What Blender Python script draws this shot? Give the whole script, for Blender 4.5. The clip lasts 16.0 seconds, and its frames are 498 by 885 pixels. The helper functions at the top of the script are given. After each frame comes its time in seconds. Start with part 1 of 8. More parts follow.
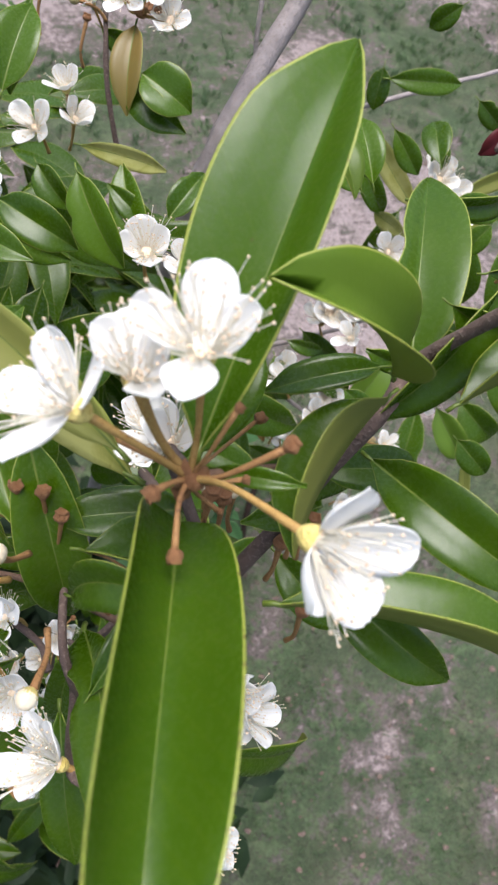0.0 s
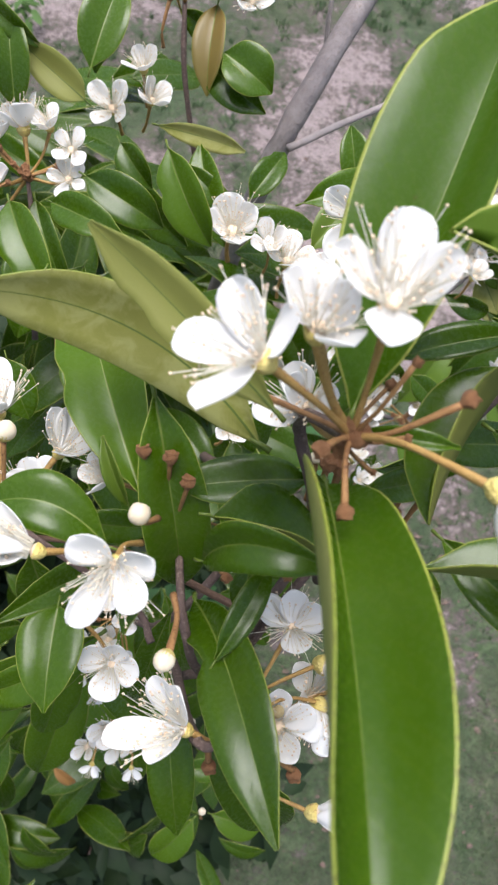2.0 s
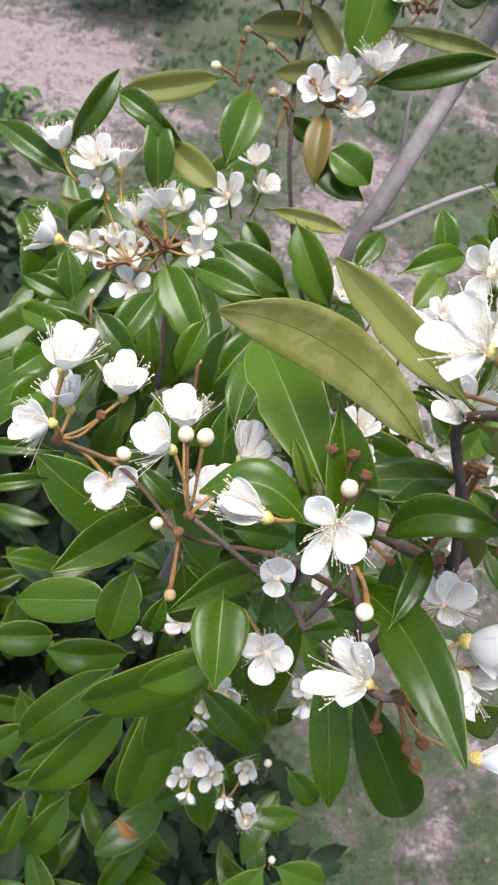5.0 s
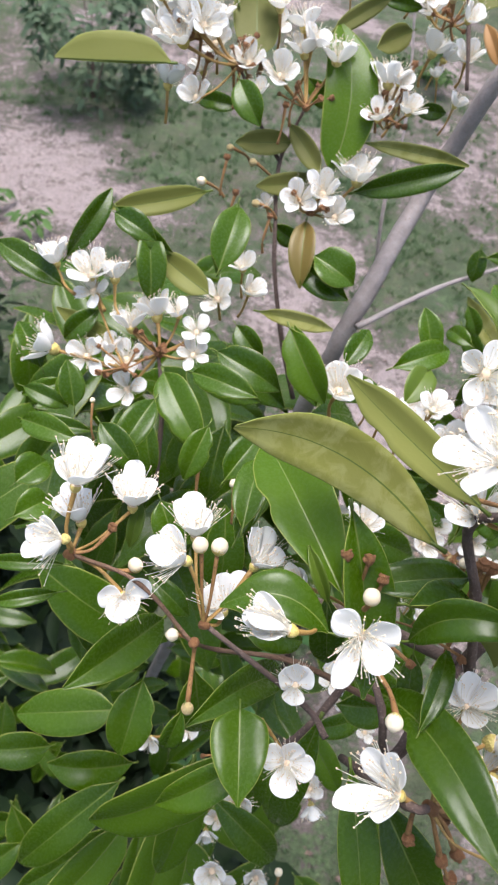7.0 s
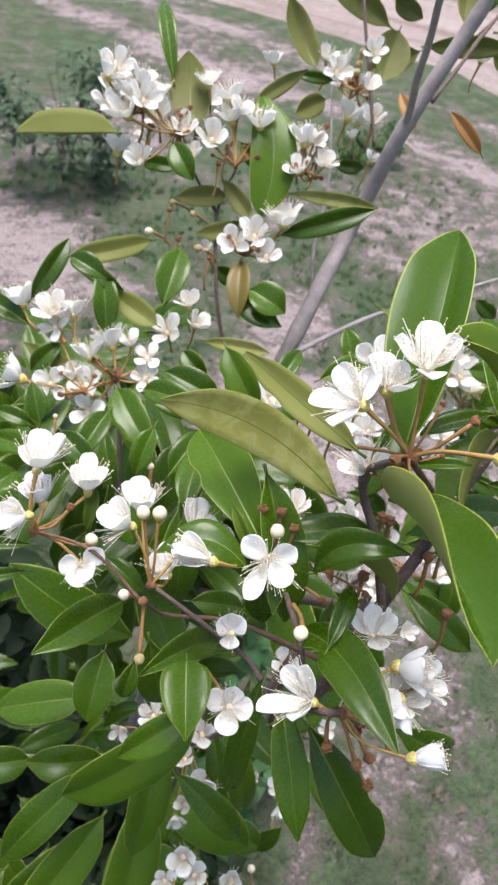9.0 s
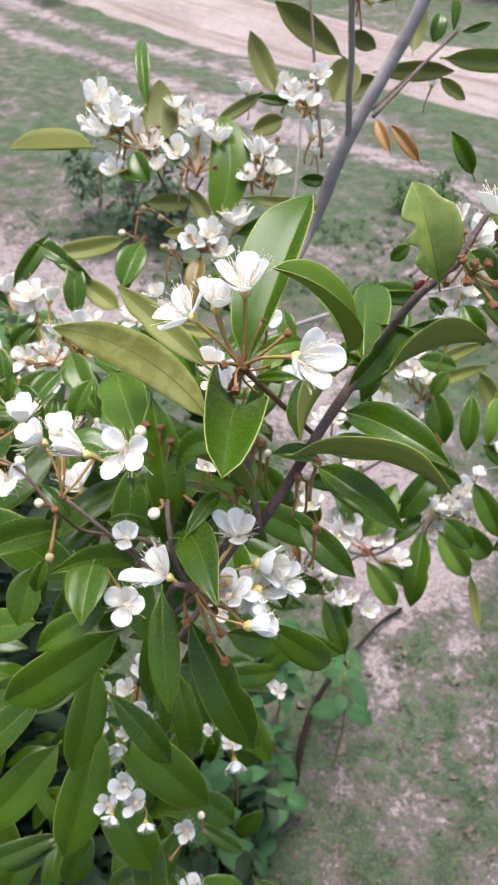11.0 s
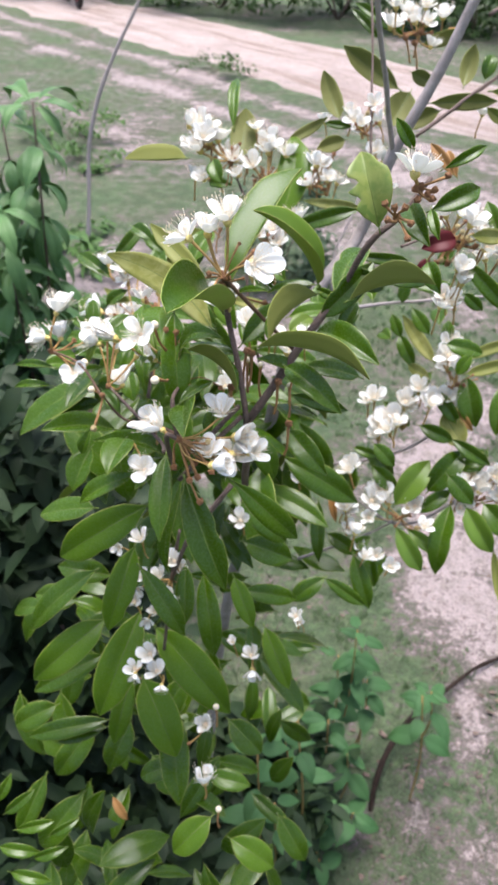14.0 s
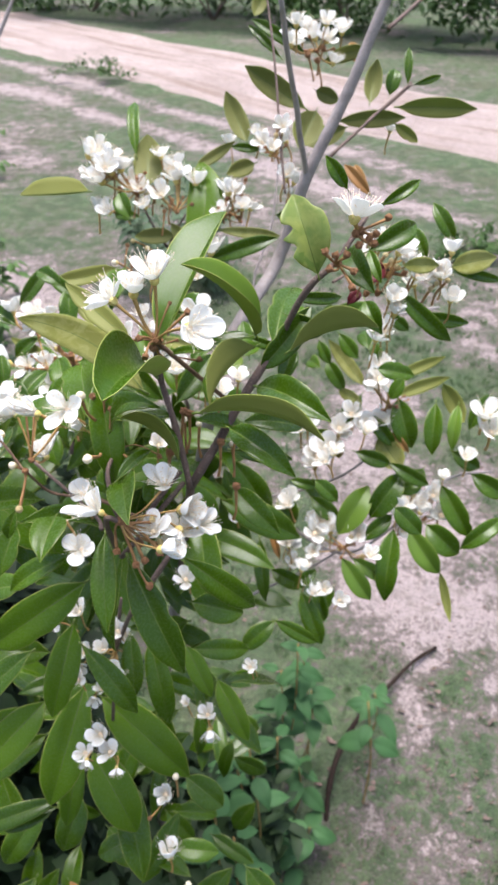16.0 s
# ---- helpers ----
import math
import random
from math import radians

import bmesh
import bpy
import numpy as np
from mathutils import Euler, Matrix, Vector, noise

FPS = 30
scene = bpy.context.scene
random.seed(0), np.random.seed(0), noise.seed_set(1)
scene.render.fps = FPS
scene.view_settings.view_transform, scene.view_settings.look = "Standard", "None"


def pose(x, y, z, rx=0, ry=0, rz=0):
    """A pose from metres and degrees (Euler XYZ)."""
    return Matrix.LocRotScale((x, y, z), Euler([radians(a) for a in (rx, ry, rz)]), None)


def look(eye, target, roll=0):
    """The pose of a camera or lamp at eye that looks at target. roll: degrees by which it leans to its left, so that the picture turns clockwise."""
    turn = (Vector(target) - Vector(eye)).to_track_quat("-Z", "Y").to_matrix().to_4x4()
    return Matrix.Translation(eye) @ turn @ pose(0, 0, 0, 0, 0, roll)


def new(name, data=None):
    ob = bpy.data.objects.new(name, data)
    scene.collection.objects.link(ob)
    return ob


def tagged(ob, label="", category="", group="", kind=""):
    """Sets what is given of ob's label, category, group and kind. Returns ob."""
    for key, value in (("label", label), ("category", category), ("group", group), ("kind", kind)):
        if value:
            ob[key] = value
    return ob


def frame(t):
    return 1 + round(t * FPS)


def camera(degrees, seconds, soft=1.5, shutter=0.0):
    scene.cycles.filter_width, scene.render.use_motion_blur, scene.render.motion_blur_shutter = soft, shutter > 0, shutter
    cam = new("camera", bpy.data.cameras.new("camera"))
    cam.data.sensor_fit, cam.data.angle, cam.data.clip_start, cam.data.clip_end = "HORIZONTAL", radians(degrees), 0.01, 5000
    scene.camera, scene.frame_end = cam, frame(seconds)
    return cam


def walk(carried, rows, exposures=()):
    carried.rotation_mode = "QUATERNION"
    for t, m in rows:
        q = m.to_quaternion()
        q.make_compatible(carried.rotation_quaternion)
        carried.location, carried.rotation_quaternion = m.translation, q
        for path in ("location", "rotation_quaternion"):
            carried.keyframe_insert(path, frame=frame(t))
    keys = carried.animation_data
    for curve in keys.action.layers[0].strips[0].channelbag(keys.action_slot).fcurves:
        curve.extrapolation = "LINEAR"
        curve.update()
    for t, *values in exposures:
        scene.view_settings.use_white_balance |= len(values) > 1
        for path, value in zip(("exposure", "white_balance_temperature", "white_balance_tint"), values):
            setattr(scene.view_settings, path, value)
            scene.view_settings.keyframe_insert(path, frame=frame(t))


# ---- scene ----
cam = camera(37.34, 16.0, soft=2.1)
PATH = [
    (0, (-0.01166, 0.02397, 1.34246), (0.2882, 0.9330, -0.4136), 16.03),
    (0.5, (-0.01275, 0.02869, 1.34069), (0.2940, 0.9322, -0.4170), 16.40),
    (1, (-0.01443, 0.02712, 1.34030), (0.2939, 0.9237, -0.4207), 16.55),
    (1.5, (-0.02356, 0.02177, 1.33893), (0.2449, 0.9345, -0.4203), 14.80),
    (2, (-0.03506, 0.01987, 1.33620), (0.2288, 0.9267, -0.4268), 14.90),
    (2.5, (-0.04335, 0.01450, 1.33826), (0.2243, 0.9207, -0.4244), 15.09),
    (3, (-0.05266, 0.00791, 1.34203), (0.2133, 0.9173, -0.4193), 15.15),
    (3.5, (-0.06318, -0.00199, 1.34550), (0.1996, 0.9669, -0.3843), 14.65),
    (4, (-0.07074, -0.01438, 1.35021), (0.1683, 1.0371, -0.3342), 12.74),
    (4.2, (-0.07247, -0.01656, 1.34945), (0.1610, 1.0508, -0.3257), 12.66),
    (6.5, (-0.09304, -0.00748, 1.35497), (0.2163, 1.2260, -0.1886), 11.93),
    (7, (-0.09160, -0.00874, 1.35677), (0.2213, 1.2732, -0.1462), 10.92),
    (7.5, (-0.09122, -0.01359, 1.36027), (0.2408, 1.3108, -0.1012), 10.56),
    (8, (-0.08981, -0.02543, 1.36379), (0.2562, 1.3427, -0.0535), 9.73),
    (8.5, (-0.08678, -0.04145, 1.36721), (0.2614, 1.3539, -0.0227), 8.77),
    (9, (-0.08142, -0.05767, 1.37017), (0.2769, 1.3500, -0.0046), 8.41),
    (9.5, (-0.07021, -0.06583, 1.36887), (0.2705, 1.3562, 0.0044), 7.01),
    (10, (-0.06271, -0.07669, 1.36961), (0.2596, 1.3651, 0.0215), 6.81),
    (10.2, (-0.05593, -0.08360, 1.36979), (0.2513, 1.3652, 0.0257), 6.36),
    (12.3, (0.02518, -0.20119, 1.37685), (-0.0699, 1.3998, 0.1820), 2.64),
    (12.5, (0.02932, -0.20811, 1.37219), (-0.0917, 1.3822, 0.1655), 2.57),
    (13, (0.03528, -0.22618, 1.36874), (-0.1262, 1.3556, 0.1555), 2.03),
    (13.5, (0.04673, -0.23495, 1.37004), (-0.1481, 1.3496, 0.1654), 0.87),
    (14, (0.05143, -0.23978, 1.37355), (-0.1660, 1.3618, 0.1956), 0.60),
    (14.5, (0.04920, -0.24293, 1.37697), (-0.1209, 1.3724, 0.2100), 1.04),
    (15, (0.04580, -0.23954, 1.37765), (-0.0617, 1.3702, 0.1957), 0.93),
    (15.5, (0.04166, -0.22293, 1.37973), (-0.0035, 1.3848, 0.1910), 0.79),
    (16, (0.03264, -0.19921, 1.38118), (0.0507, 1.4185, 0.2054), 0.33),
]
walk(cam, [(t, look(eye, target, roll)) for t, eye, target, roll in PATH], ((0.0, 0.94, 6150, 13), (1.5, 0.89, 6150, 13), (2.6, 0.92, 6150, 13), (4.0, 1.0, 6150, 13), (6.5, 1.06, 6150, 13), (8.0, 1.04, 6150, 13), (10.0, 1.06, 6150, 13), (12.5, 1.4, 6150, 13), (16.0, 1.36, 6150, 13)))
cam.data.dof.use_dof, cam.data.dof.focus_distance, cam.data.dof.aperture_fstop = True, 0.2, 58.0

# ---- light ----
SKY = 0.115
world = bpy.data.worlds.new("world")
scene.world = world
world.use_nodes = True
wn = world.node_tree.nodes
sky = wn.new("ShaderNodeTexSky")
sky.sky_type = "NISHITA"
sky.sun_disc = False
sky.sun_elevation, sky.sun_rotation = radians(82), radians(-11)
sky.dust_density, sky.ozone_density, sky.air_density = 5.0, 0.6, 1.2
world.node_tree.links.new(sky.outputs[0], wn["Background"].inputs[0])
wn["Background"].inputs[1].default_value = SKY
sun = new("sun", bpy.data.lights.new("sun", "SUN"))
sun.data.energy, sun.data.angle, sun.data.color = 2.45, radians(38), (1.0, 0.97, 0.93)
sun.matrix_world = look((-0.2, 1.0, 8.0), (0, 0, 0))


# ---- materials ----
def material(name, rough=0.6, spec=0.5):
    m = bpy.data.materials.new(name)
    m.use_nodes = True
    b = m.node_tree.nodes["Principled BSDF"]
    b.inputs["Roughness"].default_value = rough
    b.inputs["Specular IOR Level"].default_value = spec
    return m, m.node_tree.nodes, m.node_tree.links, b


def noise_node(n, l, scale, detail=4.0, rough=0.6, coords=None, distort=0.0):
    k = n.new("ShaderNodeTexNoise")
    k.inputs["Scale"].default_value, k.inputs["Detail"].default_value = scale, detail
    k.inputs["Roughness"].default_value, k.inputs["Distortion"].default_value = rough, distort
    if coords is not None:
        l.new(coords, k.inputs["Vector"])
    return k.outputs["Fac"]


def ramp(n, l, fac, stops):
    r = n.new("ShaderNodeValToRGB")
    e = r.color_ramp.elements
    while len(e) < len(stops):
        e.new(0.5)
    for k, (p, c) in zip(e, stops):
        k.position, k.color = p, (*c, 1)
    l.new(fac, r.inputs[0])
    return r.outputs[0]


def mix(n, l, fac, a, b, mode="MIX"):
    m = n.new("ShaderNodeMix")
    m.data_type, m.blend_type = "RGBA", mode
    for sock, v in ((m.inputs[0], fac), (m.inputs[6], a), (m.inputs[7], b)):
        if isinstance(v, (int, float)):
            sock.default_value = v
        elif isinstance(v, tuple):
            sock.default_value = (*v, 1)
        else:
            l.new(v, sock)
    return m.outputs[2]


def math_node(n, l, op, a, b=0.0, clamp=False):
    m = n.new("ShaderNodeMath")
    m.operation, m.use_clamp = op, clamp
    for sock, v in zip(m.inputs, (a, b)):
        if isinstance(v, (int, float)):
            sock.default_value = v
        else:
            l.new(v, sock)
    return m.outputs[0]


def bump(n, l, b, height, strength, distance):
    k = n.new("ShaderNodeBump")
    k.inputs["Strength"].default_value, k.inputs["Distance"].default_value = strength, distance
    l.new(height, k.inputs["Height"])
    l.new(k.outputs[0], b.inputs["Normal"])


def translucent(m, color, amount):
    """Lets some light through a thin leaf or petal."""
    n, l = m.node_tree.nodes, m.node_tree.links
    t, mx = n.new("ShaderNodeBsdfTranslucent"), n.new("ShaderNodeMixShader")
    if isinstance(color, tuple):
        t.inputs[0].default_value = (*color, 1)
    else:
        l.new(color, t.inputs[0])
    mx.inputs[0].default_value = amount
    l.new(n["Principled BSDF"].outputs[0], mx.inputs[1])
    l.new(t.outputs[0], mx.inputs[2])
    l.new(mx.outputs[0], n["Material Output"].inputs["Surface"])


def leaf_blade(name, dark, light, pale, rough, veins=0.25, mottle=0.0, spec=0.5, sheer=0.18, spots=(0.12, 0.08, 0.03)):
    """A leathery leaf side: uv.x runs from stalk to tip, uv.y from edge to edge."""
    m, n, l, b = material(name, rough, spec)
    uv, obj, info = n.new("ShaderNodeUVMap"), n.new("ShaderNodeTexCoord"), n.new("ShaderNodeObjectInfo")
    sep = n.new("ShaderNodeSeparateXYZ")
    l.new(uv.outputs[0], sep.inputs[0])
    across = math_node(n, l, "ABSOLUTE", math_node(n, l, "SUBTRACT", sep.outputs[1], 0.5))
    slant = math_node(n, l, "SUBTRACT", sep.outputs[0], math_node(n, l, "MULTIPLY", across, 0.42))
    wob = math_node(n, l, "MULTIPLY", noise_node(n, l, 60, 2, coords=obj.outputs["Object"]), 0.03)
    wave = math_node(n, l, "SINE", math_node(n, l, "MULTIPLY", math_node(n, l, "ADD", slant, wob), 88.0))
    vein = math_node(n, l, "POWER", math_node(n, l, "MAXIMUM", wave, 0.0), 9.0)
    tone = mix(n, l, info.outputs["Random"], dark, light)
    big = noise_node(n, l, 55, 3, coords=obj.outputs["Object"])
    fine = noise_node(n, l, 900, 4, coords=obj.outputs["Object"])
    tone = mix(n, l, math_node(n, l, "MULTIPLY", big, 0.55), tone, pale)
    tone = mix(n, l, math_node(n, l, "MULTIPLY", vein, veins * 0.2), tone, pale)
    if mottle:
        blot = ramp(n, l, noise_node(n, l, 150, 5, 0.65, obj.outputs["Object"], 0.6), ((0.42, (0, 0, 0)), (0.58, (1, 1, 1))))
        tone = mix(n, l, math_node(n, l, "MULTIPLY", blot, mottle), tone, pale)
    speck = ramp(n, l, noise_node(n, l, 330, 2, coords=obj.outputs["Object"]), ((0.74, (0, 0, 0)), (0.80, (1, 1, 1))))
    tone = mix(n, l, math_node(n, l, "MULTIPLY", speck, 0.55), tone, spots)
    l.new(tone, b.inputs["Base Color"])
    l.new(math_node(n, l, "ADD", math_node(n, l, "MULTIPLY", fine, 0.2), rough - 0.1), b.inputs["Roughness"])
    h = math_node(n, l, "ADD", math_node(n, l, "MULTIPLY", vein, 0.05), math_node(n, l, "MULTIPLY", fine, 0.3))
    h = math_node(n, l, "ADD", h, math_node(n, l, "MULTIPLY", big, 1.5))
    bump(n, l, b, h, 0.24, 0.0006)
    translucent(m, mix(n, l, 0.5, tone, (0.25, 0.42, 0.03)), sheer)
    return m


def mottled(name, a, c, scale, rough, bumpy=0.0, second=None, sheer=None, spec=0.4):
    m, n, l, b = material(name, rough, spec)
    obj, info = n.new("ShaderNodeTexCoord"), n.new("ShaderNodeObjectInfo")
    f1 = noise_node(n, l, scale, 5, 0.65, obj.outputs["Object"])
    f2 = noise_node(n, l, scale * 7, 3, 0.6, obj.outputs["Object"])
    tone = mix(n, l, ramp(n, l, f1, ((0.3, (0, 0, 0)), (0.7, (1, 1, 1)))), a, c)
    if second:
        tone = mix(n, l, ramp(n, l, f2, ((0.55, (0, 0, 0)), (0.66, (1, 1, 1)))), tone, second)
    tone = mix(n, l, math_node(n, l, "MULTIPLY", info.outputs["Random"], 0.35), tone, c)
    l.new(tone, b.inputs["Base Color"])
    if bumpy:
        bump(n, l, b, math_node(n, l, "ADD", f1, f2), 0.6, bumpy)
    if sheer:
        translucent(m, tone, sheer)
    return m


M = {}
M["top"] = leaf_blade("leaf_upper_side", (0.016, 0.050, 0.0011), (0.050, 0.112, 0.0020), (0.085, 0.150, 0.003), 0.27, 0.3, spec=0.4, sheer=0.28)
M["under"] = leaf_blade("leaf_lower_side", (0.215, 0.230, 0.045), (0.255, 0.265, 0.058), (0.30, 0.31, 0.09), 0.5, 0.25, 0.0, 0.3, sheer=0.45)
M["pale_under"] = leaf_blade("pale_leaf_lower_side", (0.33, 0.345, 0.10), (0.37, 0.38, 0.12), (0.42, 0.42, 0.16), 0.5, 0.25, 0.3, 0.3, sheer=0.45)
M["olive_top"] = leaf_blade("olive_leaf_upper_side", (0.045, 0.095, 0.006), (0.075, 0.125, 0.01), (0.12, 0.16, 0.025), 0.36, 0.2, spec=0.3)
M["olive_under"] = leaf_blade("old_leaf_lower_side", (0.185, 0.190, 0.030), (0.220, 0.225, 0.037), (0.34, 0.34, 0.12), 0.58, 0.15, 0.75, 0.2, sheer=0.24)
# darker copy of the lower side: the leaves' backlit look put into the colour
M["backlit_under"] = leaf_blade("backlit_leaf_lower_side", (0.115, 0.126, 0.026), (0.155, 0.160, 0.036), (0.22, 0.22, 0.07), 0.55, 0.15, 0.3, 0.25, sheer=0.34)
M["bright_top"] = leaf_blade("young_leaf_upper_side", (0.085, 0.175, 0.008), (0.12, 0.21, 0.012), (0.16, 0.25, 0.03), 0.36, 0.2, sheer=0.3)
# yellow-green raised in tone: light on chosen leaves is put into their colour
M["lit_top"] = leaf_blade("lit_yellow_green_leaf_upper_side", (0.066, 0.150, 0.007), (0.088, 0.182, 0.010), (0.140, 0.220, 0.018), 0.27, 1.0, spec=0.32, sheer=0.5)
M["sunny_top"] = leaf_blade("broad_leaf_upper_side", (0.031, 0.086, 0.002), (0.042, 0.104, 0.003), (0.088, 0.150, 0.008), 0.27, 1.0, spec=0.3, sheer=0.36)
M["rust_top"] = leaf_blade("rusty_leaf_side", (0.16, 0.085, 0.014), (0.2, 0.12, 0.02), (0.13, 0.16, 0.03), 0.45, 0.2)
M["dead_top"] = leaf_blade("dead_leaf_side", (0.28, 0.11, 0.02), (0.34, 0.16, 0.04), (0.38, 0.22, 0.07), 0.6, 0.15)
M["yellow_top"] = leaf_blade("yellowing_leaf_side", (0.05, 0.125, 0.008), (0.07, 0.155, 0.012), (0.30, 0.32, 0.08), 0.36, 0.2, 0.45)
M["edge"] = mottled("leaf_edge", (0.165, 0.205, 0.025), (0.22, 0.25, 0.038), 200, 0.5, 0.0, (0.10, 0.08, 0.02))
M["rib"] = mottled("leaf_midrib", (0.075, 0.115, 0.010), (0.11, 0.15, 0.02), 200, 0.4)
M["disc"] = mottled("flower_centre_peach", (0.74, 0.55, 0.38), (0.80, 0.66, 0.48), 20, 0.7)
M["petal"] = mottled("petal_white", (0.95, 0.945, 0.925), (0.91, 0.90, 0.875), 6.0, 0.5, 0, None, 0.38, 0.3)
M["budwhite"] = mottled("bud_cream_white", (0.80, 0.73, 0.59), (0.74, 0.62, 0.42), 3.0, 0.5, 0, None, 0.15, 0.3)
M["filament"] = mottled("filament_white", (0.86, 0.83, 0.74), (0.82, 0.77, 0.62), 3, 0.5, 0, None, 0.2)
M["anther"] = mottled("anther_cream", (0.73, 0.54, 0.35), (0.80, 0.66, 0.48), 8, 0.6)
M["calyx"] = mottled("calyx_yellow", (0.58, 0.42, 0.08), (0.70, 0.60, 0.22), 4, 0.5, 0.002, (0.36, 0.2, 0.05))
M["stalk"] = mottled("stalk_brown", (0.30, 0.170, 0.045), (0.40, 0.255, 0.080), 300, 0.6, 0.0004, (0.20, 0.085, 0.025))
M["spent"] = mottled("spent_brown", (0.24, 0.10, 0.035), (0.36, 0.18, 0.08), 5, 0.7, 0.12, (0.14, 0.05, 0.02))
M["tan"] = mottled("bud_tan", (0.56, 0.42, 0.18), (0.66, 0.54, 0.28), 5, 0.55, 0.03, (0.36, 0.22, 0.08))
M["twig"] = mottled("twig_brown", (0.10, 0.055, 0.032), (0.18, 0.105, 0.065), 180, 0.75, 0.0008, (0.07, 0.035, 0.02))
M["bark"] = mottled("bark_dark", (0.065, 0.042, 0.034), (0.135, 0.092, 0.076), 160, 0.8, 0.001, (0.19, 0.14, 0.115))
M["grey"] = mottled("bark_grey", (0.20, 0.172, 0.166), (0.36, 0.315, 0.305), 110, 0.85, 0.001, (0.26, 0.215, 0.20))
M["weed"] = leaf_blade("weed_leaf_side", (0.024, 0.080, 0.024), (0.050, 0.130, 0.042), (0.075, 0.15, 0.06), 0.6, 0.3, spec=0.2, sheer=0.3)
# dark green toned down further: shade among the low leaves put into the colour
M["bush"] = mottled("shade_toned_bush_leaf", (0.006, 0.015, 0.005), (0.024, 0.046, 0.015), 9, 0.6, 0, (0.014, 0.03, 0.011), 0.2, 0.25)
M["hedge"] = mottled("hedge_leaf", (0.018, 0.045, 0.012), (0.055, 0.105, 0.024), 3, 0.65, 0, (0.02, 0.045, 0.014), 0.2, 0.2)
M["weed_far"] = mottled("small_leaf", (0.05, 0.11, 0.03), (0.10, 0.18, 0.05), 4, 0.6, 0, None, 0.3, 0.2)
M["budstalk"] = mottled("bud_stalk_brown", (0.22, 0.105, 0.038), (0.32, 0.175, 0.065), 200, 0.7, 0.0004, (0.12, 0.05, 0.02))
M["sparse"] = mottled("pale_bush_leaf", (0.06, 0.10, 0.055), (0.12, 0.17, 0.10), 3, 0.7, 0, None, 0.3, 0.2)
M["redpaint"] = mottled("red_paint", (0.30, 0.03, 0.025), (0.36, 0.05, 0.04), 8, 0.4)
M["rubber"] = mottled("tyre_rubber", (0.02, 0.02, 0.02), (0.04, 0.035, 0.033), 20, 0.8)
M["metal"] = mottled("grey_metal", (0.25, 0.25, 0.25), (0.35, 0.34, 0.33), 12, 0.45)
M["maroon"] = mottled("maroon_leaf", (0.055, 0.005, 0.008), (0.09, 0.012, 0.014), 90, 0.5, 0, None, 0.1, 0.2)
M["blade"] = mottled("grass_blade", (0.06, 0.115, 0.048), (0.13, 0.195, 0.085), 1.3, 0.65, 0, None, 0.4)
M["litter"] = mottled("dry_leaf", (0.045, 0.03, 0.024), (0.17, 0.12, 0.095), 60, 0.85, 0, (0.26, 0.2, 0.16))
M["droop"] = leaf_blade("drooping_leaf_side", (0.045, 0.120, 0.034), (0.10, 0.205, 0.062), (0.15, 0.25, 0.10), 0.45, 0.9, spec=0.25, sheer=0.25)
M["stick"] = mottled("dead_wood", (0.012, 0.008, 0.007), (0.034, 0.024, 0.019), 90, 0.95, 0.004, None, None, 0.08)


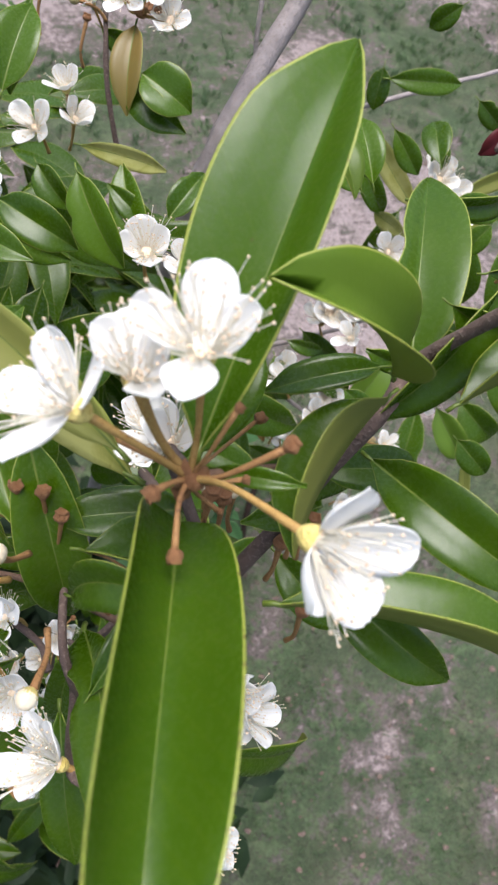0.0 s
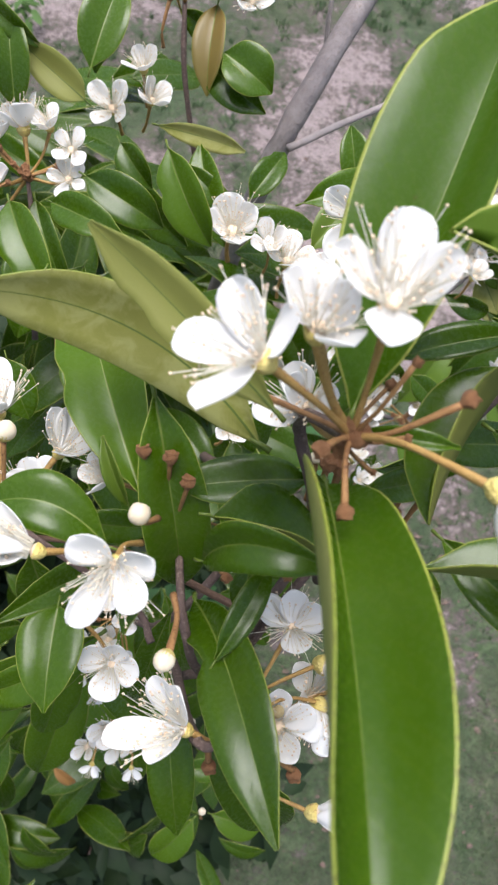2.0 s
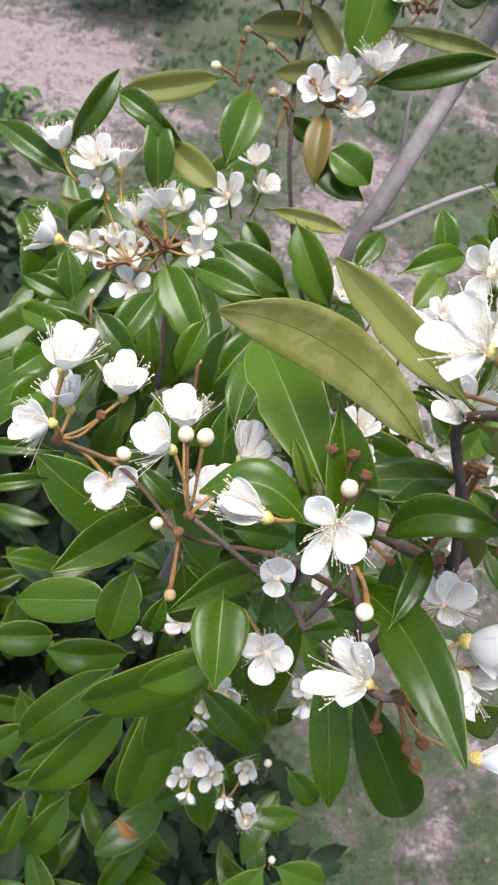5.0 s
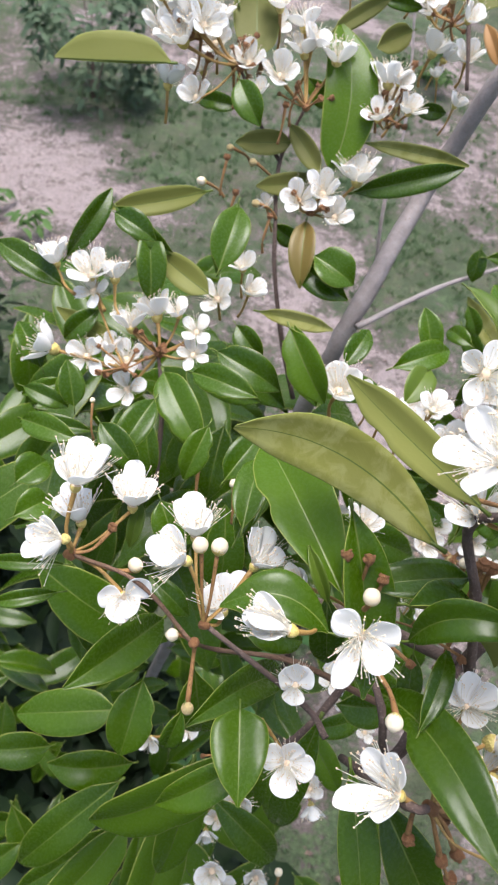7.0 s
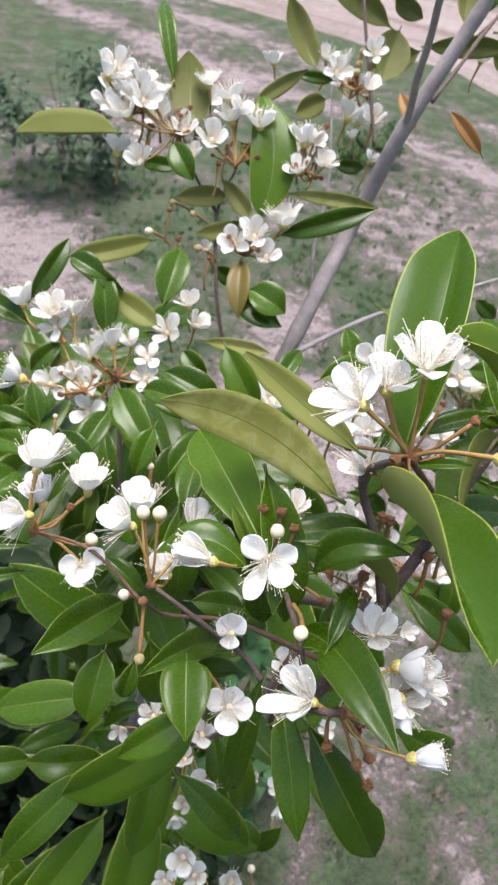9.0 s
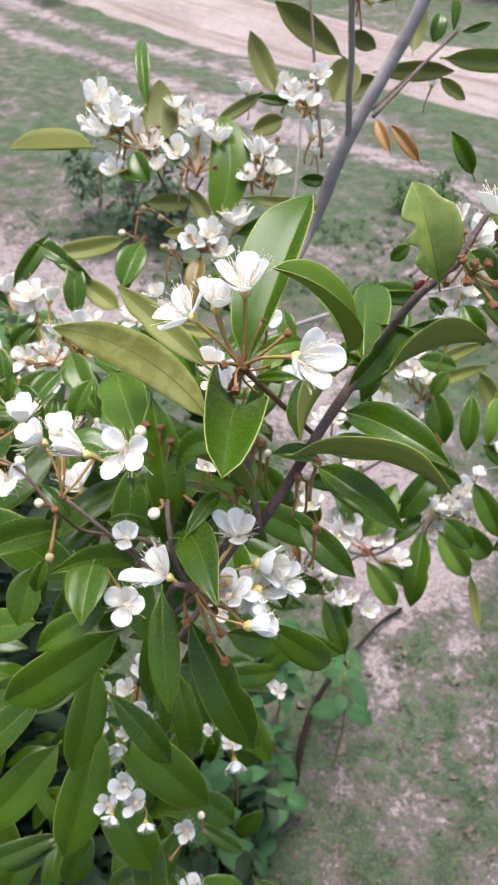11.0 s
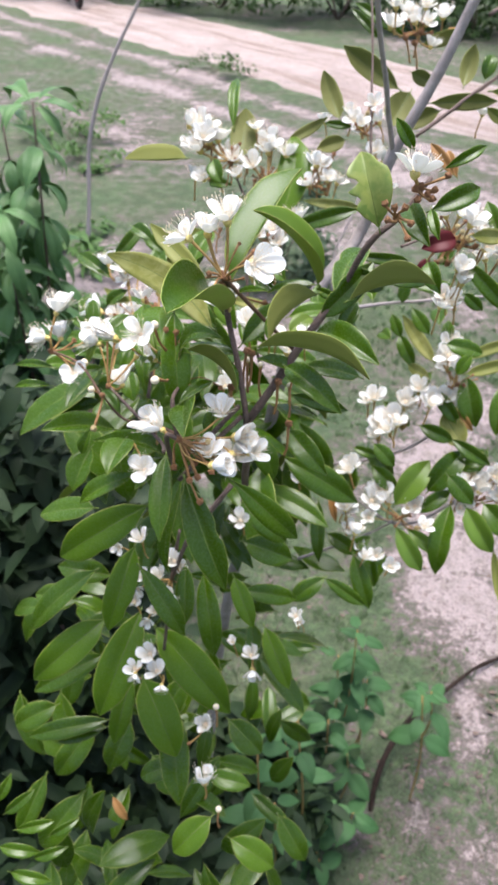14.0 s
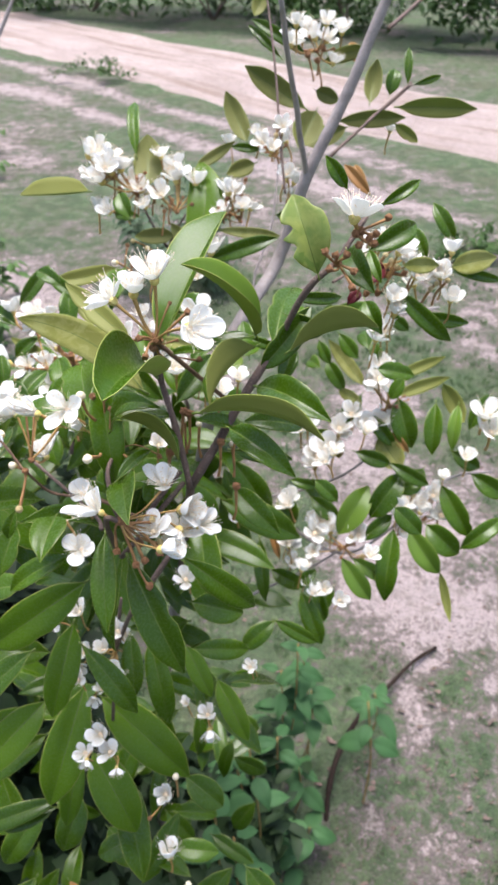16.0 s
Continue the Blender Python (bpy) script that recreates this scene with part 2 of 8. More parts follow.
def ground_material(name, road):
    m, n, l, b = material(name, 0.95, 0.15)
    pos = n.new("ShaderNodeTexCoord").outputs["Object"]
    a = noise_node(n, l, 1.1, 6, 0.62, pos)
    e = noise_node(n, l, 190.0, 3, 0.7, pos)
    c = noise_node(n, l, 11.0, 7, 0.72, pos)
    d = noise_node(n, l, 70.0, 5, 0.75, pos)
    sand = mix(n, l, c, (0.30, 0.245, 0.235), (0.60, 0.50, 0.485))
    soil = mix(n, l, c, (0.075, 0.060, 0.054), (0.29, 0.24, 0.23))
    if road:
        tone = mix(n, l, ramp(n, l, a, ((0.35, (0, 0, 0)), (0.65, (1, 1, 1)))), (0.42, 0.335, 0.31), (0.55, 0.452, 0.425))
        tone = mix(n, l, ramp(n, l, c, ((0.55, (0, 0, 0)), (0.75, (0.5, 0.5, 0.5)))), tone, (0.28, 0.21, 0.17))
        lie = n.new("ShaderNodeMapping")
        lie.vector_type = "TEXTURE"
        lie.inputs["Rotation"].default_value = (0, 0, radians(42.3))
        lie.inputs["Scale"].default_value = (0.2, 3.6, 1.0)
        l.new(pos, lie.inputs["Vector"])
        ruts = noise_node(n, l, 1.0, 4, 0.6, lie.outputs[0])
        tone = mix(n, l, ramp(n, l, ruts, ((0.50, (0, 0, 0)), (0.64, (0.65, 0.65, 0.65)))), tone, (0.25, 0.175, 0.135))
    else:
        att = n.new("ShaderNodeAttribute")
        att.attribute_name = "cover"
        cover = math_node(n, l, "ADD", att.outputs["Fac"], math_node(n, l, "MULTIPLY", math_node(n, l, "SUBTRACT", c, 0.5), 3.0))
        cover = math_node(n, l, "ADD", cover, math_node(n, l, "MULTIPLY", math_node(n, l, "SUBTRACT", d, 0.5), 2.0))
        patch = noise_node(n, l, 2.4, 7, 0.68, pos)
        green = mix(n, l, ramp(n, l, d, ((0.35, (0, 0, 0)), (0.65, (1, 1, 1)))), (0.05, 0.095, 0.042), (0.155, 0.235, 0.105))
        green = mix(n, l, ramp(n, l, patch, ((0.44, (0, 0, 0)), (0.64, (0.7, 0.7, 0.7)))), green, (0.15, 0.135, 0.095))
        green = mix(n, l, ramp(n, l, c, ((0.42, (0, 0, 0)), (0.58, (0.6, 0.6, 0.6)))), green, (0.042, 0.075, 0.035))
        tone = mix(n, l, ramp(n, l, cover, ((0.14, (0, 0, 0)), (0.40, (1, 1, 1)))), sand, soil)
        tone = mix(n, l, ramp(n, l, cover, ((0.48, (0, 0, 0)), (0.78, (1, 1, 1)))), tone, green)
    tone = mix(n, l, ramp(n, l, e, ((0.50, (0, 0, 0)), (0.68, (0.75, 0.75, 0.75)))), tone, (0.045, 0.038, 0.034))
    tone = mix(n, l, ramp(n, l, noise_node(n, l, 24.0, 6, 0.7, pos), ((0.5, (0, 0, 0)), (0.66, (0.4, 0.4, 0.4)))), tone, (0.06, 0.075, 0.04))
    tone = mix(n, l, math_node(n, l, "MULTIPLY", d, 0.35), tone, (0.10, 0.082, 0.07))
    l.new(tone, b.inputs["Base Color"])
    bump(n, l, b, math_node(n, l, "ADD", c, math_node(n, l, "MULTIPLY", d, 0.5)), 0.9, 0.04)
    return m


M["ground"] = ground_material("ground_soil", False)
M["road"] = ground_material("road_dirt", True)


# ---- builders ----
def mesh_from(name, verts, faces, mats, face_mats=None, uvs=None, smooth=True):
    me = bpy.data.meshes.new(name)
    me.from_pydata([tuple(v) for v in verts], [], faces)
    for k in mats:
        me.materials.append(M[k])
    if face_mats is not None:
        me.polygons.foreach_set("material_index", face_mats)
    if smooth:
        me.polygons.foreach_set("use_smooth", [True] * len(faces))
    if uvs is not None:
        lay = me.uv_layers.new(name="UVMap")
        idx = np.empty(len(me.loops), dtype=np.int32)
        me.loops.foreach_get("vertex_index", idx)
        lay.data.foreach_set("uv", np.asarray(uvs, dtype=np.float32)[idx].ravel())
    me.update()
    return me


def part(name, me, parent, label="", m=None):
    ob = new(name, me)
    ob.parent = parent
    if m is not None:
        ob.matrix_basis = m
    if label:
        ob["label"] = label
    return ob


def frame_along(z, x_hint=(0, 0, 1)):
    """Rotation whose z axis lies along z."""
    z = Vector(z).normalized()
    x = Vector(x_hint)
    x = x - z * x.dot(z)
    if x.length < 1e-3:
        x = Vector((1, 0, 0)) - z * z.x
    x.normalize()
    y = z.cross(x)
    return Matrix((x, y, z)).transposed()


def spline(points, steps):
    """A smooth line through the points."""
    p = [Vector(q) for q in points]
    p = [p[0] * 2 - p[1]] + p + [p[-1] * 2 - p[-2]]
    out = []
    for i in range(1, len(p) - 2):
        for k in range(steps):
            t = k / steps
            a, b, c, d = p[i - 1], p[i], p[i + 1], p[i + 2]
            out.append(0.5 * ((2 * b) + (c - a) * t + (2 * a - 5 * b + 4 * c - d) * t * t + (3 * b - a - 3 * c + d) * t**3))
    out.append(p[-2])
    return out


def tube_data(line, radii, sides, verts, faces, closed=True):
    """Adds a tube round a line to verts and faces."""
    start, up = len(verts), Vector((0.13, 0.27, 0.95))
    for i, c in enumerate(line):
        d = line[min(i + 1, len(line) - 1)] - line[max(i - 1, 0)]
        d = d.normalized() if d.length > 0 else Vector((0, 0, 1))
        x = up - d * up.dot(d)
        x = x.normalized() if x.length > 1e-4 else Vector((1, 0, 0))
        y = d.cross(x)
        for s in range(sides):
            a = 2 * math.pi * s / sides
            verts.append(c + (x * math.cos(a) + y * math.sin(a)) * radii[i])
    for i in range(len(line) - 1):
        for s in range(sides):
            a, b = start + i * sides + s, start + i * sides + (s + 1) % sides
            faces.append((a, b, b + sides, a + sides))
    if closed:
        faces.append(tuple(start + s for s in reversed(range(sides))))
        faces.append(tuple(start + (len(line) - 1) * sides + s for s in range(sides)))


def leaf_mesh(length, width, bend, fold, sickle, p, mats, n=16, rng=random, point=0.0, bites=(), teeth=0.0, skew=0.0):
    """A leathery leaf with two sides, a thick pale margin and a sunken midrib. x runs from stalk to tip, z out of the upper side."""
    cols = (-1.0, -0.985, -0.66, -0.33, -0.02, 0.02, 0.33, 0.66, 0.985, 1.0)
    rim, thick = 0.00026 * (0.12 + min(1.7, (width / 0.02) ** 2)), 0.00013
    ph, amp = rng.uniform(0, 6.28), rng.uniform(0.010, 0.042) * width
    skew = skew or rng.uniform(0.9, 1.12)
    verts, uvs, faces, fm = [], [], [], []
    wings = fold if isinstance(fold, tuple) else None
    fold = 30 if wings else fold
    tan = math.tan(radians(fold))
    dome = rng.uniform(0.02, 0.09) if fold < 25 else 0.03
    tw = rng.uniform(-0.12, 0.12)
    curl = rng.uniform(0.0, 0.30)
    for side in (1, -1):
        for i in range(n + 1):
            s = i / n
            q = s**skew
            h = max(0.0, 4 * q * (1 - q)) ** p * 0.5 * width
            blunt = 0.05 if p < 0.46 else 0.14
            if s < blunt:
                h *= (s / blunt) ** 0.35
            if point and s > 0.8:
                h *= 1 - point * (s - 0.8) / 0.2
            h = max(h, 0.0005)
            if teeth and 0.1 < s < 0.95:
                h *= 1 - teeth * (i % 2)
            cut = {1: 1.0, -1: 1.0}
            for at, depth, sides in bites:
                if abs(s - at) < 0.09:
                    for e in (1, -1):
                        if sides in (0, e):
                            cut[e] *= 1 - depth * math.cos((s - at) / 0.09 * 1.57)
            arch = 4 * s * (1 - s)
            cx, cy, cz = s * length, sickle * length * arch, (bend * arch - curl * max(0.0, s - 0.55) ** 2) * length
            full = h
            for j, c in enumerate(cols):
                h = full * cut[1 if c > 0 else -1]
                if abs(c) > 0.98 and abs(c) < 0.99:
                    y = math.copysign(max(h - rim, h * 0.8), c)
                elif abs(c) < 0.03:
                    y = math.copysign(min(0.00026 * (1.3 - s) * min(1.0, width / 0.018), h * 0.4), c)
                else:
                    y = c * h
                v = abs(y) / (0.5 * width + 1e-6)
                z = abs(y) * tan * ((1.2 - 0.5 * v) if fold < 25 else (1.05 - 0.2 * v)) - (dome * width * v * v) + amp * v * v * math.sin(ph + 7 * s + (1.3 if c > 0 else 0))
                if wings:
                    lift = radians(wings[1] if c > 0 else wings[0])
                    slope = lift
                    if len(wings) > 4:
                        slope = lift * (1 - wings[4] + 2 * wings[4] * v)
                        lift *= 1 - wings[4] + wings[4] * v
                    y *= wings[3] if c > 0 else wings[2]
                    z = abs(y) * math.sin(lift) + amp * v * v * math.sin(ph + 7 * s)
                    y *= math.cos(lift)
                else:
                    z += y * tw * s
                if abs(c) < 0.03:
                    z -= 0.00022 if side > 0 else 0.0003
                t = thick * (1.7 if 0.98 < abs(c) < 0.99 else (0.4 if abs(c) == 1 else 1))
                if wings:
                    cy_, z = cy - side * t * math.sin(slope) * (1 if c > 0 else -1), z - side * t * (1 - math.cos(slope))
                else:
                    cy_ = cy
                verts.append((cx, cy_ + y, cz + z + side * t))
                uvs.append((s, 0.5 + 0.5 * c * (h / (0.5 * width))))
    w = len(cols)
    lower = (n + 1) * w
    for i in range(n):
        for j in range(w - 1):
            a = i * w + j
            k = 2 if j in (0, w - 2) else (3 if j == 4 else 0)
            faces.append((a, a + w, a + w + 1, a + 1))
            fm.append(k)
            b = lower + a
            faces.append((b, b + 1, b + w + 1, b + w))
            fm.append(2 if j in (0, w - 2) else (3 if j == 4 else 1))
        for j in (0, w - 1):
            a, b = i * w + j, lower + i * w + j
            faces.append((a, b, b + w, a + w) if j == 0 else (a, a + w, b + w, b))
            fm.append(2)
    return mesh_from("leaf", verts, faces, mats, fm, uvs)


KINDS = {
    "green": ("top", "under", "edge", "rib"),
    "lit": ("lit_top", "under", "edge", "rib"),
    "pale": ("olive_top", "under", "edge", "rib"),
    "olive": ("olive_top", "olive_under", "edge", "rib"),
    "sunny": ("sunny_top", "pale_under", "edge", "rib"),
    # the green leaf again, its underside coloured darker as if lit from behind
    "old": ("top", "backlit_under", "edge", "rib"),
    "rust": ("rust_top", "olive_under", "edge", "rib"),
    "dead": ("dead_top", "dead_top", "dead_top", "dead_top"),
    "bright": ("bright_top", "under", "edge", "rib"),
    "notched": ("top", "under", "edge", "rib"),
    "chewed": ("yellow_top", "olive_under", "edge", "rib"),
}
KINDS["maroon"] = ("maroon", "maroon", "maroon", "maroon")
LABELS = {
    "maroon": "dark maroon leaf",
    "olive": "old leaf with a mottled olive underside",
    "rust": "rusty brown ageing leaf",
    "dead": "withered orange leaf",
    "bright": "fresh yellow-green leaf",
    "sunny": "broad glossy yellow-green leaf",
    "pale": "old leaf with a pale olive underside",
    "notched": "glossy green leaf with a bitten edge",
    "chewed": "yellowing leaf with insect bites",
}

shrub = tagged(new("flowering_shrub"), "evergreen shrub with glossy leathery leaves and white flower clusters", "shrub")
rng = random.Random(7)


def leaf(base, tip, width, normal, bend, fold, kind="green", sickle=0, p=0.6, skew=0.0):
    """One leaf of the shrub, from the foot of its blade to its tip; normal points out of its upper side."""
    if not isinstance(fold, tuple) and p > 0.6:
        fold *= 1.9 if fold < 20 else 1.0
        p *= 0.92
        skew = skew or rng.uniform(0.85, 1.12)
    b, e = Vector(base), Vector(tip)
    x = e - b
    length = x.length
    x.normalize()
    z = Vector(normal)
    z = (z - x * z.dot(x)).normalized()
    y = z.cross(x)
    m = Matrix((x, y, z)).transposed().to_4x4()
    m.translation = b
    bites = ((0.38, 0.45, 1), (0.6, 0.55, 1), (0.8, 0.25, -1)) if kind == "chewed" else ((0.36, 0.45, -1),) if kind == "notched" else (((rng.uniform(0.3, 0.8), rng.uniform(0.06, 0.25), rng.choice((1, -1))),) if rng.random() < 0.15 and kind != "sunny" else ())
    me = leaf_mesh(length, width, bend, fold, sickle, p, KINDS[kind], 22 if p < 0.46 or width > 0.016 else 16, rng, 0.15 if p < 0.46 else 0.38, bites, 0.0, skew)
    ob = part("leaf", me, shrub, LABELS.get(kind, ""), m)
    stalk = [b - x * 0.003 - z * 0.0010, b - x * 0.001, b + x * min(0.002, length * 0.05)]
    v, f = [], []
    k = min(1.0, length / 0.06)
    tube_data(stalk, (0.0008 * k, 0.0007 * k, 0.0004 * k), 5, v, f)
    inv = m.inverted()
    part("leaf_stalk", mesh_from("leaf_stalk", [inv @ q for q in v], f, ("rib",)), ob)
    return ob


def stem(points, r0, r1, kind="twig"):
    line = spline(points, 6)
    n = len(line)
    radii, out = [], []
    for i, q in enumerate(line):
        t = i / (n - 1)
        k = 1 + (0.16 if r0 < 0.003 else 0.07) * noise.noise(q * 90) + ((0.2 if r0 < 0.002 else 0.05) if i % 6 == 0 and 0 < i < n - 1 else 0)
        radii.append((r0 + (r1 - r0) * t) * k)
        out.append(q + Vector((noise.noise(q * 40), noise.noise(q * 40 + Vector((9, 0, 0))), 0)) * min(r0, 0.0016) * 0.5)
    v, f = [], []
    tube_data(out, radii, 9, v, f)
    return part("branch" if r0 > 0.0015 else "twig", mesh_from("branch", v, f, (kind,)), shrub)


def foliage(count, seed, spot, label):
    """Many plain leaves joined in one part, deep inside the shrub. spot gives a place for a leaf."""
    q, bm = random.Random(seed), bmesh.new()
    for k in range(count):
        b = Vector(spot(q))
        a, drop = q.uniform(2.4, 7.0), q.uniform(-1.2, 0.2)
        x = Vector((math.cos(a) * math.cos(drop), math.sin(a) * math.cos(drop), math.sin(drop)))
        z = Vector((q.uniform(-0.6, 0.6), q.uniform(-0.9, 0.3), 1.0))
        z = (z - x * z.dot(x)).normalized()
        m = Matrix((x, z.cross(x), z)).transposed().to_4x4()
        m.translation = b
        ln = q.uniform(0.045, 0.07)
        me = leaf_mesh(ln, ln * q.uniform(0.3, 0.4), q.uniform(0.04, 0.14), q.uniform(5, 22), q.uniform(-0.06, 0.06), q.uniform(0.65, 0.85), KINDS["green"], 9, q, 0.4)
        me.transform(m)
        bm.from_mesh(me)
        bpy.data.meshes.remove(me)
    me = bpy.data.meshes.new("foliage")
    bm.to_mesh(me)
    bm.free()
    for key in KINDS["green"]:
        me.materials.append(M[key])
    return tagged(part("foliage", me, shrub, label), kind="stuff")


# flower pieces, one unit across, opening along z
def petal_mesh(seed):
    """A rounded, slightly cupped petal, broadest past its middle."""
    r = random.Random(seed)
    nu, nv, verts, faces = 11, 8, [], []
    cup, wav, wid = r.uniform(0.10, 0.17), r.uniform(0.003, 0.010), r.uniform(0.265, 0.32)
    curl, ph = r.uniform(0.05, 0.13), r.uniform(0, 6)
    for side in (1, -1):
        for i in range(nu + 1):
            s = 0.5 - 0.5 * math.cos(math.pi * i / nu)
            q = s**1.5
            h = max(0.006, wid * 0.5 * math.sqrt(max(0.0, 1 - (2 * q - 1) ** 2)))
            for j in range(nv + 1):
                c = 2 * j / nv - 1
                z = cup * c * c * (h / wid) * 0.9 - 0.25 * cup * math.sin(math.pi * s) - curl * s**4 + 0.10 * s * s + wav * math.sin(4 * c + 5 * s + ph) * s
                verts.append((c * h, s * 0.46, z + side * 0.003))
    w = nv + 1
    low = (nu + 1) * w
    for i in range(nu):
        for j in range(nv):
            a = i * w + j
            faces.append((a, a + 1, a + w + 1, a + w))
            b = low + a
            faces.append((b, b + w, b + w + 1, b + 1))
    ring = [j for j in range(w)] + [i * w + nv for i in range(1, nu + 1)] + [nu * w + j for j in range(nv - 1, -1, -1)] + [i * w for i in range(nu - 1, 0, -1)]
    for a, b in zip(ring, ring[1:] + ring[:1]):
        faces.append((b, a, low + a, low + b))
    return mesh_from("petal", verts, faces, ("petal",))


def stamen_mesh(seed, spread):
    r = random.Random(seed)
    verts, faces, fm = [], [], []
    for k in range(96):
        a, tilt = r.uniform(0, 6.283), radians(spread) * math.sqrt(r.uniform(0.02, 1))
        ln = r.uniform(0.28, 0.46) if k < 62 else r.uniform(0.10, 0.22)
        d = Vector((math.cos(a) * math.sin(tilt), math.sin(a) * math.sin(tilt), math.cos(tilt)))
        root = Vector((math.cos(a), math.sin(a), 0)) * r.uniform(0.035, 0.075) + Vector((0, 0, 0.07))
        side = Vector((r.uniform(-1, 1), r.uniform(-1, 1), r.uniform(-0.3, 0.5))) * 0.06
        line = [root + d * ln * t + side * t * t for t in (0, 0.35, 0.7, 1)]
        n0 = len(faces)
        tube_data(line, (0.0042, 0.0036, 0.0033, 0.003), 3, verts, faces, False)
        fm += [0] * (len(faces) - n0)
        c, q = line[-1], 0.0112 * r.uniform(0.8, 1.25)
        o = len(verts)
        verts += [c + Vector(e) * q for e in ((1, 0, 0), (-1, 0, 0), (0, 1, 0), (0, -1, 0), (0, 0, 1.2), (0, 0, -1.2))]
        tri = ((0, 2, 4), (2, 1, 4), (1, 3, 4), (3, 0, 4), (2, 0, 5), (1, 2, 5), (3, 1, 5), (0, 3, 5))
        faces += [tuple(o + i for i in t) for t in tri]
        fm += [1] * 8
    return mesh_from("stamens", verts, faces, ("filament", "anther"), fm)


def lathe(name, profile, mats, sides=14, lobes=0, lobe=0.0, fm=None):
    verts, faces, mi = [], [], []
    for i, (r, z) in enumerate(profile):
        for s in range(sides):
            a = 2 * math.pi * s / sides
            k = 1 + lobe * math.cos(lobes * a) * (i / len(profile))
            verts.append((math.cos(a) * r * k, math.sin(a) * r * k, z + (0.25 * lobe * r * math.cos(lobes * a) if i > len(profile) // 2 else 0)))
    for i in range(len(profile) - 1):
        for s in range(sides):
            a, b = i * sides + s, i * sides + (s + 1) % sides
            faces.append((a, b, b + sides, a + sides))
            mi.append(fm[i] if fm else 0)
    return mesh_from(name, verts, faces, mats, mi)


PETALS = [petal_mesh(s) for s in range(5)]
STAMENS = {k: [stamen_mesh(10 * k + s, k) for s in range(3)] for k in (22, 46, 62)}
CALYX = lathe("calyx", [(0.02, -0.07), (0.04, -0.06), (0.075, -0.025), (0.095, 0.02), (0.10, 0.06), (0.085, 0.075), (0.07, 0.085), (0.04, 0.11), (0.0, 0.115)], ("calyx", "disc"), 16, 4, 0.05, (0, 0, 0, 0, 0, 1, 1, 1))
BUDBALL = lathe("bud_petals", [(0.30, 0.05), (0.42, 0.2), (0.47, 0.38), (0.45, 0.56), (0.36, 0.74), (0.22, 0.87), (0.09, 0.93), (0.0, 0.92)], ("budwhite",), 18, 4, 0.10)
BUDCUP = lathe("bud_cup", [(0.08, -0.12), (0.15, -0.08), (0.30, 0.02), (0.40, 0.16), (0.45, 0.30), (0.43, 0.34), (0.38, 0.28), (0.0, 0.2)], ("calyx",), 16, 4, 0.06)
TANBALL = lathe("tan_bud", [(0.08, -0.1), (0.2, -0.05), (0.40, 0.12), (0.48, 0.35), (0.45, 0.58), (0.32, 0.78), (0.14, 0.88), (0.0, 0.86)], ("tan",), 16, 4, 0.04)
SPENT = lathe("spent_flower", [(0.16, -0.2), (0.2, -0.12), (0.28, -0.04), (0.38, 0.05), (0.45, 0.14), (0.49, 0.23), (0.5, 0.32), (0.49, 0.41), (0.46, 0.5), (0.42, 0.57), (0.43, 0.63), (0.46, 0.69), (0.42, 0.74), (0.33, 0.73), (0.24, 0.66), (0.17, 0.6), (0.1, 0.63), (0.0, 0.62)], ("spent",), 24, 4, 0.10)

for v in SPENT.vertices:
    d = v.co - Vector((0, 0, 0.3))
    v.co = Vector((0, 0, 0.3)) + d * (1 + 0.20 * noise.noise(v.co * 2.6) + 0.09 * noise.noise(v.co * 7.3))


def stalk_to(base, axis, hub, r, mat="stalk"):
    """The stalk from a spray's joint to the foot of a flower."""
    b, a = Vector(base), Vector(axis).normalized()
    h = Vector(hub) if hub else b - a * 0.010 - Vector((0, 0, 0.007))
    if (h - b).length > 0.040:
        h, hub = b + (h - b).normalized() * 0.016, None
    if (h - b).length > 0.022:
        r *= 0.75
    bow = min(0.25 * (h - b).length, 0.007)
    mid = (h + b) / 2 - a * bow * 0.5 + Vector((rng.uniform(-1, 1), rng.uniform(-1, 1), rng.uniform(-1, 1))) * 0.0012
    line = spline([h, mid, b], 5)
    n = len(line)
    v, f = [], []
    tube_data(line, [r * (1.25 - 0.35 * math.sin(math.pi * min(1, i / (n - 1) * 1.1))) for i in range(n)], 7, v, f)
    part("flower_stalk", mesh_from("flower_stalk", v, f, (mat,)), shrub)
    if hub:
        o, q = Vector(hub), r * 2.5
        ball = lathe("joint", [(0.0, -1), (0.7, -0.7), (1, 0), (0.7, 0.7), (0.0, 1)], ("spent",), 8)
        part("joint", ball, shrub, "", Matrix.Translation(o + Vector((rng.uniform(-1, 1), rng.uniform(-1, 1), rng.uniform(-1, 1))) * r) @ Matrix.Diagonal((q, q, q * 0.8, 1)))


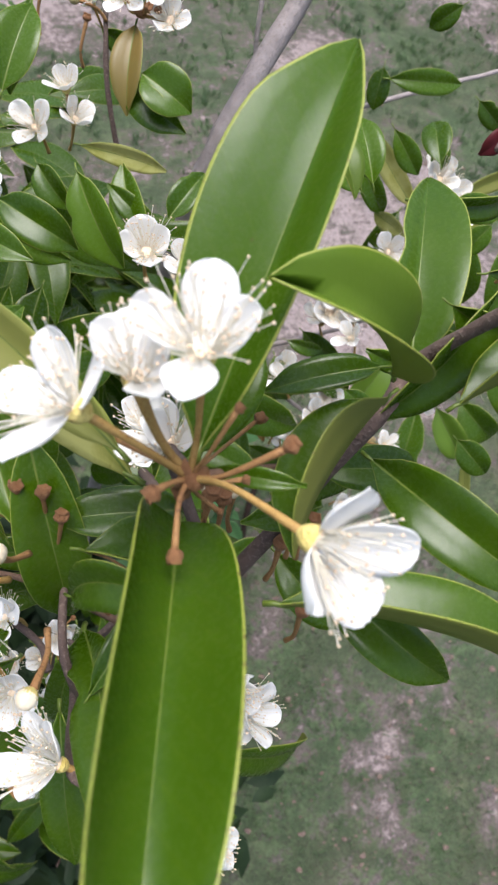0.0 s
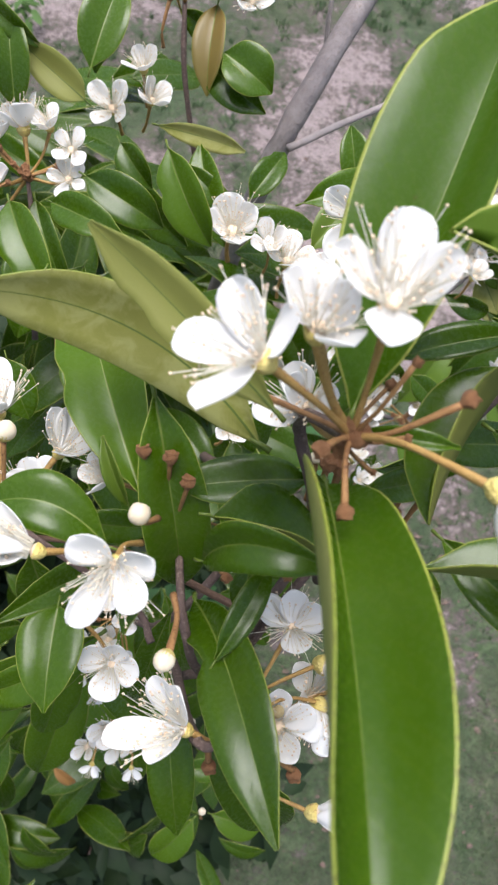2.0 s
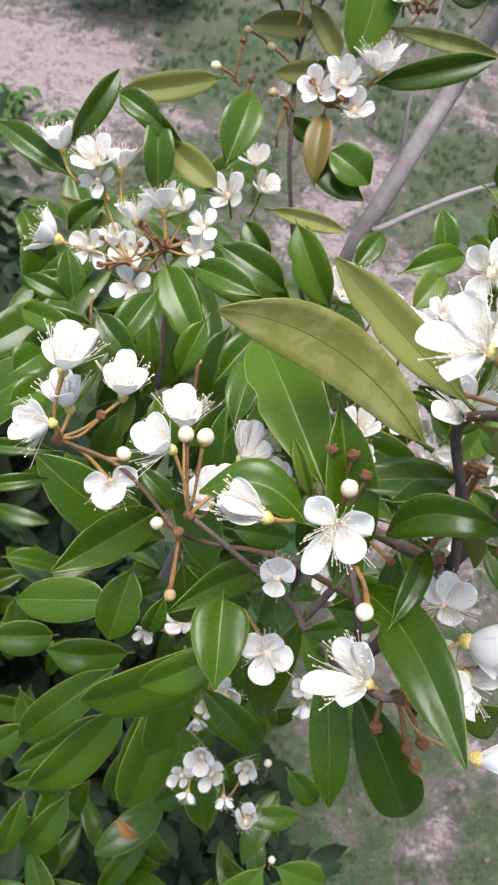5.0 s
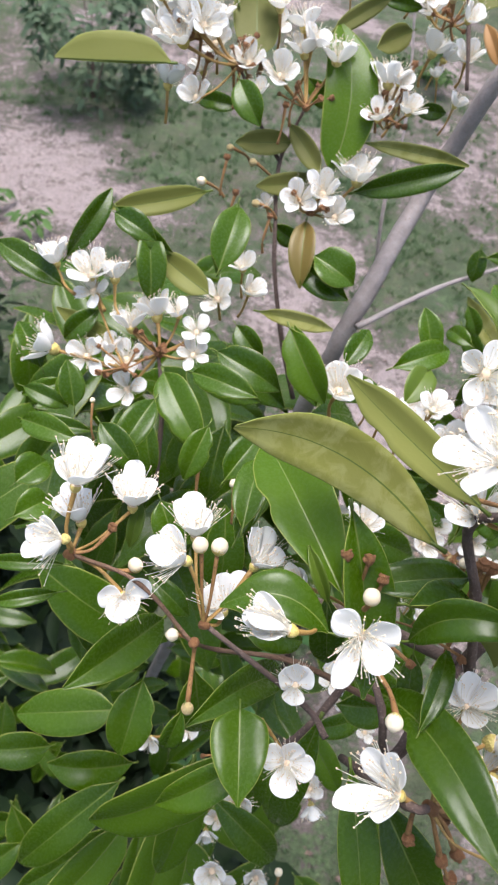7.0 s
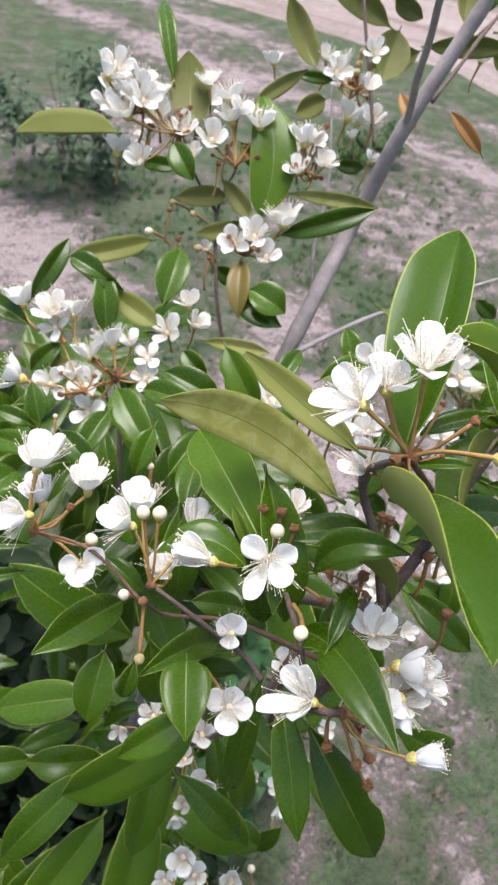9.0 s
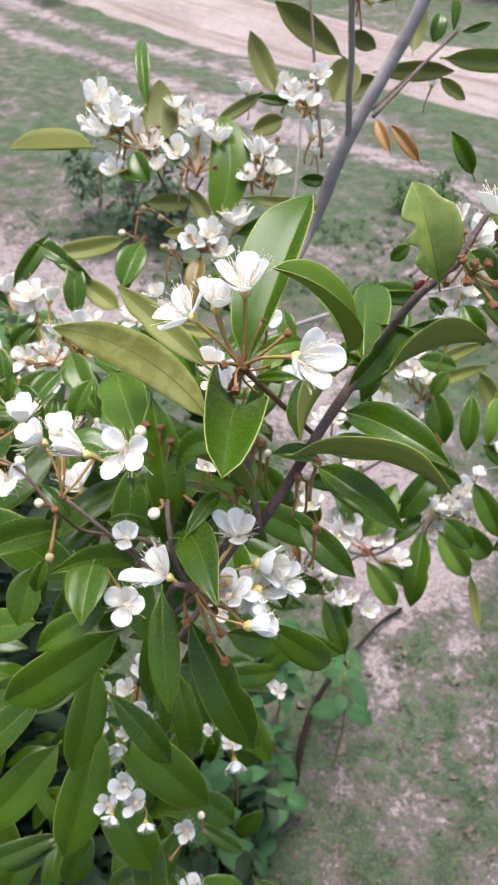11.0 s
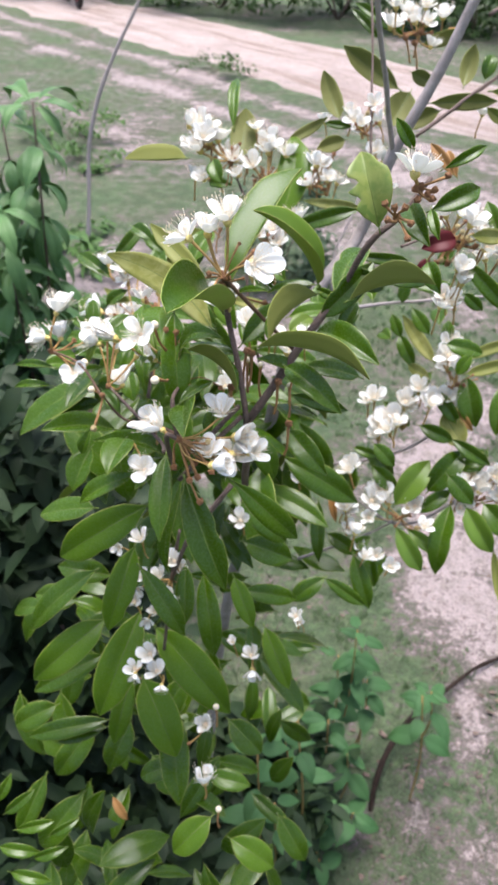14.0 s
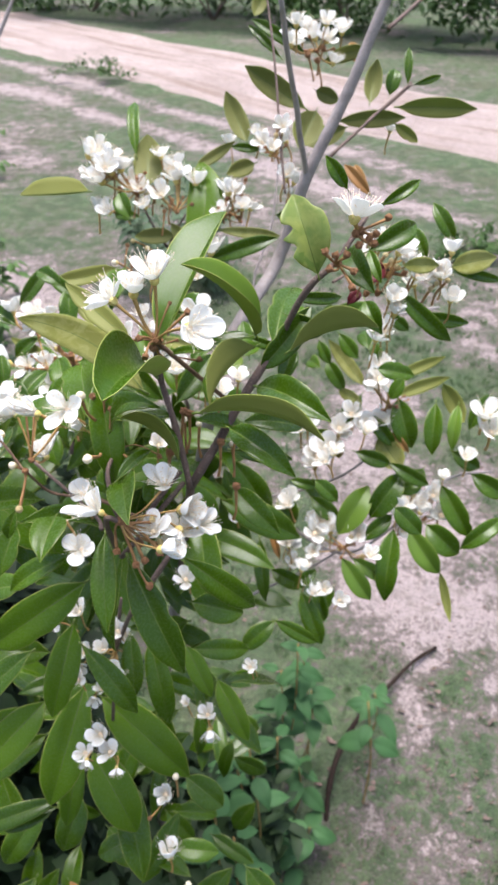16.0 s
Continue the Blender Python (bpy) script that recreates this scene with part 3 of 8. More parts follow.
def flower(base, axis, size, hub=None, opening=0.9, petals=5):
    stalk_to(base, axis, hub, max(0.0005, size * 0.038))
    size *= 1.0 / (0.1 + 0.92 * math.cos(radians(90 - 84 * opening)))
    m = (frame_along(axis).to_4x4()) @ Matrix.Rotation(rng.uniform(0, 6.28), 4, "Z")
    m = Matrix.Translation(base) @ m @ Matrix.Scale(size, 4)
    cal = part("flower", CALYX, shrub, "open white flower with a yellow cup", m)
    for k in range(petals):
        tilt = 90 - 84 * opening + rng.uniform(-13, 13)
        pm = Matrix.Rotation(2 * math.pi * k / petals + rng.uniform(-0.12, 0.12), 4, "Z") @ Matrix.Translation((0, 0.06, 0.06)) @ Matrix.Rotation(radians(tilt), 4, "X")
        pm = pm @ Matrix.Rotation(rng.uniform(-0.28, 0.28), 4, "Y") @ Matrix.Diagonal(((1.2 if petals == 4 else 1.02) * rng.uniform(0.9, 1.08), rng.uniform(0.86, 1.04), rng.uniform(0.7, 1.5), 1))
        part("petal", rng.choice(PETALS), cal, "", pm)
    key = 62 if opening > 0.74 else (46 if opening > 0.45 else 22)
    part("stamen_tuft", rng.choice(STAMENS[key]), cal, "spray of cream stamens")
    return cal


def bloom(base, tips, hub, width=0.0068, spread=46, size=0.0215):
    """An open flower whose petals reach from its cup to the given tips."""
    b = Vector(base)
    ways = [Vector(t) - b for t in tips]
    axis = sum((w.normalized() for w in ways), Vector()).normalized()
    stalk_to(base, axis, hub, 0.038 * size)
    m = Matrix.Translation(b) @ frame_along(axis).to_4x4() @ Matrix.Scale(size, 4)
    cal = part("flower", CALYX, shrub, "open white flower with a yellow cup", m)
    inv = m.inverted()
    for w in ways:
        y = w.normalized()
        z = axis + Vector((0.0, -0.2, 0.4))
        z = (z - y * z.dot(y)).normalized()
        x = y.cross(z)
        root = b + axis * 0.0012 + y * 0.0008
        ln = (b + w - root).length
        pm = Matrix((x * width * rng.uniform(0.94, 1.08) / 0.29, y * ln / 0.46, z * ln / 0.46 * rng.uniform(0.9, 1.5))).transposed().to_4x4()
        pm.translation = root
        part("petal", rng.choice(PETALS), cal, "", inv @ pm)
    part("stamen_tuft", rng.choice(STAMENS[spread]), cal, "spray of cream stamens", Matrix.Scale(1.02 * sum(w.length for w in ways) / len(ways) / (0.49 * size), 4))
    return cal


def closed(mesh, name, label, base, axis, size, hub):
    stalk_to(base, axis, hub, max(0.0004, min(size, 0.0045) * 0.15), "budstalk")
    m = frame_along(axis).to_4x4() @ Matrix.Rotation(rng.uniform(0, 6.28), 4, "Z")
    m = Matrix.Translation(base) @ m @ Matrix.Scale(size * (0.82 if name == "spent_flower" else 0.72), 4)
    return part(name, mesh, shrub, label, m)


def bud(base, axis, size, hub=None, opening=0, petals=0):
    cup = closed(BUDCUP, "flower_bud", "round white bud in a yellow cup", base, axis, size, hub)
    part("bud_tip", BUDBALL, cup)


def tanbud(base, axis, size, hub=None, opening=0, petals=0):
    closed(TANBALL, "flower_bud", "small round tan bud", base, axis, size, hub)


def spent(base, axis, size, hub=None, opening=0, petals=0):
    closed(SPENT, "spent_flower", "brown cup left by a fallen flower", base, axis, size, hub)


# ---- ground, road and what grows round about ----
def gz(x, y):
    """Height of the ground."""
    return 0.05 * noise.noise(Vector((x * 0.5, y * 0.5, 3.1))) + 0.018 * noise.noise(Vector((x * 2.3, y * 2.3, 7.7))) - 0.02


def across_road(x, y):
    """Metres from the near edge of the road, growing away from the shrub."""
    return (y + 1.1 * x - 6.5) / 1.487


BARE = ((0.50, 1.96, 0.16, 0.6), (0.50, 1.29, 0.12, 0.6), (0.87, 1.56, 0.12, 0.5), (0.37, 1.59, 0.18, 0.7), (0.54, 1.93, 0.16, 0.4), (0.53, 0.23, 0.09, 0.6), (0.38, 0.05, 0.06, 0.4), (-0.44, 2.48, 0.30, 0.7), (0.46, 1.02, 0.13, 1.1), (0.36, 1.12, 0.12, 0.9), (0.52, 1.25, 0.2, 0.6), (0.36, 0.50, 0.05, 0.7), (0.30, 0.62, 0.05, 0.6), (0.42, 0.70, 0.05, 0.6), (0.25, 0.85, 0.08, 0.3), (-1.05, 2.95, 0.38, 0.9), (-0.45, 2.3, 0.35, 0.7), (0.9, 1.2, 0.3, 0.5), (1.2, 2.5, 0.3, 0.4), (-0.2, 3.4, 0.3, 0.3))


def cover(x, y):
    """How much grows on the ground, from 0 to 1."""
    c = 0.62 + 0.55 * noise.noise(Vector((x * 0.9, y * 0.9, 1.0))) + 0.35 * noise.noise(Vector((x * 3.1, y * 3.1, 5.0)))
    if y < 1.6:
        c += 0.70 * noise.noise(Vector((x * 9, y * 9, 4.0))) + 0.30 * noise.noise(Vector((x * 23, y * 23, 2.0))) + 0.21 + 0.20 * max(0.0, min(1.0, (0.98 - y) / 0.2))
    else:
        c += 0.22
    for bx, by, r, k in BARE:
        c -= 1.0 * k * math.exp(-((x - bx) ** 2 + (y - by) ** 2) / (r * r))
    q = across_road(x, y)
    for at, w, k in ((-0.95, 0.13, 0.75), (-0.35, 0.12, 0.7), (-2.1, 0.12, 0.35)):
        c -= k * math.exp(-(((q - at + 0.12 * noise.noise(Vector((x, y, 9)))) / w) ** 2))
    return max(0.0, min(1.0, c))


def sheet(x0, x1, y0, y1, nx, ny):
    verts, cov = [], []
    for j in range(ny + 1):
        for i in range(nx + 1):
            x, y = x0 + (x1 - x0) * i / nx, y0 + (y1 - y0) * j / ny
            verts.append((x, y, gz(x, y)))
            cov.append(cover(x, y))
    faces = [(j * (nx + 1) + i, j * (nx + 1) + i + 1, (j + 1) * (nx + 1) + i + 1, (j + 1) * (nx + 1) + i) for j in range(ny) for i in range(nx)]
    return verts, faces, cov


verts, faces, cov = sheet(-9, 9, -4, 16, 180, 200)
far = [(-9, -4), (9, -4), (9, 16), (-9, 16)]
o = len(verts)
for fx, fy in ((-400, -400), (400, -400), (400, 400), (-400, 400)):
    verts.append((fx, fy, -0.05))
    cov.append(0.6)
n1 = 181
south, north = [i for i in range(n1)], [200 * n1 + i for i in range(n1)]
west, east = [j * n1 for j in range(201)], [j * n1 + 180 for j in range(201)]
faces += [(o, o + 1, *reversed(south)), (o + 1, o + 2, *reversed(east)), (o + 2, o + 3, *north), (o + 3, o, *west)]
me = mesh_from("ground", verts, faces, ("ground",))
me.attributes.new("cover", "FLOAT", "POINT").data.foreach_set("value", cov)
ground = tagged(new("ground", me), "sandy ground with thin patchy grass", "ground", kind="structure")

verts, faces = [], []
for i in range(141):
    u = -14 + 24 * i / 140
    for j in range(13):
        v = j / 12
        e = 0.22 * noise.noise(Vector((u * 0.7, 0.3, 2))) + 0.10 * noise.noise(Vector((u * 3.1, 0.3, 2)))
        e2 = 0.22 * noise.noise(Vector((u * 0.7, 8.3, 2)))
        q = e + (2.15 + e2 - e) * v
        x0, y0 = 0.0, 6.5
        x = x0 + u * 0.673 + q * 0.740
        y = y0 - u * 0.740 + q * 0.673
        z = gz(x, y) + (0.006 if 0 < j < 12 else -0.03) - 0.012 * math.exp(-(((v - 0.3) / 0.09) ** 2)) * 0.3
        verts.append((x, y, z))
for i in range(140):
    for j in range(12):
        a = i * 13 + j
        faces.append((a, a + 13, a + 14, a + 1))
road = tagged(new("road", mesh_from("road", verts, faces, ("road",))), "pale pinkish dirt road with ragged edges", "dirt road", kind="structure")

# grass
def blade(verts, faces, x, y, h, w, r):
    z, a = gz(x, y), r.uniform(0, 6.283)
    dx, dy = math.cos(a) * w, math.sin(a) * w
    lx, ly = r.uniform(-1, 1) * h * 0.9, r.uniform(-1, 1) * h * 0.9
    o = len(verts)
    verts += [(x - dx, y - dy, z - 0.004), (x + dx, y + dy, z - 0.004), (x + dx * 0.8 + lx * 0.4, y + dy * 0.8 + ly * 0.4, z + h * 0.6), (x - dx * 0.8 + lx * 0.4, y - dy * 0.8 + ly * 0.4, z + h * 0.6), (x + lx, y + ly, z + h)]
    faces += [(o, o + 1, o + 2, o + 3), (o + 3, o + 2, o + 4)]


r = random.Random(3)
verts, faces = [], []
count = 0
while count < 7000:
    y = -0.5 + 3.6 * r.random() ** 1.3
    x = r.uniform(-0.62, 0.68) * (y + 1.4)
    c = cover(x, y)
    if r.random() > (c - 0.15) * 1.2 or -0.05 < across_road(x, y) < 2.1:
        count += 0.1
        continue
    size = r.uniform(0.6, 1.3)
    for k in range(r.randint(5, 11)):
        blade(verts, faces, x + r.gauss(0, 0.009 * size), y + r.gauss(0, 0.009 * size), r.uniform(0.006, 0.017) * size * (1 + 0.25 * max(0, y)), 0.0010 * (1 + 0.6 * max(0, y)), r)
    count += 1
tagged(new("grass", mesh_from("grass", verts, faces, ("blade",))), "short thin grass on sandy soil", "grass", kind="stuff")

# dry leaves and crumbs on the soil
verts, faces = [], []
for k in range(4200):
    y = -0.5 + 2.6 * r.random() ** 1.1
    x = r.uniform(-0.5, 0.75) * (y + 1.2)
    z, s, a = gz(x, y) + 0.002, r.uniform(0.0015, 0.004) if r.random() < 0.86 else r.uniform(0.004, 0.009), r.uniform(0, 6.283)
    o, n0 = len(verts), 5
    for i in range(n0):
        b = a + 6.283 * i / n0
        q = s * r.uniform(0.5, 1.1)
        verts.append((x + math.cos(b) * q, y + math.sin(b) * q * r.uniform(0.5, 1.0), z + r.uniform(0, 0.6) * s))
    faces.append(tuple(range(o, o + n0)))
for k in range(60):
    x, y, s, a = r.uniform(0.18, 0.55), r.uniform(0.35, 0.85), r.uniform(0.004, 0.013), r.uniform(0, 6.283)
    o = len(verts)
    for i in range(7):
        b, q = a + 6.283 * i / 7, s * r.uniform(0.45, 1.1)
        verts.append((x + math.cos(b) * q, y + math.sin(b) * q * 0.45 + math.cos(b) * q * 0.5 * math.sin(k), gz(x, y) + 0.002 + r.uniform(0, 0.7) * s))
    faces.append(tuple(range(o, o + 7)))
tagged(new("leaf_litter", mesh_from("leaf_litter", verts, faces, ("litter",), smooth=False)), "small dry leaves scattered on the soil", "leaf litter", kind="stuff")


def crown_mesh(seed, rx, ry, rz, count, size, mat, droop=0.5, hollow=0.35):
    """A mass of small folded leaves in uneven clumps."""
    q = random.Random(seed)
    clumps = []
    for k in range(max(6, count // 45)):
        d = Vector((q.gauss(0, 1), q.gauss(0, 1), q.gauss(0, 1))).normalized()
        k = q.uniform(hollow, 1) ** 0.5
        clumps.append(Vector((d.x * rx * k, d.y * ry * k, max(-0.9, d.z) * rz * k)))
    verts, faces = [], []
    for k in range(count):
        c = q.choice(clumps) + Vector((q.gauss(0, rx * 0.16), q.gauss(0, ry * 0.16), q.gauss(0, rz * 0.14)))
        a, e = q.uniform(0, 6.283), q.uniform(-1.2, 0.6) * droop - 0.2
        d = Vector((math.cos(a) * math.cos(e), math.sin(a) * math.cos(e), math.sin(e)))
        s = d.cross(Vector((0, 0, 1))).normalized()
        s = (s + Vector((0, 0, q.uniform(-0.7, 0.7)))).normalized()
        n = s.cross(d)
        ln = size * q.uniform(0.6, 1.25)
        w, o = ln * q.uniform(0.17, 0.26), len(verts)
        up, sag = n * w * 0.3, n * ln
        for t, k, b in ((0.28, 0.85, 0.03), (0.62, 0.9, 0.0)):
            verts += [c + d * ln * t + s * w * k + up + sag * b, c + d * ln * t + sag * b, c + d * ln * t - s * w * k + up + sag * b]
        verts += [c, c + d * ln - sag * 0.14]
        a0, a1 = o + 6, o + 7
        faces += [(a0, o + 1, o), (a0, o + 2, o + 1), (o, o + 1, o + 4, o + 3), (o + 1, o + 2, o + 5, o + 4), (o + 3, o + 4, a1), (o + 4, o + 5, a1)]
    return mesh_from("crown", verts, faces, (mat,))


def bush(name, label, x, y, height, rx, ry, count, size, mat, seed, category="bush"):
    q = random.Random(seed)
    top = tagged(new(name), label, category)
    top.location = (x, y, gz(x, y))
    v, f = [], []
    for k in range(5):
        a = q.uniform(0, 6.283)
        end = Vector((math.cos(a) * rx * 0.7, math.sin(a) * ry * 0.7, height * q.uniform(0.6, 0.9)))
        line = spline([(0, 0, -0.02), end * 0.5 + Vector((q.uniform(-0.1, 0.1) * rx, q.uniform(-0.1, 0.1) * rx, 0)), end], 5)
        tube_data(line, [0.007 * height * (1 - 0.7 * i / len(line)) for i in range(len(line))], 6, v, f)
    part("woody_base", mesh_from("stems", v, f, ("bark",)), top)
    part("crown", crown_mesh(seed, rx, ry, height * 0.5, count, size, mat), top, "", Matrix.Translation((0, 0, height * 0.4)))
    return top


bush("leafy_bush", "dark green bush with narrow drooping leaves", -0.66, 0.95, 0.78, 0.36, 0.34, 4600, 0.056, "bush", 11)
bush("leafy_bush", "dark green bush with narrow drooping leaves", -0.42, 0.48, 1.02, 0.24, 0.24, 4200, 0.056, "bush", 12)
# undergrowth in the same dark tone, standing in for shade under the shrub
bush("undergrowth", "low undergrowth below the flowering shrub, shade put into its dark leaf colour", -0.20, 0.34, 0.30, 0.15, 0.14, 1300, 0.05, "bush", 16)
bush("undergrowth", "low undergrowth below the flowering shrub, shade put into its dark leaf colour", -0.11, 0.10, 0.56, 0.20, 0.15, 3000, 0.052, "bush", 17)
bush("undergrowth", "low undergrowth below the flowering shrub, shade put into its dark leaf colour", -0.02, 0.46, 0.34, 0.13, 0.12, 1300, 0.05, "bush", 18)
bush("low_bush", "sparse pale green bush in the grass", -0.26, 2.95, 0.55, 0.24, 0.24, 1000, 0.05, "sparse", 13)
bush("low_bush", "low dark green bush in the grass", 1.15, 3.3, 0.16, 0.2, 0.18, 500, 0.035, "hedge", 14)
for x, y, h, w, n, seed in ((-1.0, 2.35, 0.16, 0.16, 260, 71), (-0.72, 2.1, 0.12, 0.14, 220, 72), (-1.35, 3.3, 0.14, 0.2, 260, 73), (-2.0, 5.1, 0.3, 0.35, 420, 74), (-1.7, 4.5, 0.16, 0.25, 260, 75), (-0.5, 2.0, 0.1, 0.16, 200, 76)):
    tagged(bush("low_weeds", "low light green weeds in the grass", x, y, h, w, w, n, 0.05, "weed_far", seed, "weed"), group="weeds in the grass")
bush("low_bush", "low dark green bush in the grass", -1.5, 7.9, 0.28, 0.4, 0.3, 300, 0.05, "hedge", 15)
for k, (x, y, h, rx, n) in enumerate(((-5.2, 15.4, 2.6, 1.9, 2200), (-2.4, 13.6, 1.8, 1.5, 1900), (-0.4, 12.6, 2.2, 1.4, 2000), (1.5, 11.4, 1.9, 1.3, 2000), (3.4, 10.4, 2.4, 1.5, 2200), (5.2, 9.2, 2.2, 1.5, 1600), (-8.0, 17.5, 3.0, 2.2, 1500), (0.8, 14.5, 3.6, 2.2, 1800))):
    tagged(bush("roadside_bush", "dense dark bush beyond the dirt road", x, y, h, rx, rx * 0.8, n, 0.16, "hedge", 30 + k), group="bushes beyond the road")


# ---- the shrub ----

# stems and branches
stem([(0.0074, 0.0771, 1.1537), (0.0406, 0.1012, 1.2047), (0.0481, 0.1106, 1.2118), (0.0614, 0.1054, 1.2435), (0.0749, 0.1099, 1.2564), (0.0874, 0.1219, 1.2709)], 0.0022, 0.0011, 'bark')
stem([(0.0077, 0.0732, 1.1567), (0.0018, 0.0822, 1.1858), (-0.0051, 0.0915, 1.2070), (-0.0034, 0.0731, 1.2354)], 0.0016, 0.0013, 'bark')
stem([(0.0074, 0.0771, 1.1537), (-0.0010, 0.1335, 1.0796), (-0.0121, 0.1984, 0.9839), (-0.0248, 0.2756, 0.8881)], 0.0022, 0.0030, 'bark')
stem([(0.0029, 0.0776, 1.1630), (-0.0191, 0.0528, 1.1491), (-0.0275, 0.0582, 1.1737), (-0.0282, 0.0849, 1.1702)], 0.0014, 0.0009, 'bark')
stem([(-0.0083, 0.0714, 1.1312), (-0.0399, 0.0865, 1.1375), (-0.0648, 0.0914, 1.1383), (-0.0732, 0.0849, 1.1574)], 0.0012, 0.0005, 'twig')
stem([(-0.0732, 0.0843, 1.1569), (-0.0897, 0.0996, 1.1670), (-0.1091, 0.1086, 1.1690)], 0.0007, 0.0006, 'twig')
stem([(0.0296, 0.0993, 1.1851), (-0.0034, 0.0731, 1.2354)], 0.0010, 0.0010, 'twig')
stem([(-0.0995, 0.4143, -0.0300), (-0.0847, 0.3610, 0.3602), (-0.0512, 0.3088, 0.7024), (-0.0150, 0.2811, 0.9270), (0.0181, 0.2799, 1.1083), (0.0591, 0.3303, 1.1641), (0.0780, 0.3308, 1.2278), (0.1036, 0.3355, 1.2821), (0.1191, 0.3373, 1.3234), (0.1436, 0.3402, 1.3883)], 0.0068, 0.0030, 'grey')
stem([(0.0223, 0.2746, 1.1170), (0.0732, 0.3099, 1.1159), (0.1339, 0.3466, 1.1083), (0.2026, 0.3833, 1.1024)], 0.0016, 0.0010, 'grey')
stem([(-0.0070, 0.2593, 1.0793), (-0.0185, 0.2724, 1.1159), (-0.0234, 0.2946, 1.1486), (-0.0221, 0.3238, 1.1754), (-0.0096, 0.3435, 1.1960)], 0.0013, 0.0008, 'bark')
stem([(-0.0221, 0.3259, 1.1773), (-0.0349, 0.3343, 1.1957), (-0.0444, 0.3416, 1.2136)], 0.0010, 0.0007, 'bark')
stem([(-0.0812, 0.1943, 1.0856), (-0.0791, 0.2142, 1.1178), (-0.0804, 0.2324, 1.1335)], 0.0013, 0.0008, 'bark')
stem([(0.0794, 0.3347, 1.2213), (0.0723, 0.3153, 1.2538), (0.0638, 0.2920, 1.2929), (0.0524, 0.2609, 1.3449)], 0.0021, 0.0016, 'grey')
stem([(0.0635, 0.3322, 1.2152), (0.0612, 0.3469, 1.2356), (0.0554, 0.4052, 1.2990), (0.0482, 0.4495, 1.3435)], 0.0010, 0.0008, 'bark')
stem([(0.0939, 0.3404, 1.2378), (0.1299, 0.3837, 1.2559), (0.1639, 0.4252, 1.2721)], 0.0013, 0.0009, 'bark')
stem([(0.0414, 0.3205, 1.1184), (0.0428, 0.3400, 1.1500), (0.0570, 0.3832, 1.1787), (0.0651, 0.4483, 1.2259)], 0.0011, 0.0007, 'grey')
stem([(0.1488, 0.4608, 1.3046), (0.1830, 0.5201, 1.3186), (0.2205, 0.5782, 1.3311)], 0.0018, 0.0010, 'bark')
stem([(0.1006, 0.3725, 1.2333), (0.1319, 0.3978, 1.2516), (0.1642, 0.4237, 1.2706)], 0.0010, 0.0006, 'bark')
stem([(0.0567, 0.2753, 0.9799), (0.0947, 0.2806, 0.9877), (0.1311, 0.2836, 1.0094), (0.1571, 0.2971, 1.0454), (0.1491, 0.2882, 1.0621)], 0.0016, 0.0008, 'grey')
stem([(0.0329, 0.2253, 0.9106), (0.0843, 0.2317, 0.9373), (0.1142, 0.2274, 0.9672)], 0.0014, 0.0008, 'grey')
stem([(0.0520, 0.2698, 0.9722), (0.1111, 0.2326, 0.9559), (0.1591, 0.2531, 0.9679), (0.2012, 0.2748, 0.9984), (0.2420, 0.2865, 0.9980)], 0.0014, 0.0008, 'grey')
stem([(0.0820, 0.1752, 1.2166), (0.1055, 0.2089, 1.2124), (0.1330, 0.2236, 1.1991)], 0.0009, 0.0006, 'bark')
stem([(-0.0397, 0.1026, 1.0469), (-0.0482, 0.1041, 0.9979), (-0.0588, 0.1036, 0.9119)], 0.0011, 0.0012, 'bark')
stem([(-0.0058, 0.1022, 1.0886), (-0.0299, 0.0872, 1.0546), (-0.0482, 0.1041, 0.9979)], 0.0018, 0.0012, 'bark')
stem([(-0.0255, 0.0553, 1.1282), (-0.0143, 0.0555, 1.1439), (0.0048, 0.0745, 1.1588)], 0.0014, 0.0012, 'bark')
stem([(-0.0193, 0.0341, 1.1702), (-0.0251, 0.0352, 1.1703), (-0.0287, 0.0583, 1.1325)], 0.0011, 0.0012, 'bark')
stem([(-0.0346, 0.0617, 1.1403), (-0.0402, 0.0718, 1.1413), (-0.0708, 0.0889, 1.1616)], 0.0010, 0.0008, 'bark')

# leaves round the nearest cluster
leaf((-0.0013, 0.0800, 1.2309), (0.0250, 0.1379, 1.2693), 0.0250, (-0.11, -0.51, 0.85), 0.04, (58, 8, 0.85, 1.22), 'sunny', 0, 0.54, 1.16)
leaf((0.0386, 0.1006, 1.2237), (0.0074, 0.0931, 1.2608), 0.0223, (0.77, -0.07, 0.63), 0.11, (44, 44, 1, 1), 'bright', 0, 0.45)
leaf((0.0481, 0.1106, 1.2118), (0.0586, 0.1598, 1.2203), 0.0173, (-0.30, -0.10, 0.95), 0.08, (12, 46, 1.3, 0.78), 'green', 0, 0.52, 1.0)
leaf((0.0406, 0.1012, 1.2047), (0.0650, 0.1196, 1.2287), 0.0133, (0.26, -0.88, 0.41), 0.08, 15, 'green', 0, 0.741207)
leaf((0.0481, 0.1106, 1.2118), (0.0373, 0.1124, 1.2153), 0.0052, (-0.01, -0.90, 0.44), 0.15, 10, 'green', 0, 0.759273)
leaf((0.0271, 0.0706, 1.1927), (0.0551, 0.0473, 1.1841), 0.0120, (-0.19, -0.54, 0.82), 0.16, 18, 'green', 0, 0.641844)
leaf((0.0145, 0.0591, 1.2088), (0.0662, 0.0434, 1.2077), 0.0185, (0.10, 0.30, 0.95), 0.09, (70, 26, 1.05, 1.1), 'green', 0, 0.6)
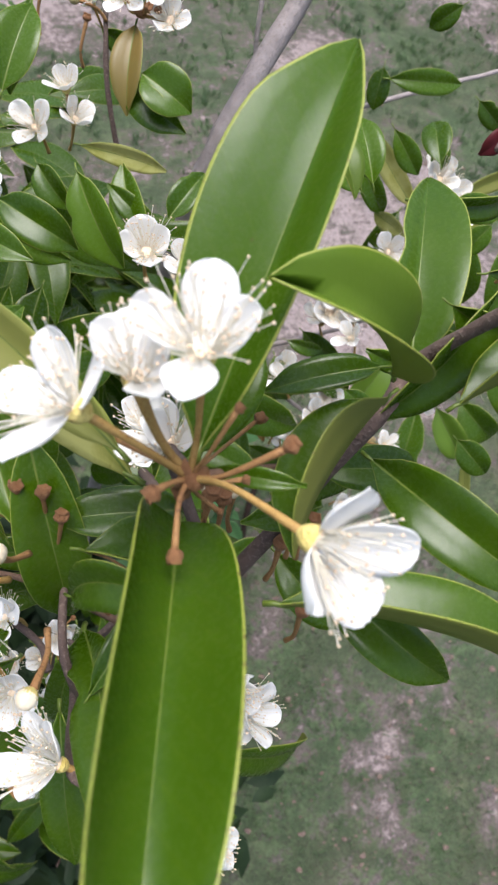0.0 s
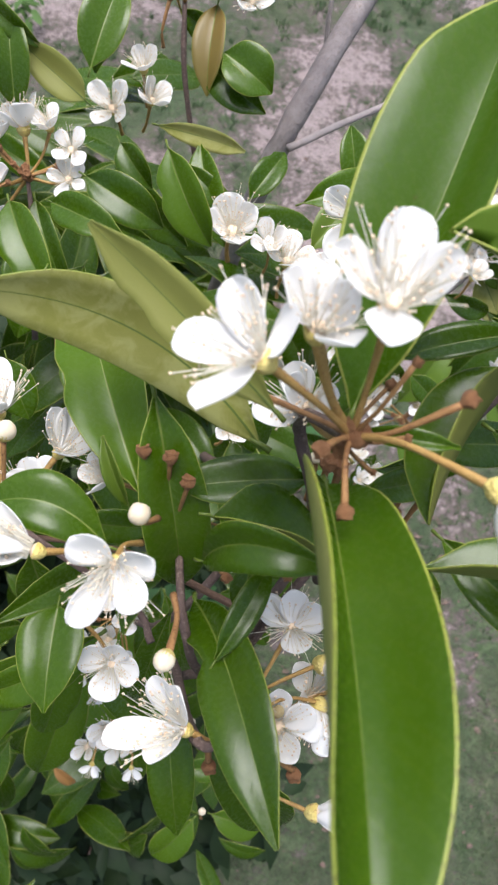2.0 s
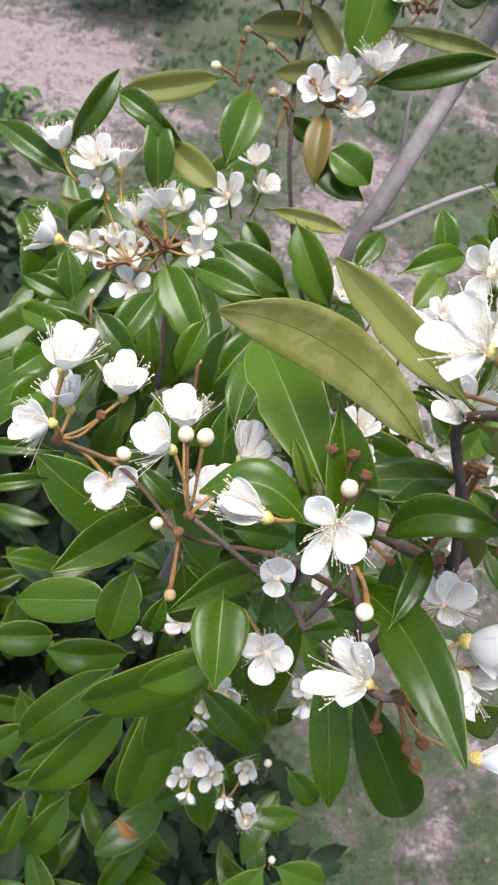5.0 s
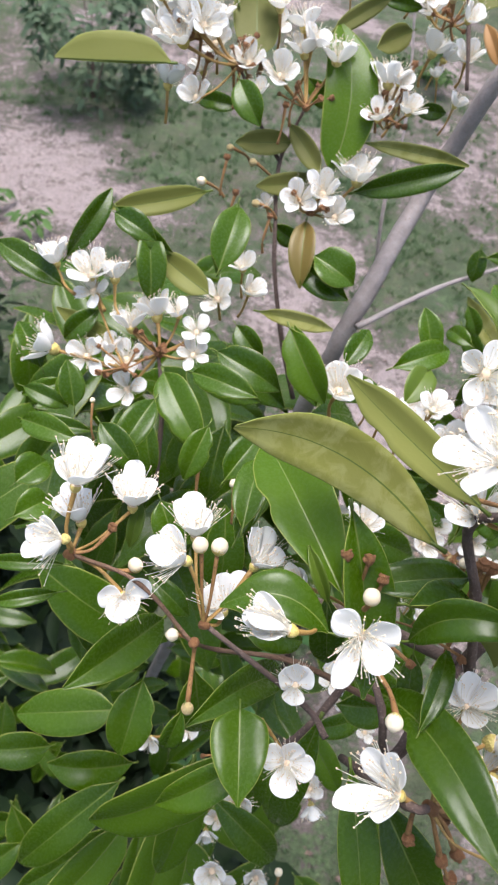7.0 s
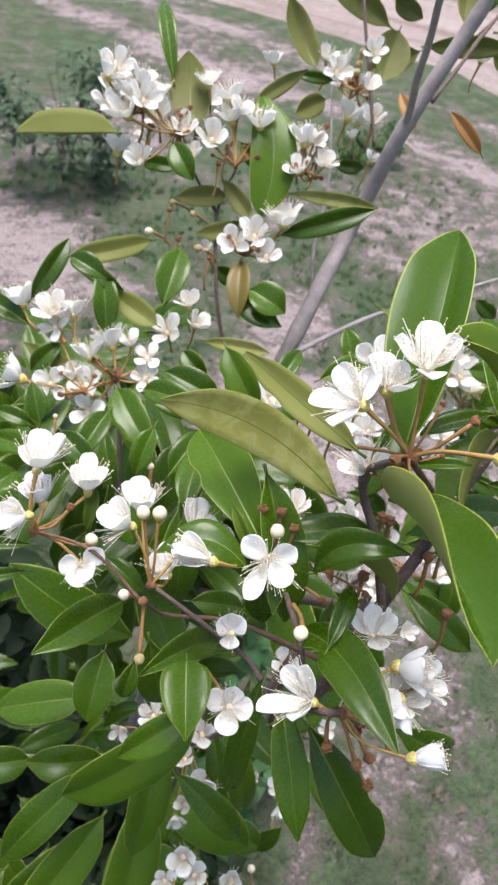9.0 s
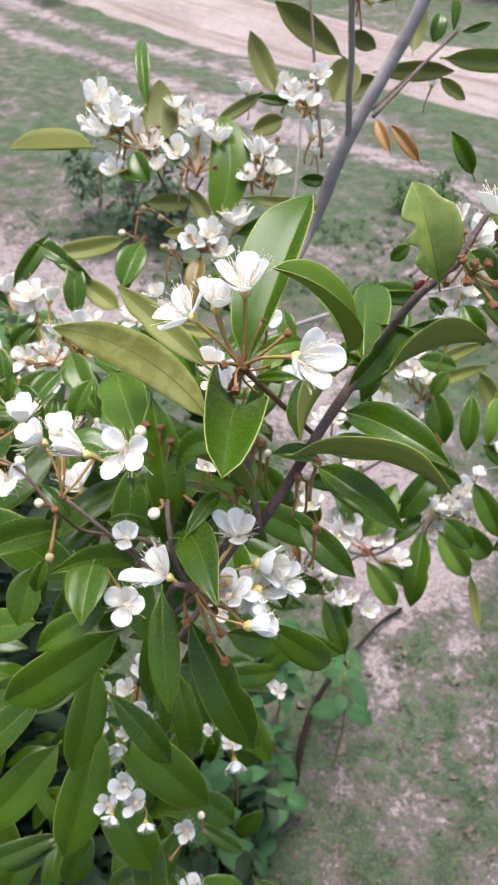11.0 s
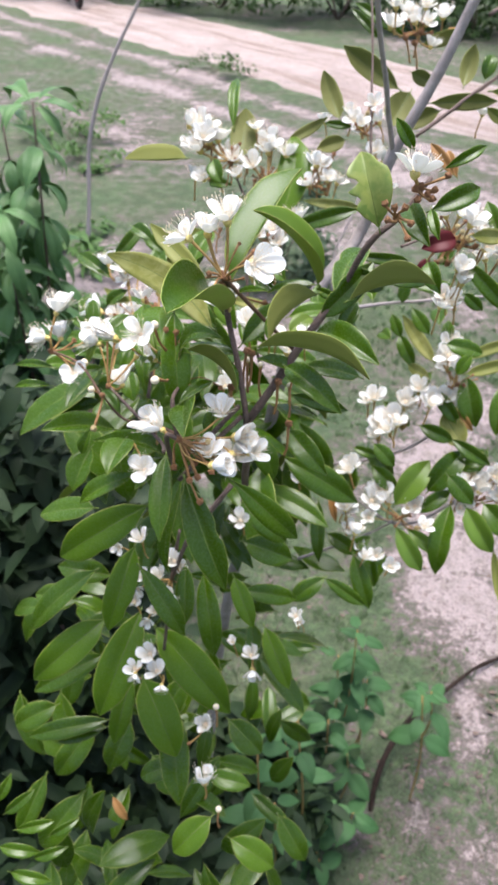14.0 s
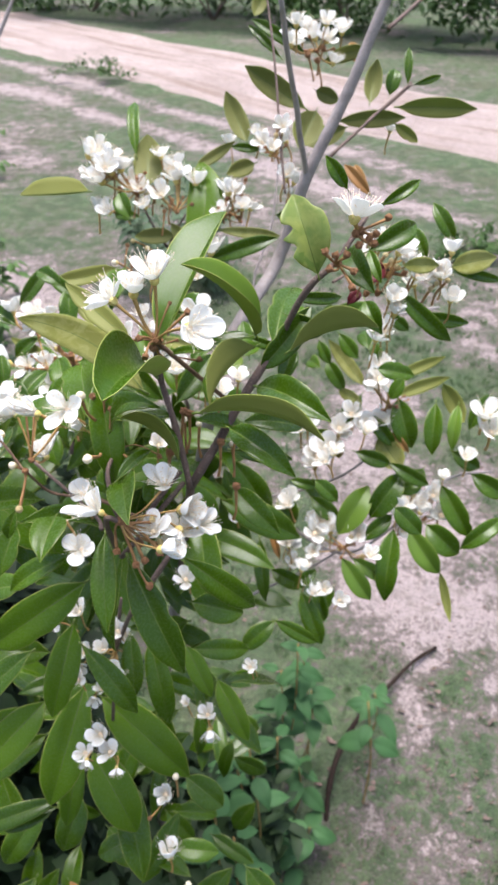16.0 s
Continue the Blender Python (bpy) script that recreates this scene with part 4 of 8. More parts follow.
leaf((0.0397, 0.0928, 1.2009), (0.0704, 0.0598, 1.2041), 0.0148, (-0.42, -0.31, 0.85), 0.15, 15, 'green', 0, 0.727942)
leaf((0.0371, 0.1039, 1.2213), (0.0138, 0.1005, 1.2178), 0.0078, (-0.13, -0.09, 0.99), 0.05, 25, 'green', 0, 0.652257)
leaf((0.0010, 0.0793, 1.2252), (0.0167, 0.0735, 1.2306), 0.0040, (-0.41, -0.33, 0.85), 0.09, 15, 'green', 0, 0.82216)
leaf((-0.0043, 0.0718, 1.2193), (-0.0130, 0.0045, 1.2526), 0.0324, (0.04, 0.44, 0.90), 0.06, (70, 32, 1.02, 0.76, 0.55), 'sunny', 0, 0.44, 0.84)
leaf((-0.0150, 0.0809, 1.2305), (-0.0448, 0.1051, 1.2462), 0.0098, (0.12, 0.64, -0.76), 0.04, -12, 'green', 0, 0.66159)
leaf((-0.0129, 0.0894, 1.2008), (-0.0685, 0.1046, 1.2300), 0.0157, (-0.08, 0.81, -0.58), 0.08, -10, 'olive', 0.11, 0.52)
leaf((-0.0371, 0.0832, 1.1890), (-0.0512, 0.1369, 1.1881), 0.0195, (-0.28, -0.06, 0.96), 0.08, 16, 'lit', 0, 0.72)
leaf((-0.0002, 0.0866, 1.1885), (-0.0298, 0.0847, 1.1888), 0.0117, (0.01, -0.06, 1.00), 0.05, 20, 'green', 0, 0.661291)
leaf((-0.0246, 0.0659, 1.1950), (-0.0021, 0.0577, 1.2126), 0.0098, (-0.61, -0.48, 0.63), 0.19, 14, 'green', 0.19, 0.72)
leaf((0.0386, 0.0978, 1.2192), (0.0174, 0.0690, 1.2082), 0.0225, (-0.68, 0.24, 0.69), 0.07, (30, 68, 1, 1.05), 'green', 0, 0.58)
leaf((-0.0223, 0.0751, 1.1954), (0.0043, 0.0654, 1.1800), 0.0181, (0.57, 0.48, 0.67), 0.12, 40, 'green', 0, 0.628397)
leaf((0.0279, 0.1049, 1.1551), (0.0597, 0.1197, 1.1382), 0.0089, (0.55, -0.73, 0.39), 0.04, 12, 'green', 0, 0.703276)
leaf((0.0587, 0.1297, 1.2012), (0.0515, 0.1142, 1.1898), 0.0094, (0.09, -0.62, 0.78), 0.13, 15, 'green', 0, 0.75244)
leaf((0.0547, 0.0976, 1.2173), (0.0956, 0.1065, 1.2249), 0.0215, (-0.20, 0.36, 0.9), 0.09, (68, 28, 1.05, 1), 'green', 0, 0.58)
leaf((0.0009, 0.1016, 1.1865), (0.0178, 0.1258, 1.2001), 0.0123, (0.30, -0.62, 0.73), 0.07, 15, 'green', 0, 0.761151)
leaf((-0.0344, 0.0990, 1.2032), (-0.0271, 0.0688, 1.1627), 0.0153, (0.16, -0.78, 0.61), 0.08, 15, 'green', 0, 0.646361)
leaf((0.0315, 0.0904, 1.1792), (0.0117, 0.0832, 1.1892), 0.0081, (0.50, -0.21, 0.84), 0.06, 15, 'green', 0, 0.739008)
leaf((0.0636, 0.1054, 1.1697), (0.0339, 0.1031, 1.1748), 0.0125, (0.19, -0.42, 0.89), 0.07, 12, 'green', 0, 0.64424)

# leaves round the white-flowered sprays in the middle
leaf((-0.0437, 0.0697, 1.1933), (-0.0700, 0.0773, 1.1943), 0.0124, (-0.01, -0.16, 0.99), 0.19, 10, 'green', -0.16, 0.68)
leaf((-0.0367, 0.0595, 1.1953), (-0.0398, 0.0514, 1.1982), 0.0056, (-0.06, 0.37, 0.93), 0.37, 25, 'green', 0, 0.718668)
leaf((-0.0242, 0.0667, 1.1624), (-0.0134, 0.0153, 1.1886), 0.0147, (-0.55, 0.28, 0.78), 0.11, 12, 'notched', 0.08, 0.67)
leaf((-0.0214, 0.0493, 1.1805), (-0.0090, 0.0690, 1.1822), 0.0066, (0.10, -0.15, 0.98), 0.11, 12, 'green', 0, 0.684182)
leaf((-0.0306, 0.0508, 1.1471), (-0.0277, 0.0159, 1.1209), 0.0118, (-0.12, -0.60, 0.79), 0.06, 12, 'green', 0, 0.810248)
leaf((-0.0204, 0.0472, 1.1351), (0.0052, 0.0168, 1.0899), 0.0176, (0.06, -0.81, 0.58), 0.09, 14, 'green', 0, 0.752514)
leaf((0.0057, 0.0400, 1.1429), (0.0390, 0.0460, 1.1035), 0.0130, (0.51, -0.80, 0.31), 0.10, 12, 'green', 0, 0.770513)
leaf((0.0282, 0.0930, 1.1393), (0.0510, 0.0728, 1.1269), 0.0131, (-0.18, -0.65, 0.73), 0.15, 15, 'green', 0, 0.7784)
leaf((-0.0802, 0.1158, 1.1127), (-0.1120, 0.0839, 1.1310), 0.0148, (0.56, -0.09, 0.82), 0.10, 18, 'green', 0, 0.707318)
leaf((-0.0768, 0.0703, 1.1451), (-0.0816, 0.0640, 1.1321), 0.0066, (-0.12, -0.87, 0.47), 0.05, 18, 'green', 0, 0.757749)
leaf((-0.0590, 0.0722, 1.1389), (-0.0615, 0.0461, 1.1350), 0.0172, (-0.11, -0.20, 0.97), 0.06, 24, 'green', 0, 0.86, 0.64)
leaf((-0.0381, 0.0945, 1.1071), (-0.0744, 0.0681, 1.1397), 0.0117, (0.66, 0.02, 0.75), 0.11, 18, 'green', -0.05, 0.631036)
leaf((-0.0528, 0.0636, 1.1216), (-0.0836, 0.0557, 1.1046), 0.0117, (-0.28, -0.57, 0.77), 0.11, 15, 'green', 0, 0.694507)
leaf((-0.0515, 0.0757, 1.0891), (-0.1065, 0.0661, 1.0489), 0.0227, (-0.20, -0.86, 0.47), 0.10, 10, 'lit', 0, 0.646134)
leaf((-0.0968, 0.1050, 1.0559), (-0.1384, 0.1118, 1.0389), 0.0189, (-0.40, -0.33, 0.85), 0.05, 10, 'green', 0, 0.67197)
leaf((-0.0874, 0.0921, 1.1148), (-0.0949, 0.0738, 1.0965), 0.0152, (-0.12, -0.68, 0.73), 0.06, 15, 'green', 0, 0.763433)
leaf((-0.0959, 0.0892, 1.0144), (-0.1420, 0.0684, 0.9714), 0.0186, (-0.43, -0.54, 0.72), 0.06, 12, 'green', 0, 0.655328)
leaf((-0.0704, 0.0931, 1.1195), (-0.0656, 0.0836, 1.0847), 0.0158, (0.04, -0.96, 0.27), 0.06, 12, 'green', 0, 0.734045)
leaf((-0.0288, 0.0764, 1.1139), (-0.0381, 0.0573, 1.0534), 0.0107, (-0.49, -0.81, 0.33), 0.10, 12, 'green', 0, 0.730187)
leaf((-0.0593, 0.0753, 1.0375), (-0.0281, 0.0562, 0.9999), 0.0146, (0.38, -0.66, 0.65), 0.09, 12, 'green', 0, 0.774743)
leaf((-0.0573, 0.1243, 1.1508), (-0.0435, 0.1548, 1.1542), 0.0096, (0.06, -0.14, 0.99), 0.08, 12, 'green', 0, 0.720355)
leaf((-0.0550, 0.0959, 1.1392), (-0.0346, 0.0969, 1.1311), 0.0099, (0.35, -0.47, 0.81), 0.09, 12, 'green', 0, 0.641074)
leaf((-0.0856, 0.1182, 1.1388), (-0.0724, 0.1068, 1.1315), 0.0084, (0.01, -0.54, 0.84), 0.11, 12, 'green', 0, 0.705521)
leaf((-0.0808, 0.1542, 1.1315), (-0.0744, 0.1392, 1.1193), 0.0126, (-0.02, -0.63, 0.77), 0.07, 12, 'green', 0, 0.623959)
leaf((-0.0322, 0.0978, 1.1598), (-0.0296, 0.0862, 1.1363), 0.0111, (-0.23, -0.88, 0.41), 0.08, 12, 'green', 0, 0.69758)
leaf((-0.1144, 0.1094, 1.1449), (-0.1347, 0.1065, 1.1444), 0.0055, (0.05, -0.50, 0.86), 0.10, 18, 'green', 0, 0.745889)
leaf((-0.1122, 0.1131, 1.1556), (-0.1365, 0.1165, 1.1531), 0.0054, (-0.16, -0.51, 0.85), 0.08, 18, 'green', 0, 0.764416)
leaf((-0.0098, 0.0777, 1.1604), (-0.0114, 0.0666, 1.1500), 0.0074, (-0.39, -0.60, 0.70), 0.07, 18, 'green', 0, 0.754128)
leaf((-0.0887, 0.1279, 1.1675), (-0.0922, 0.1176, 1.1574), 0.0051, (-0.04, -0.69, 0.72), 0.11, 35, 'olive', 0, 0.67442)
leaf((-0.0399, 0.0821, 1.1849), (-0.0452, 0.0940, 1.1946), 0.0040, (-0.17, -0.66, 0.73), 0.13, 45, 'olive', 0, 0.742214)

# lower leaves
# the lit ones carry the light on them in their leaf colour
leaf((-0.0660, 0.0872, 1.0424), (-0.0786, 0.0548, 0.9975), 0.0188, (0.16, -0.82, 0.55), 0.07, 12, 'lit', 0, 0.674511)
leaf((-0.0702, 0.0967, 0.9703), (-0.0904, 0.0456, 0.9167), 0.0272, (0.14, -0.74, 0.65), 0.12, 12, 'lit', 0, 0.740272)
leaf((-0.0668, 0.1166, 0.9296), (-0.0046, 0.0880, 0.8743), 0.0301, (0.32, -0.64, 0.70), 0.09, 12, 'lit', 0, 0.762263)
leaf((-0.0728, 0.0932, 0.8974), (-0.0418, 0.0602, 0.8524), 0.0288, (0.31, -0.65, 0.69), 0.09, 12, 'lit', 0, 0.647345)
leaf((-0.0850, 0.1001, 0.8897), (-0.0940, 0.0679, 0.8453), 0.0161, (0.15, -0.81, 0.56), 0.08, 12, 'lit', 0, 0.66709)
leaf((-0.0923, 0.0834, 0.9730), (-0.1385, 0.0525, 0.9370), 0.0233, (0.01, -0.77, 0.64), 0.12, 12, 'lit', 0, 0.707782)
leaf((-0.1022, 0.0932, 0.9207), (-0.1512, 0.0712, 0.8966), 0.0175, (-0.04, -0.70, 0.71), 0.08, 12, 'green', 0, 0.63058)
leaf((-0.1036, 0.0873, 0.8468), (-0.1684, 0.0715, 0.8324), 0.0159, (-0.05, -0.56, 0.83), 0.06, 12, 'green', 0, 0.779243)
leaf((-0.1063, 0.0867, 0.8370), (-0.1506, 0.0784, 0.8248), 0.0167, (-0.12, -0.55, 0.82), 0.10, 12, 'green', 0, 0.746813)
leaf((-0.0377, 0.1038, 1.0146), (-0.0342, 0.0800, 0.9818), 0.0130, (0.17, -0.79, 0.59), 0.09, 12, 'green', 0, 0.716881)
leaf((-0.0279, 0.1147, 0.9958), (-0.0160, 0.0870, 0.9407), 0.0164, (0.21, -0.85, 0.48), 0.10, 12, 'green', 0, 0.699413)
leaf((0.0006, 0.0725, 1.0401), (0.0151, 0.0554, 1.0168), 0.0119, (0.17, -0.74, 0.65), 0.10, 12, 'lit', 0, 0.705553)
leaf((0.0139, 0.1416, 0.9142), (0.0370, 0.1149, 0.8778), 0.0167, (0.15, -0.75, 0.65), 0.10, 12, 'lit', 0, 0.673299)
leaf((-0.0903, 0.1021, 0.9975), (-0.1285, 0.1020, 1.0012), 0.0178, (0.08, -0.63, 0.77), 0.13, 12, 'green', 0, 0.763724)
leaf((-0.0004, 0.1195, 0.9783), (0.0373, 0.1338, 0.9601), 0.0144, (0.52, -0.55, 0.65), 0.13, 12, 'green', 0, 0.742827)
leaf((0.0562, 0.1661, 0.9511), (0.0318, 0.1529, 0.9361), 0.0148, (-0.08, -0.68, 0.73), 0.06, 12, 'green', 0, 0.674315)
leaf((0.0576, 0.1730, 0.9435), (0.0903, 0.1707, 0.9206), 0.0114, (0.33, -0.76, 0.55), 0.07, 12, 'green', 0, 0.768989)
leaf((0.0788, 0.2009, 0.9449), (0.0951, 0.1764, 0.9110), 0.0156, (-0.01, -0.81, 0.58), 0.08, 12, 'green', 0, 0.676184)
leaf((-0.0151, 0.0490, 0.8537), (0.0160, 0.0481, 0.8494), 0.0147, (0.11, -0.44, 0.89), 0.09, 12, 'green', 0, 0.656009)
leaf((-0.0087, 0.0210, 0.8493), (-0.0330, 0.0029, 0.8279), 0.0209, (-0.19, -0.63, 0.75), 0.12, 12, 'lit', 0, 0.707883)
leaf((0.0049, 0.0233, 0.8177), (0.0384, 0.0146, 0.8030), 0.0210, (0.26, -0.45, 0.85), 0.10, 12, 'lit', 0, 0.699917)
leaf((0.0356, 0.0983, 0.7146), (0.0636, 0.0768, 0.6835), 0.0207, (0.26, -0.67, 0.70), 0.06, 12, 'green', 0, 0.664538)
leaf((-0.0493, 0.0721, 0.8213), (-0.0740, 0.0631, 0.8118), 0.0173, (-0.11, -0.56, 0.82), 0.09, 12, 'green', 0, 0.620329)
leaf((-0.0741, 0.0957, 0.7886), (-0.0483, 0.0789, 0.7638), 0.0243, (0.33, -0.58, 0.74), 0.07, 12, 'green', 0, 0.662803)
leaf((-0.1264, 0.1043, 0.8051), (-0.1547, 0.0763, 0.7710), 0.0223, (0.00, -0.77, 0.63), 0.13, 12, 'green', 0, 0.622157)
leaf((-0.0525, 0.1370, 0.8408), (-0.0720, 0.1127, 0.8107), 0.0223, (-0.02, -0.77, 0.64), 0.11, 12, 'green', 0, 0.674268)
leaf((-0.1601, 0.1120, 0.8186), (-0.1950, 0.0972, 0.8026), 0.0223, (-0.05, -0.67, 0.74), 0.09, 12, 'green', 0, 0.642242)
leaf((-0.1638, 0.0753, 0.7706), (-0.1821, 0.0427, 0.7295), 0.0182, (0.13, -0.80, 0.58), 0.07, 12, 'green', 0, 0.678581)
leaf((-0.0144, 0.1326, 0.7980), (0.0165, 0.1185, 0.7763), 0.0230, (0.25, -0.61, 0.75), 0.06, 12, 'green', 0, 0.638391)
leaf((0.0010, 0.1114, 1.0337), (0.0336, 0.1152, 1.0189), 0.0188, (0.37, -0.69, 0.63), 0.10, 12, 'green', 0, 0.688236)
leaf((0.0032, 0.1172, 1.0577), (0.0290, 0.1143, 1.0347), 0.0153, (0.35, -0.80, 0.49), 0.13, 12, 'green', 0, 0.751444)
leaf((-0.0886, 0.0944, 0.8380), (-0.1024, 0.0691, 0.8061), 0.0211, (0.06, -0.80, 0.60), 0.11, 12, 'green', 0, 0.714761)
leaf((-0.1348, 0.1349, 0.9291), (-0.1687, 0.1339, 0.9313), 0.0204, (0.07, -0.61, 0.79), 0.08, 12, 'green', 0, 0.68613)
leaf((-0.0270, 0.1256, 0.9060), (-0.0280, 0.1030, 0.8598), 0.0225, (0.10, -0.89, 0.43), 0.09, 12, 'green', 0, 0.746508)
leaf((-0.1359, 0.0797, 0.7404), (-0.1694, 0.0474, 0.7012), 0.0251, (-0.04, -0.75, 0.66), 0.13, 12, 'green', 0, 0.638498)

# leaves of the spray on the twig to the side
leaf((-0.1217, 0.2585, 1.1478), (-0.1517, 0.2768, 1.1576), 0.0130, (-0.09, -0.58, 0.81), 0.08, 16, 'green', 0, 0.769292)
leaf((-0.0966, 0.2360, 1.1332), (-0.1246, 0.2517, 1.1410), 0.0094, (0.09, 0.57, -0.82), 0.10, -14, 'green', 0, 0.682743)
leaf((-0.1178, 0.2337, 1.1262), (-0.1215, 0.2191, 1.1122), 0.0099, (-0.05, -0.69, 0.73), 0.10, 16, 'green', 0, 0.676531)
leaf((-0.1203, 0.2274, 1.1200), (-0.1402, 0.2255, 1.1137), 0.0076, (-0.17, -0.65, 0.74), 0.11, 16, 'green', 0, 0.71094)
leaf((-0.1090, 0.2102, 1.1069), (-0.1410, 0.2165, 1.1054), 0.0099, (-0.14, -0.52, 0.84), 0.11, 16, 'green', 0, 0.766531)
leaf((-0.0842, 0.2497, 1.1483), (-0.0856, 0.2742, 1.1703), 0.0130, (0.11, -0.66, 0.74), 0.14, 16, 'green', 0, 0.742171)
leaf((-0.1205, 0.2683, 1.1570), (-0.1013, 0.2881, 1.1793), 0.0103, (0.22, -0.82, 0.54), 0.10, 16, 'green', 0, 0.639806)
leaf((-0.0993, 0.2819, 1.1741), (-0.0743, 0.2636, 1.1632), 0.0094, (-0.31, -0.76, 0.57), 0.15, 16, 'green', 0, 0.663173)
leaf((-0.0593, 0.2497, 1.1540), (-0.0813, 0.2653, 1.1632), 0.0130, (0.14, 0.64, -0.76), 0.12, -14, 'green', 0, 0.65019)
leaf((-0.0469, 0.2774, 1.1820), (-0.0556, 0.2559, 1.1605), 0.0117, (-0.19, -0.65, 0.73), 0.11, 16, 'green', 0, 0.717975)
leaf((-0.0779, 0.2261, 1.1284), (-0.0660, 0.1994, 1.1070), 0.0117, (-0.20, -0.67, 0.72), 0.14, 16, 'green', 0, 0.626309)
leaf((-0.0654, 0.2245, 1.1298), (-0.0362, 0.2121, 1.1252), 0.0103, (-0.23, -0.76, 0.61), 0.13, 16, 'green', 0, 0.676695)
leaf((-0.0480, 0.2467, 1.1265), (-0.0217, 0.2225, 1.1106), 0.0153, (-0.29, -0.73, 0.62), 0.13, 16, 'green', 0, 0.629951)
leaf((-0.0467, 0.2380, 1.1463), (-0.0355, 0.2255, 1.1375), 0.0117, (-0.31, -0.72, 0.62), 0.11, 16, 'green', 0, 0.717217)
leaf((-0.0953, 0.2162, 1.1155), (-0.0977, 0.1977, 1.0982), 0.0108, (-0.13, -0.67, 0.73), 0.12, 16, 'green', 0, 0.710325)
leaf((-0.0866, 0.2143, 1.1157), (-0.0827, 0.1923, 1.0967), 0.0103, (-0.16, -0.66, 0.73), 0.10, 16, 'green', 0, 0.640565)
leaf((-0.1233, 0.2252, 1.0899), (-0.1431, 0.2095, 1.0712), 0.0191, (-0.13, -0.69, 0.71), 0.11, 16, 'green', 0, 0.626875)
leaf((-0.1315, 0.2333, 1.1228), (-0.1416, 0.2494, 1.1351), 0.0124, (0.16, -0.54, 0.83), 0.15, 16, 'green', 0, 0.734122)
leaf((-0.0624, 0.2205, 1.0995), (-0.0729, 0.2037, 1.0819), 0.0143, (-0.22, -0.64, 0.74), 0.07, 16, 'green', 0, 0.671684)
leaf((-0.1206, 0.2050, 1.0722), (-0.1523, 0.1966, 1.0574), 0.0143, (-0.21, -0.58, 0.78), 0.11, 16, 'green', 0, 0.681764)
leaf((-0.1021, 0.2189, 1.0890), (-0.1259, 0.2056, 1.0716), 0.0155, (-0.18, -0.64, 0.74), 0.14, 16, 'green', 0, 0.751023)
leaf((-0.1067, 0.2493, 1.1429), (-0.1216, 0.2416, 1.1325), 0.0103, (-0.10, -0.73, 0.68), 0.11, 16, 'green', 0, 0.719015)
leaf((-0.0492, 0.2190, 1.1011), (-0.0570, 0.1940, 1.0767), 0.0167, (-0.26, -0.63, 0.73), 0.11, 16, 'green', 0, 0.738843)
leaf((-0.0584, 0.3048, 1.1704), (-0.1024, 0.2992, 1.1622), 0.0125, (0.02, 0.77, -0.64), 0.12, -14, 'green', 0, 0.62483)
leaf((-0.0327, 0.2606, 1.1362), (0.0003, 0.2471, 1.1383), 0.0086, (0.35, 0.78, -0.51), 0.07, -14, 'olive', 0, 0.691399)
leaf((-0.0171, 0.2545, 1.1342), (-0.0075, 0.2215, 1.1134), 0.0149, (-0.40, -0.57, 0.72), 0.10, 16, 'green', 0, 0.723138)
leaf((-0.0119, 0.2896, 1.1672), (-0.0156, 0.2631, 1.1492), 0.0125, (-0.32, -0.50, 0.80), 0.09, 16, 'rust', 0, 0.729574)
leaf((-0.0167, 0.2770, 1.1547), (0.0066, 0.2563, 1.1481), 0.0139, (-0.47, -0.70, 0.53), 0.11, 16, 'green', 0, 0.744951)
leaf((-0.0004, 0.2309, 1.1166), (-0.0229, 0.2457, 1.1317), 0.0096, (-0.02, -0.73, 0.68), 0.12, 16, 'green', 0, 0.71526)

# leaves of the far top spray
leaf((-0.0764, 0.3279, 1.2176), (-0.1266, 0.3351, 1.2126), 0.0146, (0.15, 0.80, -0.35), 0.03, (8, 14, 0.12, 1.7), 'pale', 0, 0.5)
leaf((-0.0365, 0.3438, 1.2173), (-0.0367, 0.3736, 1.2443), 0.0218, (0.07, 0.67, -0.74), 0.05, 5, 'old', 0, 0.5)
leaf((-0.0451, 0.3636, 1.2333), (-0.0487, 0.4061, 1.2613), 0.0096, (-0.11, -0.55, 0.83), 0.11, 15, 'green', 0, 0.685556)
leaf((-0.0496, 0.2980, 1.2257), (-0.0411, 0.2833, 1.2143), 0.0122, (-0.38, -0.69, 0.61), 0.11, 15, 'green', 0, 0.720457)
leaf((-0.0008, 0.3048, 1.1839), (0.0027, 0.3568, 1.2318), 0.0253, (-0.15, -0.66, 0.73), 0.07, 7, 'lit', -0.09, 0.62)
leaf((-0.0010, 0.3532, 1.2277), (0.0271, 0.3629, 1.2429), 0.0086, (-0.08, 0.90, -0.43), 0.15, -14, 'old', 0, 0.774843)
leaf((0.0099, 0.2970, 1.1793), (0.0570, 0.2922, 1.1977), 0.0123, (-0.25, -0.88, 0.41), 0.08, 15, 'green', 0, 0.645144)
leaf((0.0152, 0.3135, 1.1954), (0.0588, 0.2927, 1.1987), 0.0081, (0.42, 0.84, -0.35), 0.14, -14, 'rust', 0, 0.665983)
leaf((-0.0191, 0.3289, 1.1944), (-0.0056, 0.3056, 1.1832), 0.0102, (0.51, 0.60, -0.62), 0.14, -14, 'old', 0, 0.683261)
leaf((-0.0175, 0.3270, 1.1861), (-0.0450, 0.3205, 1.1877), 0.0117, (-0.22, 0.81, -0.54), 0.07, -14, 'old', 0, 0.641516)
leaf((-0.0025, 0.3164, 1.1731), (-0.0348, 0.3088, 1.1725), 0.0109, (-0.17, 0.78, -0.61), 0.11, -14, 'old', 0, 0.694705)
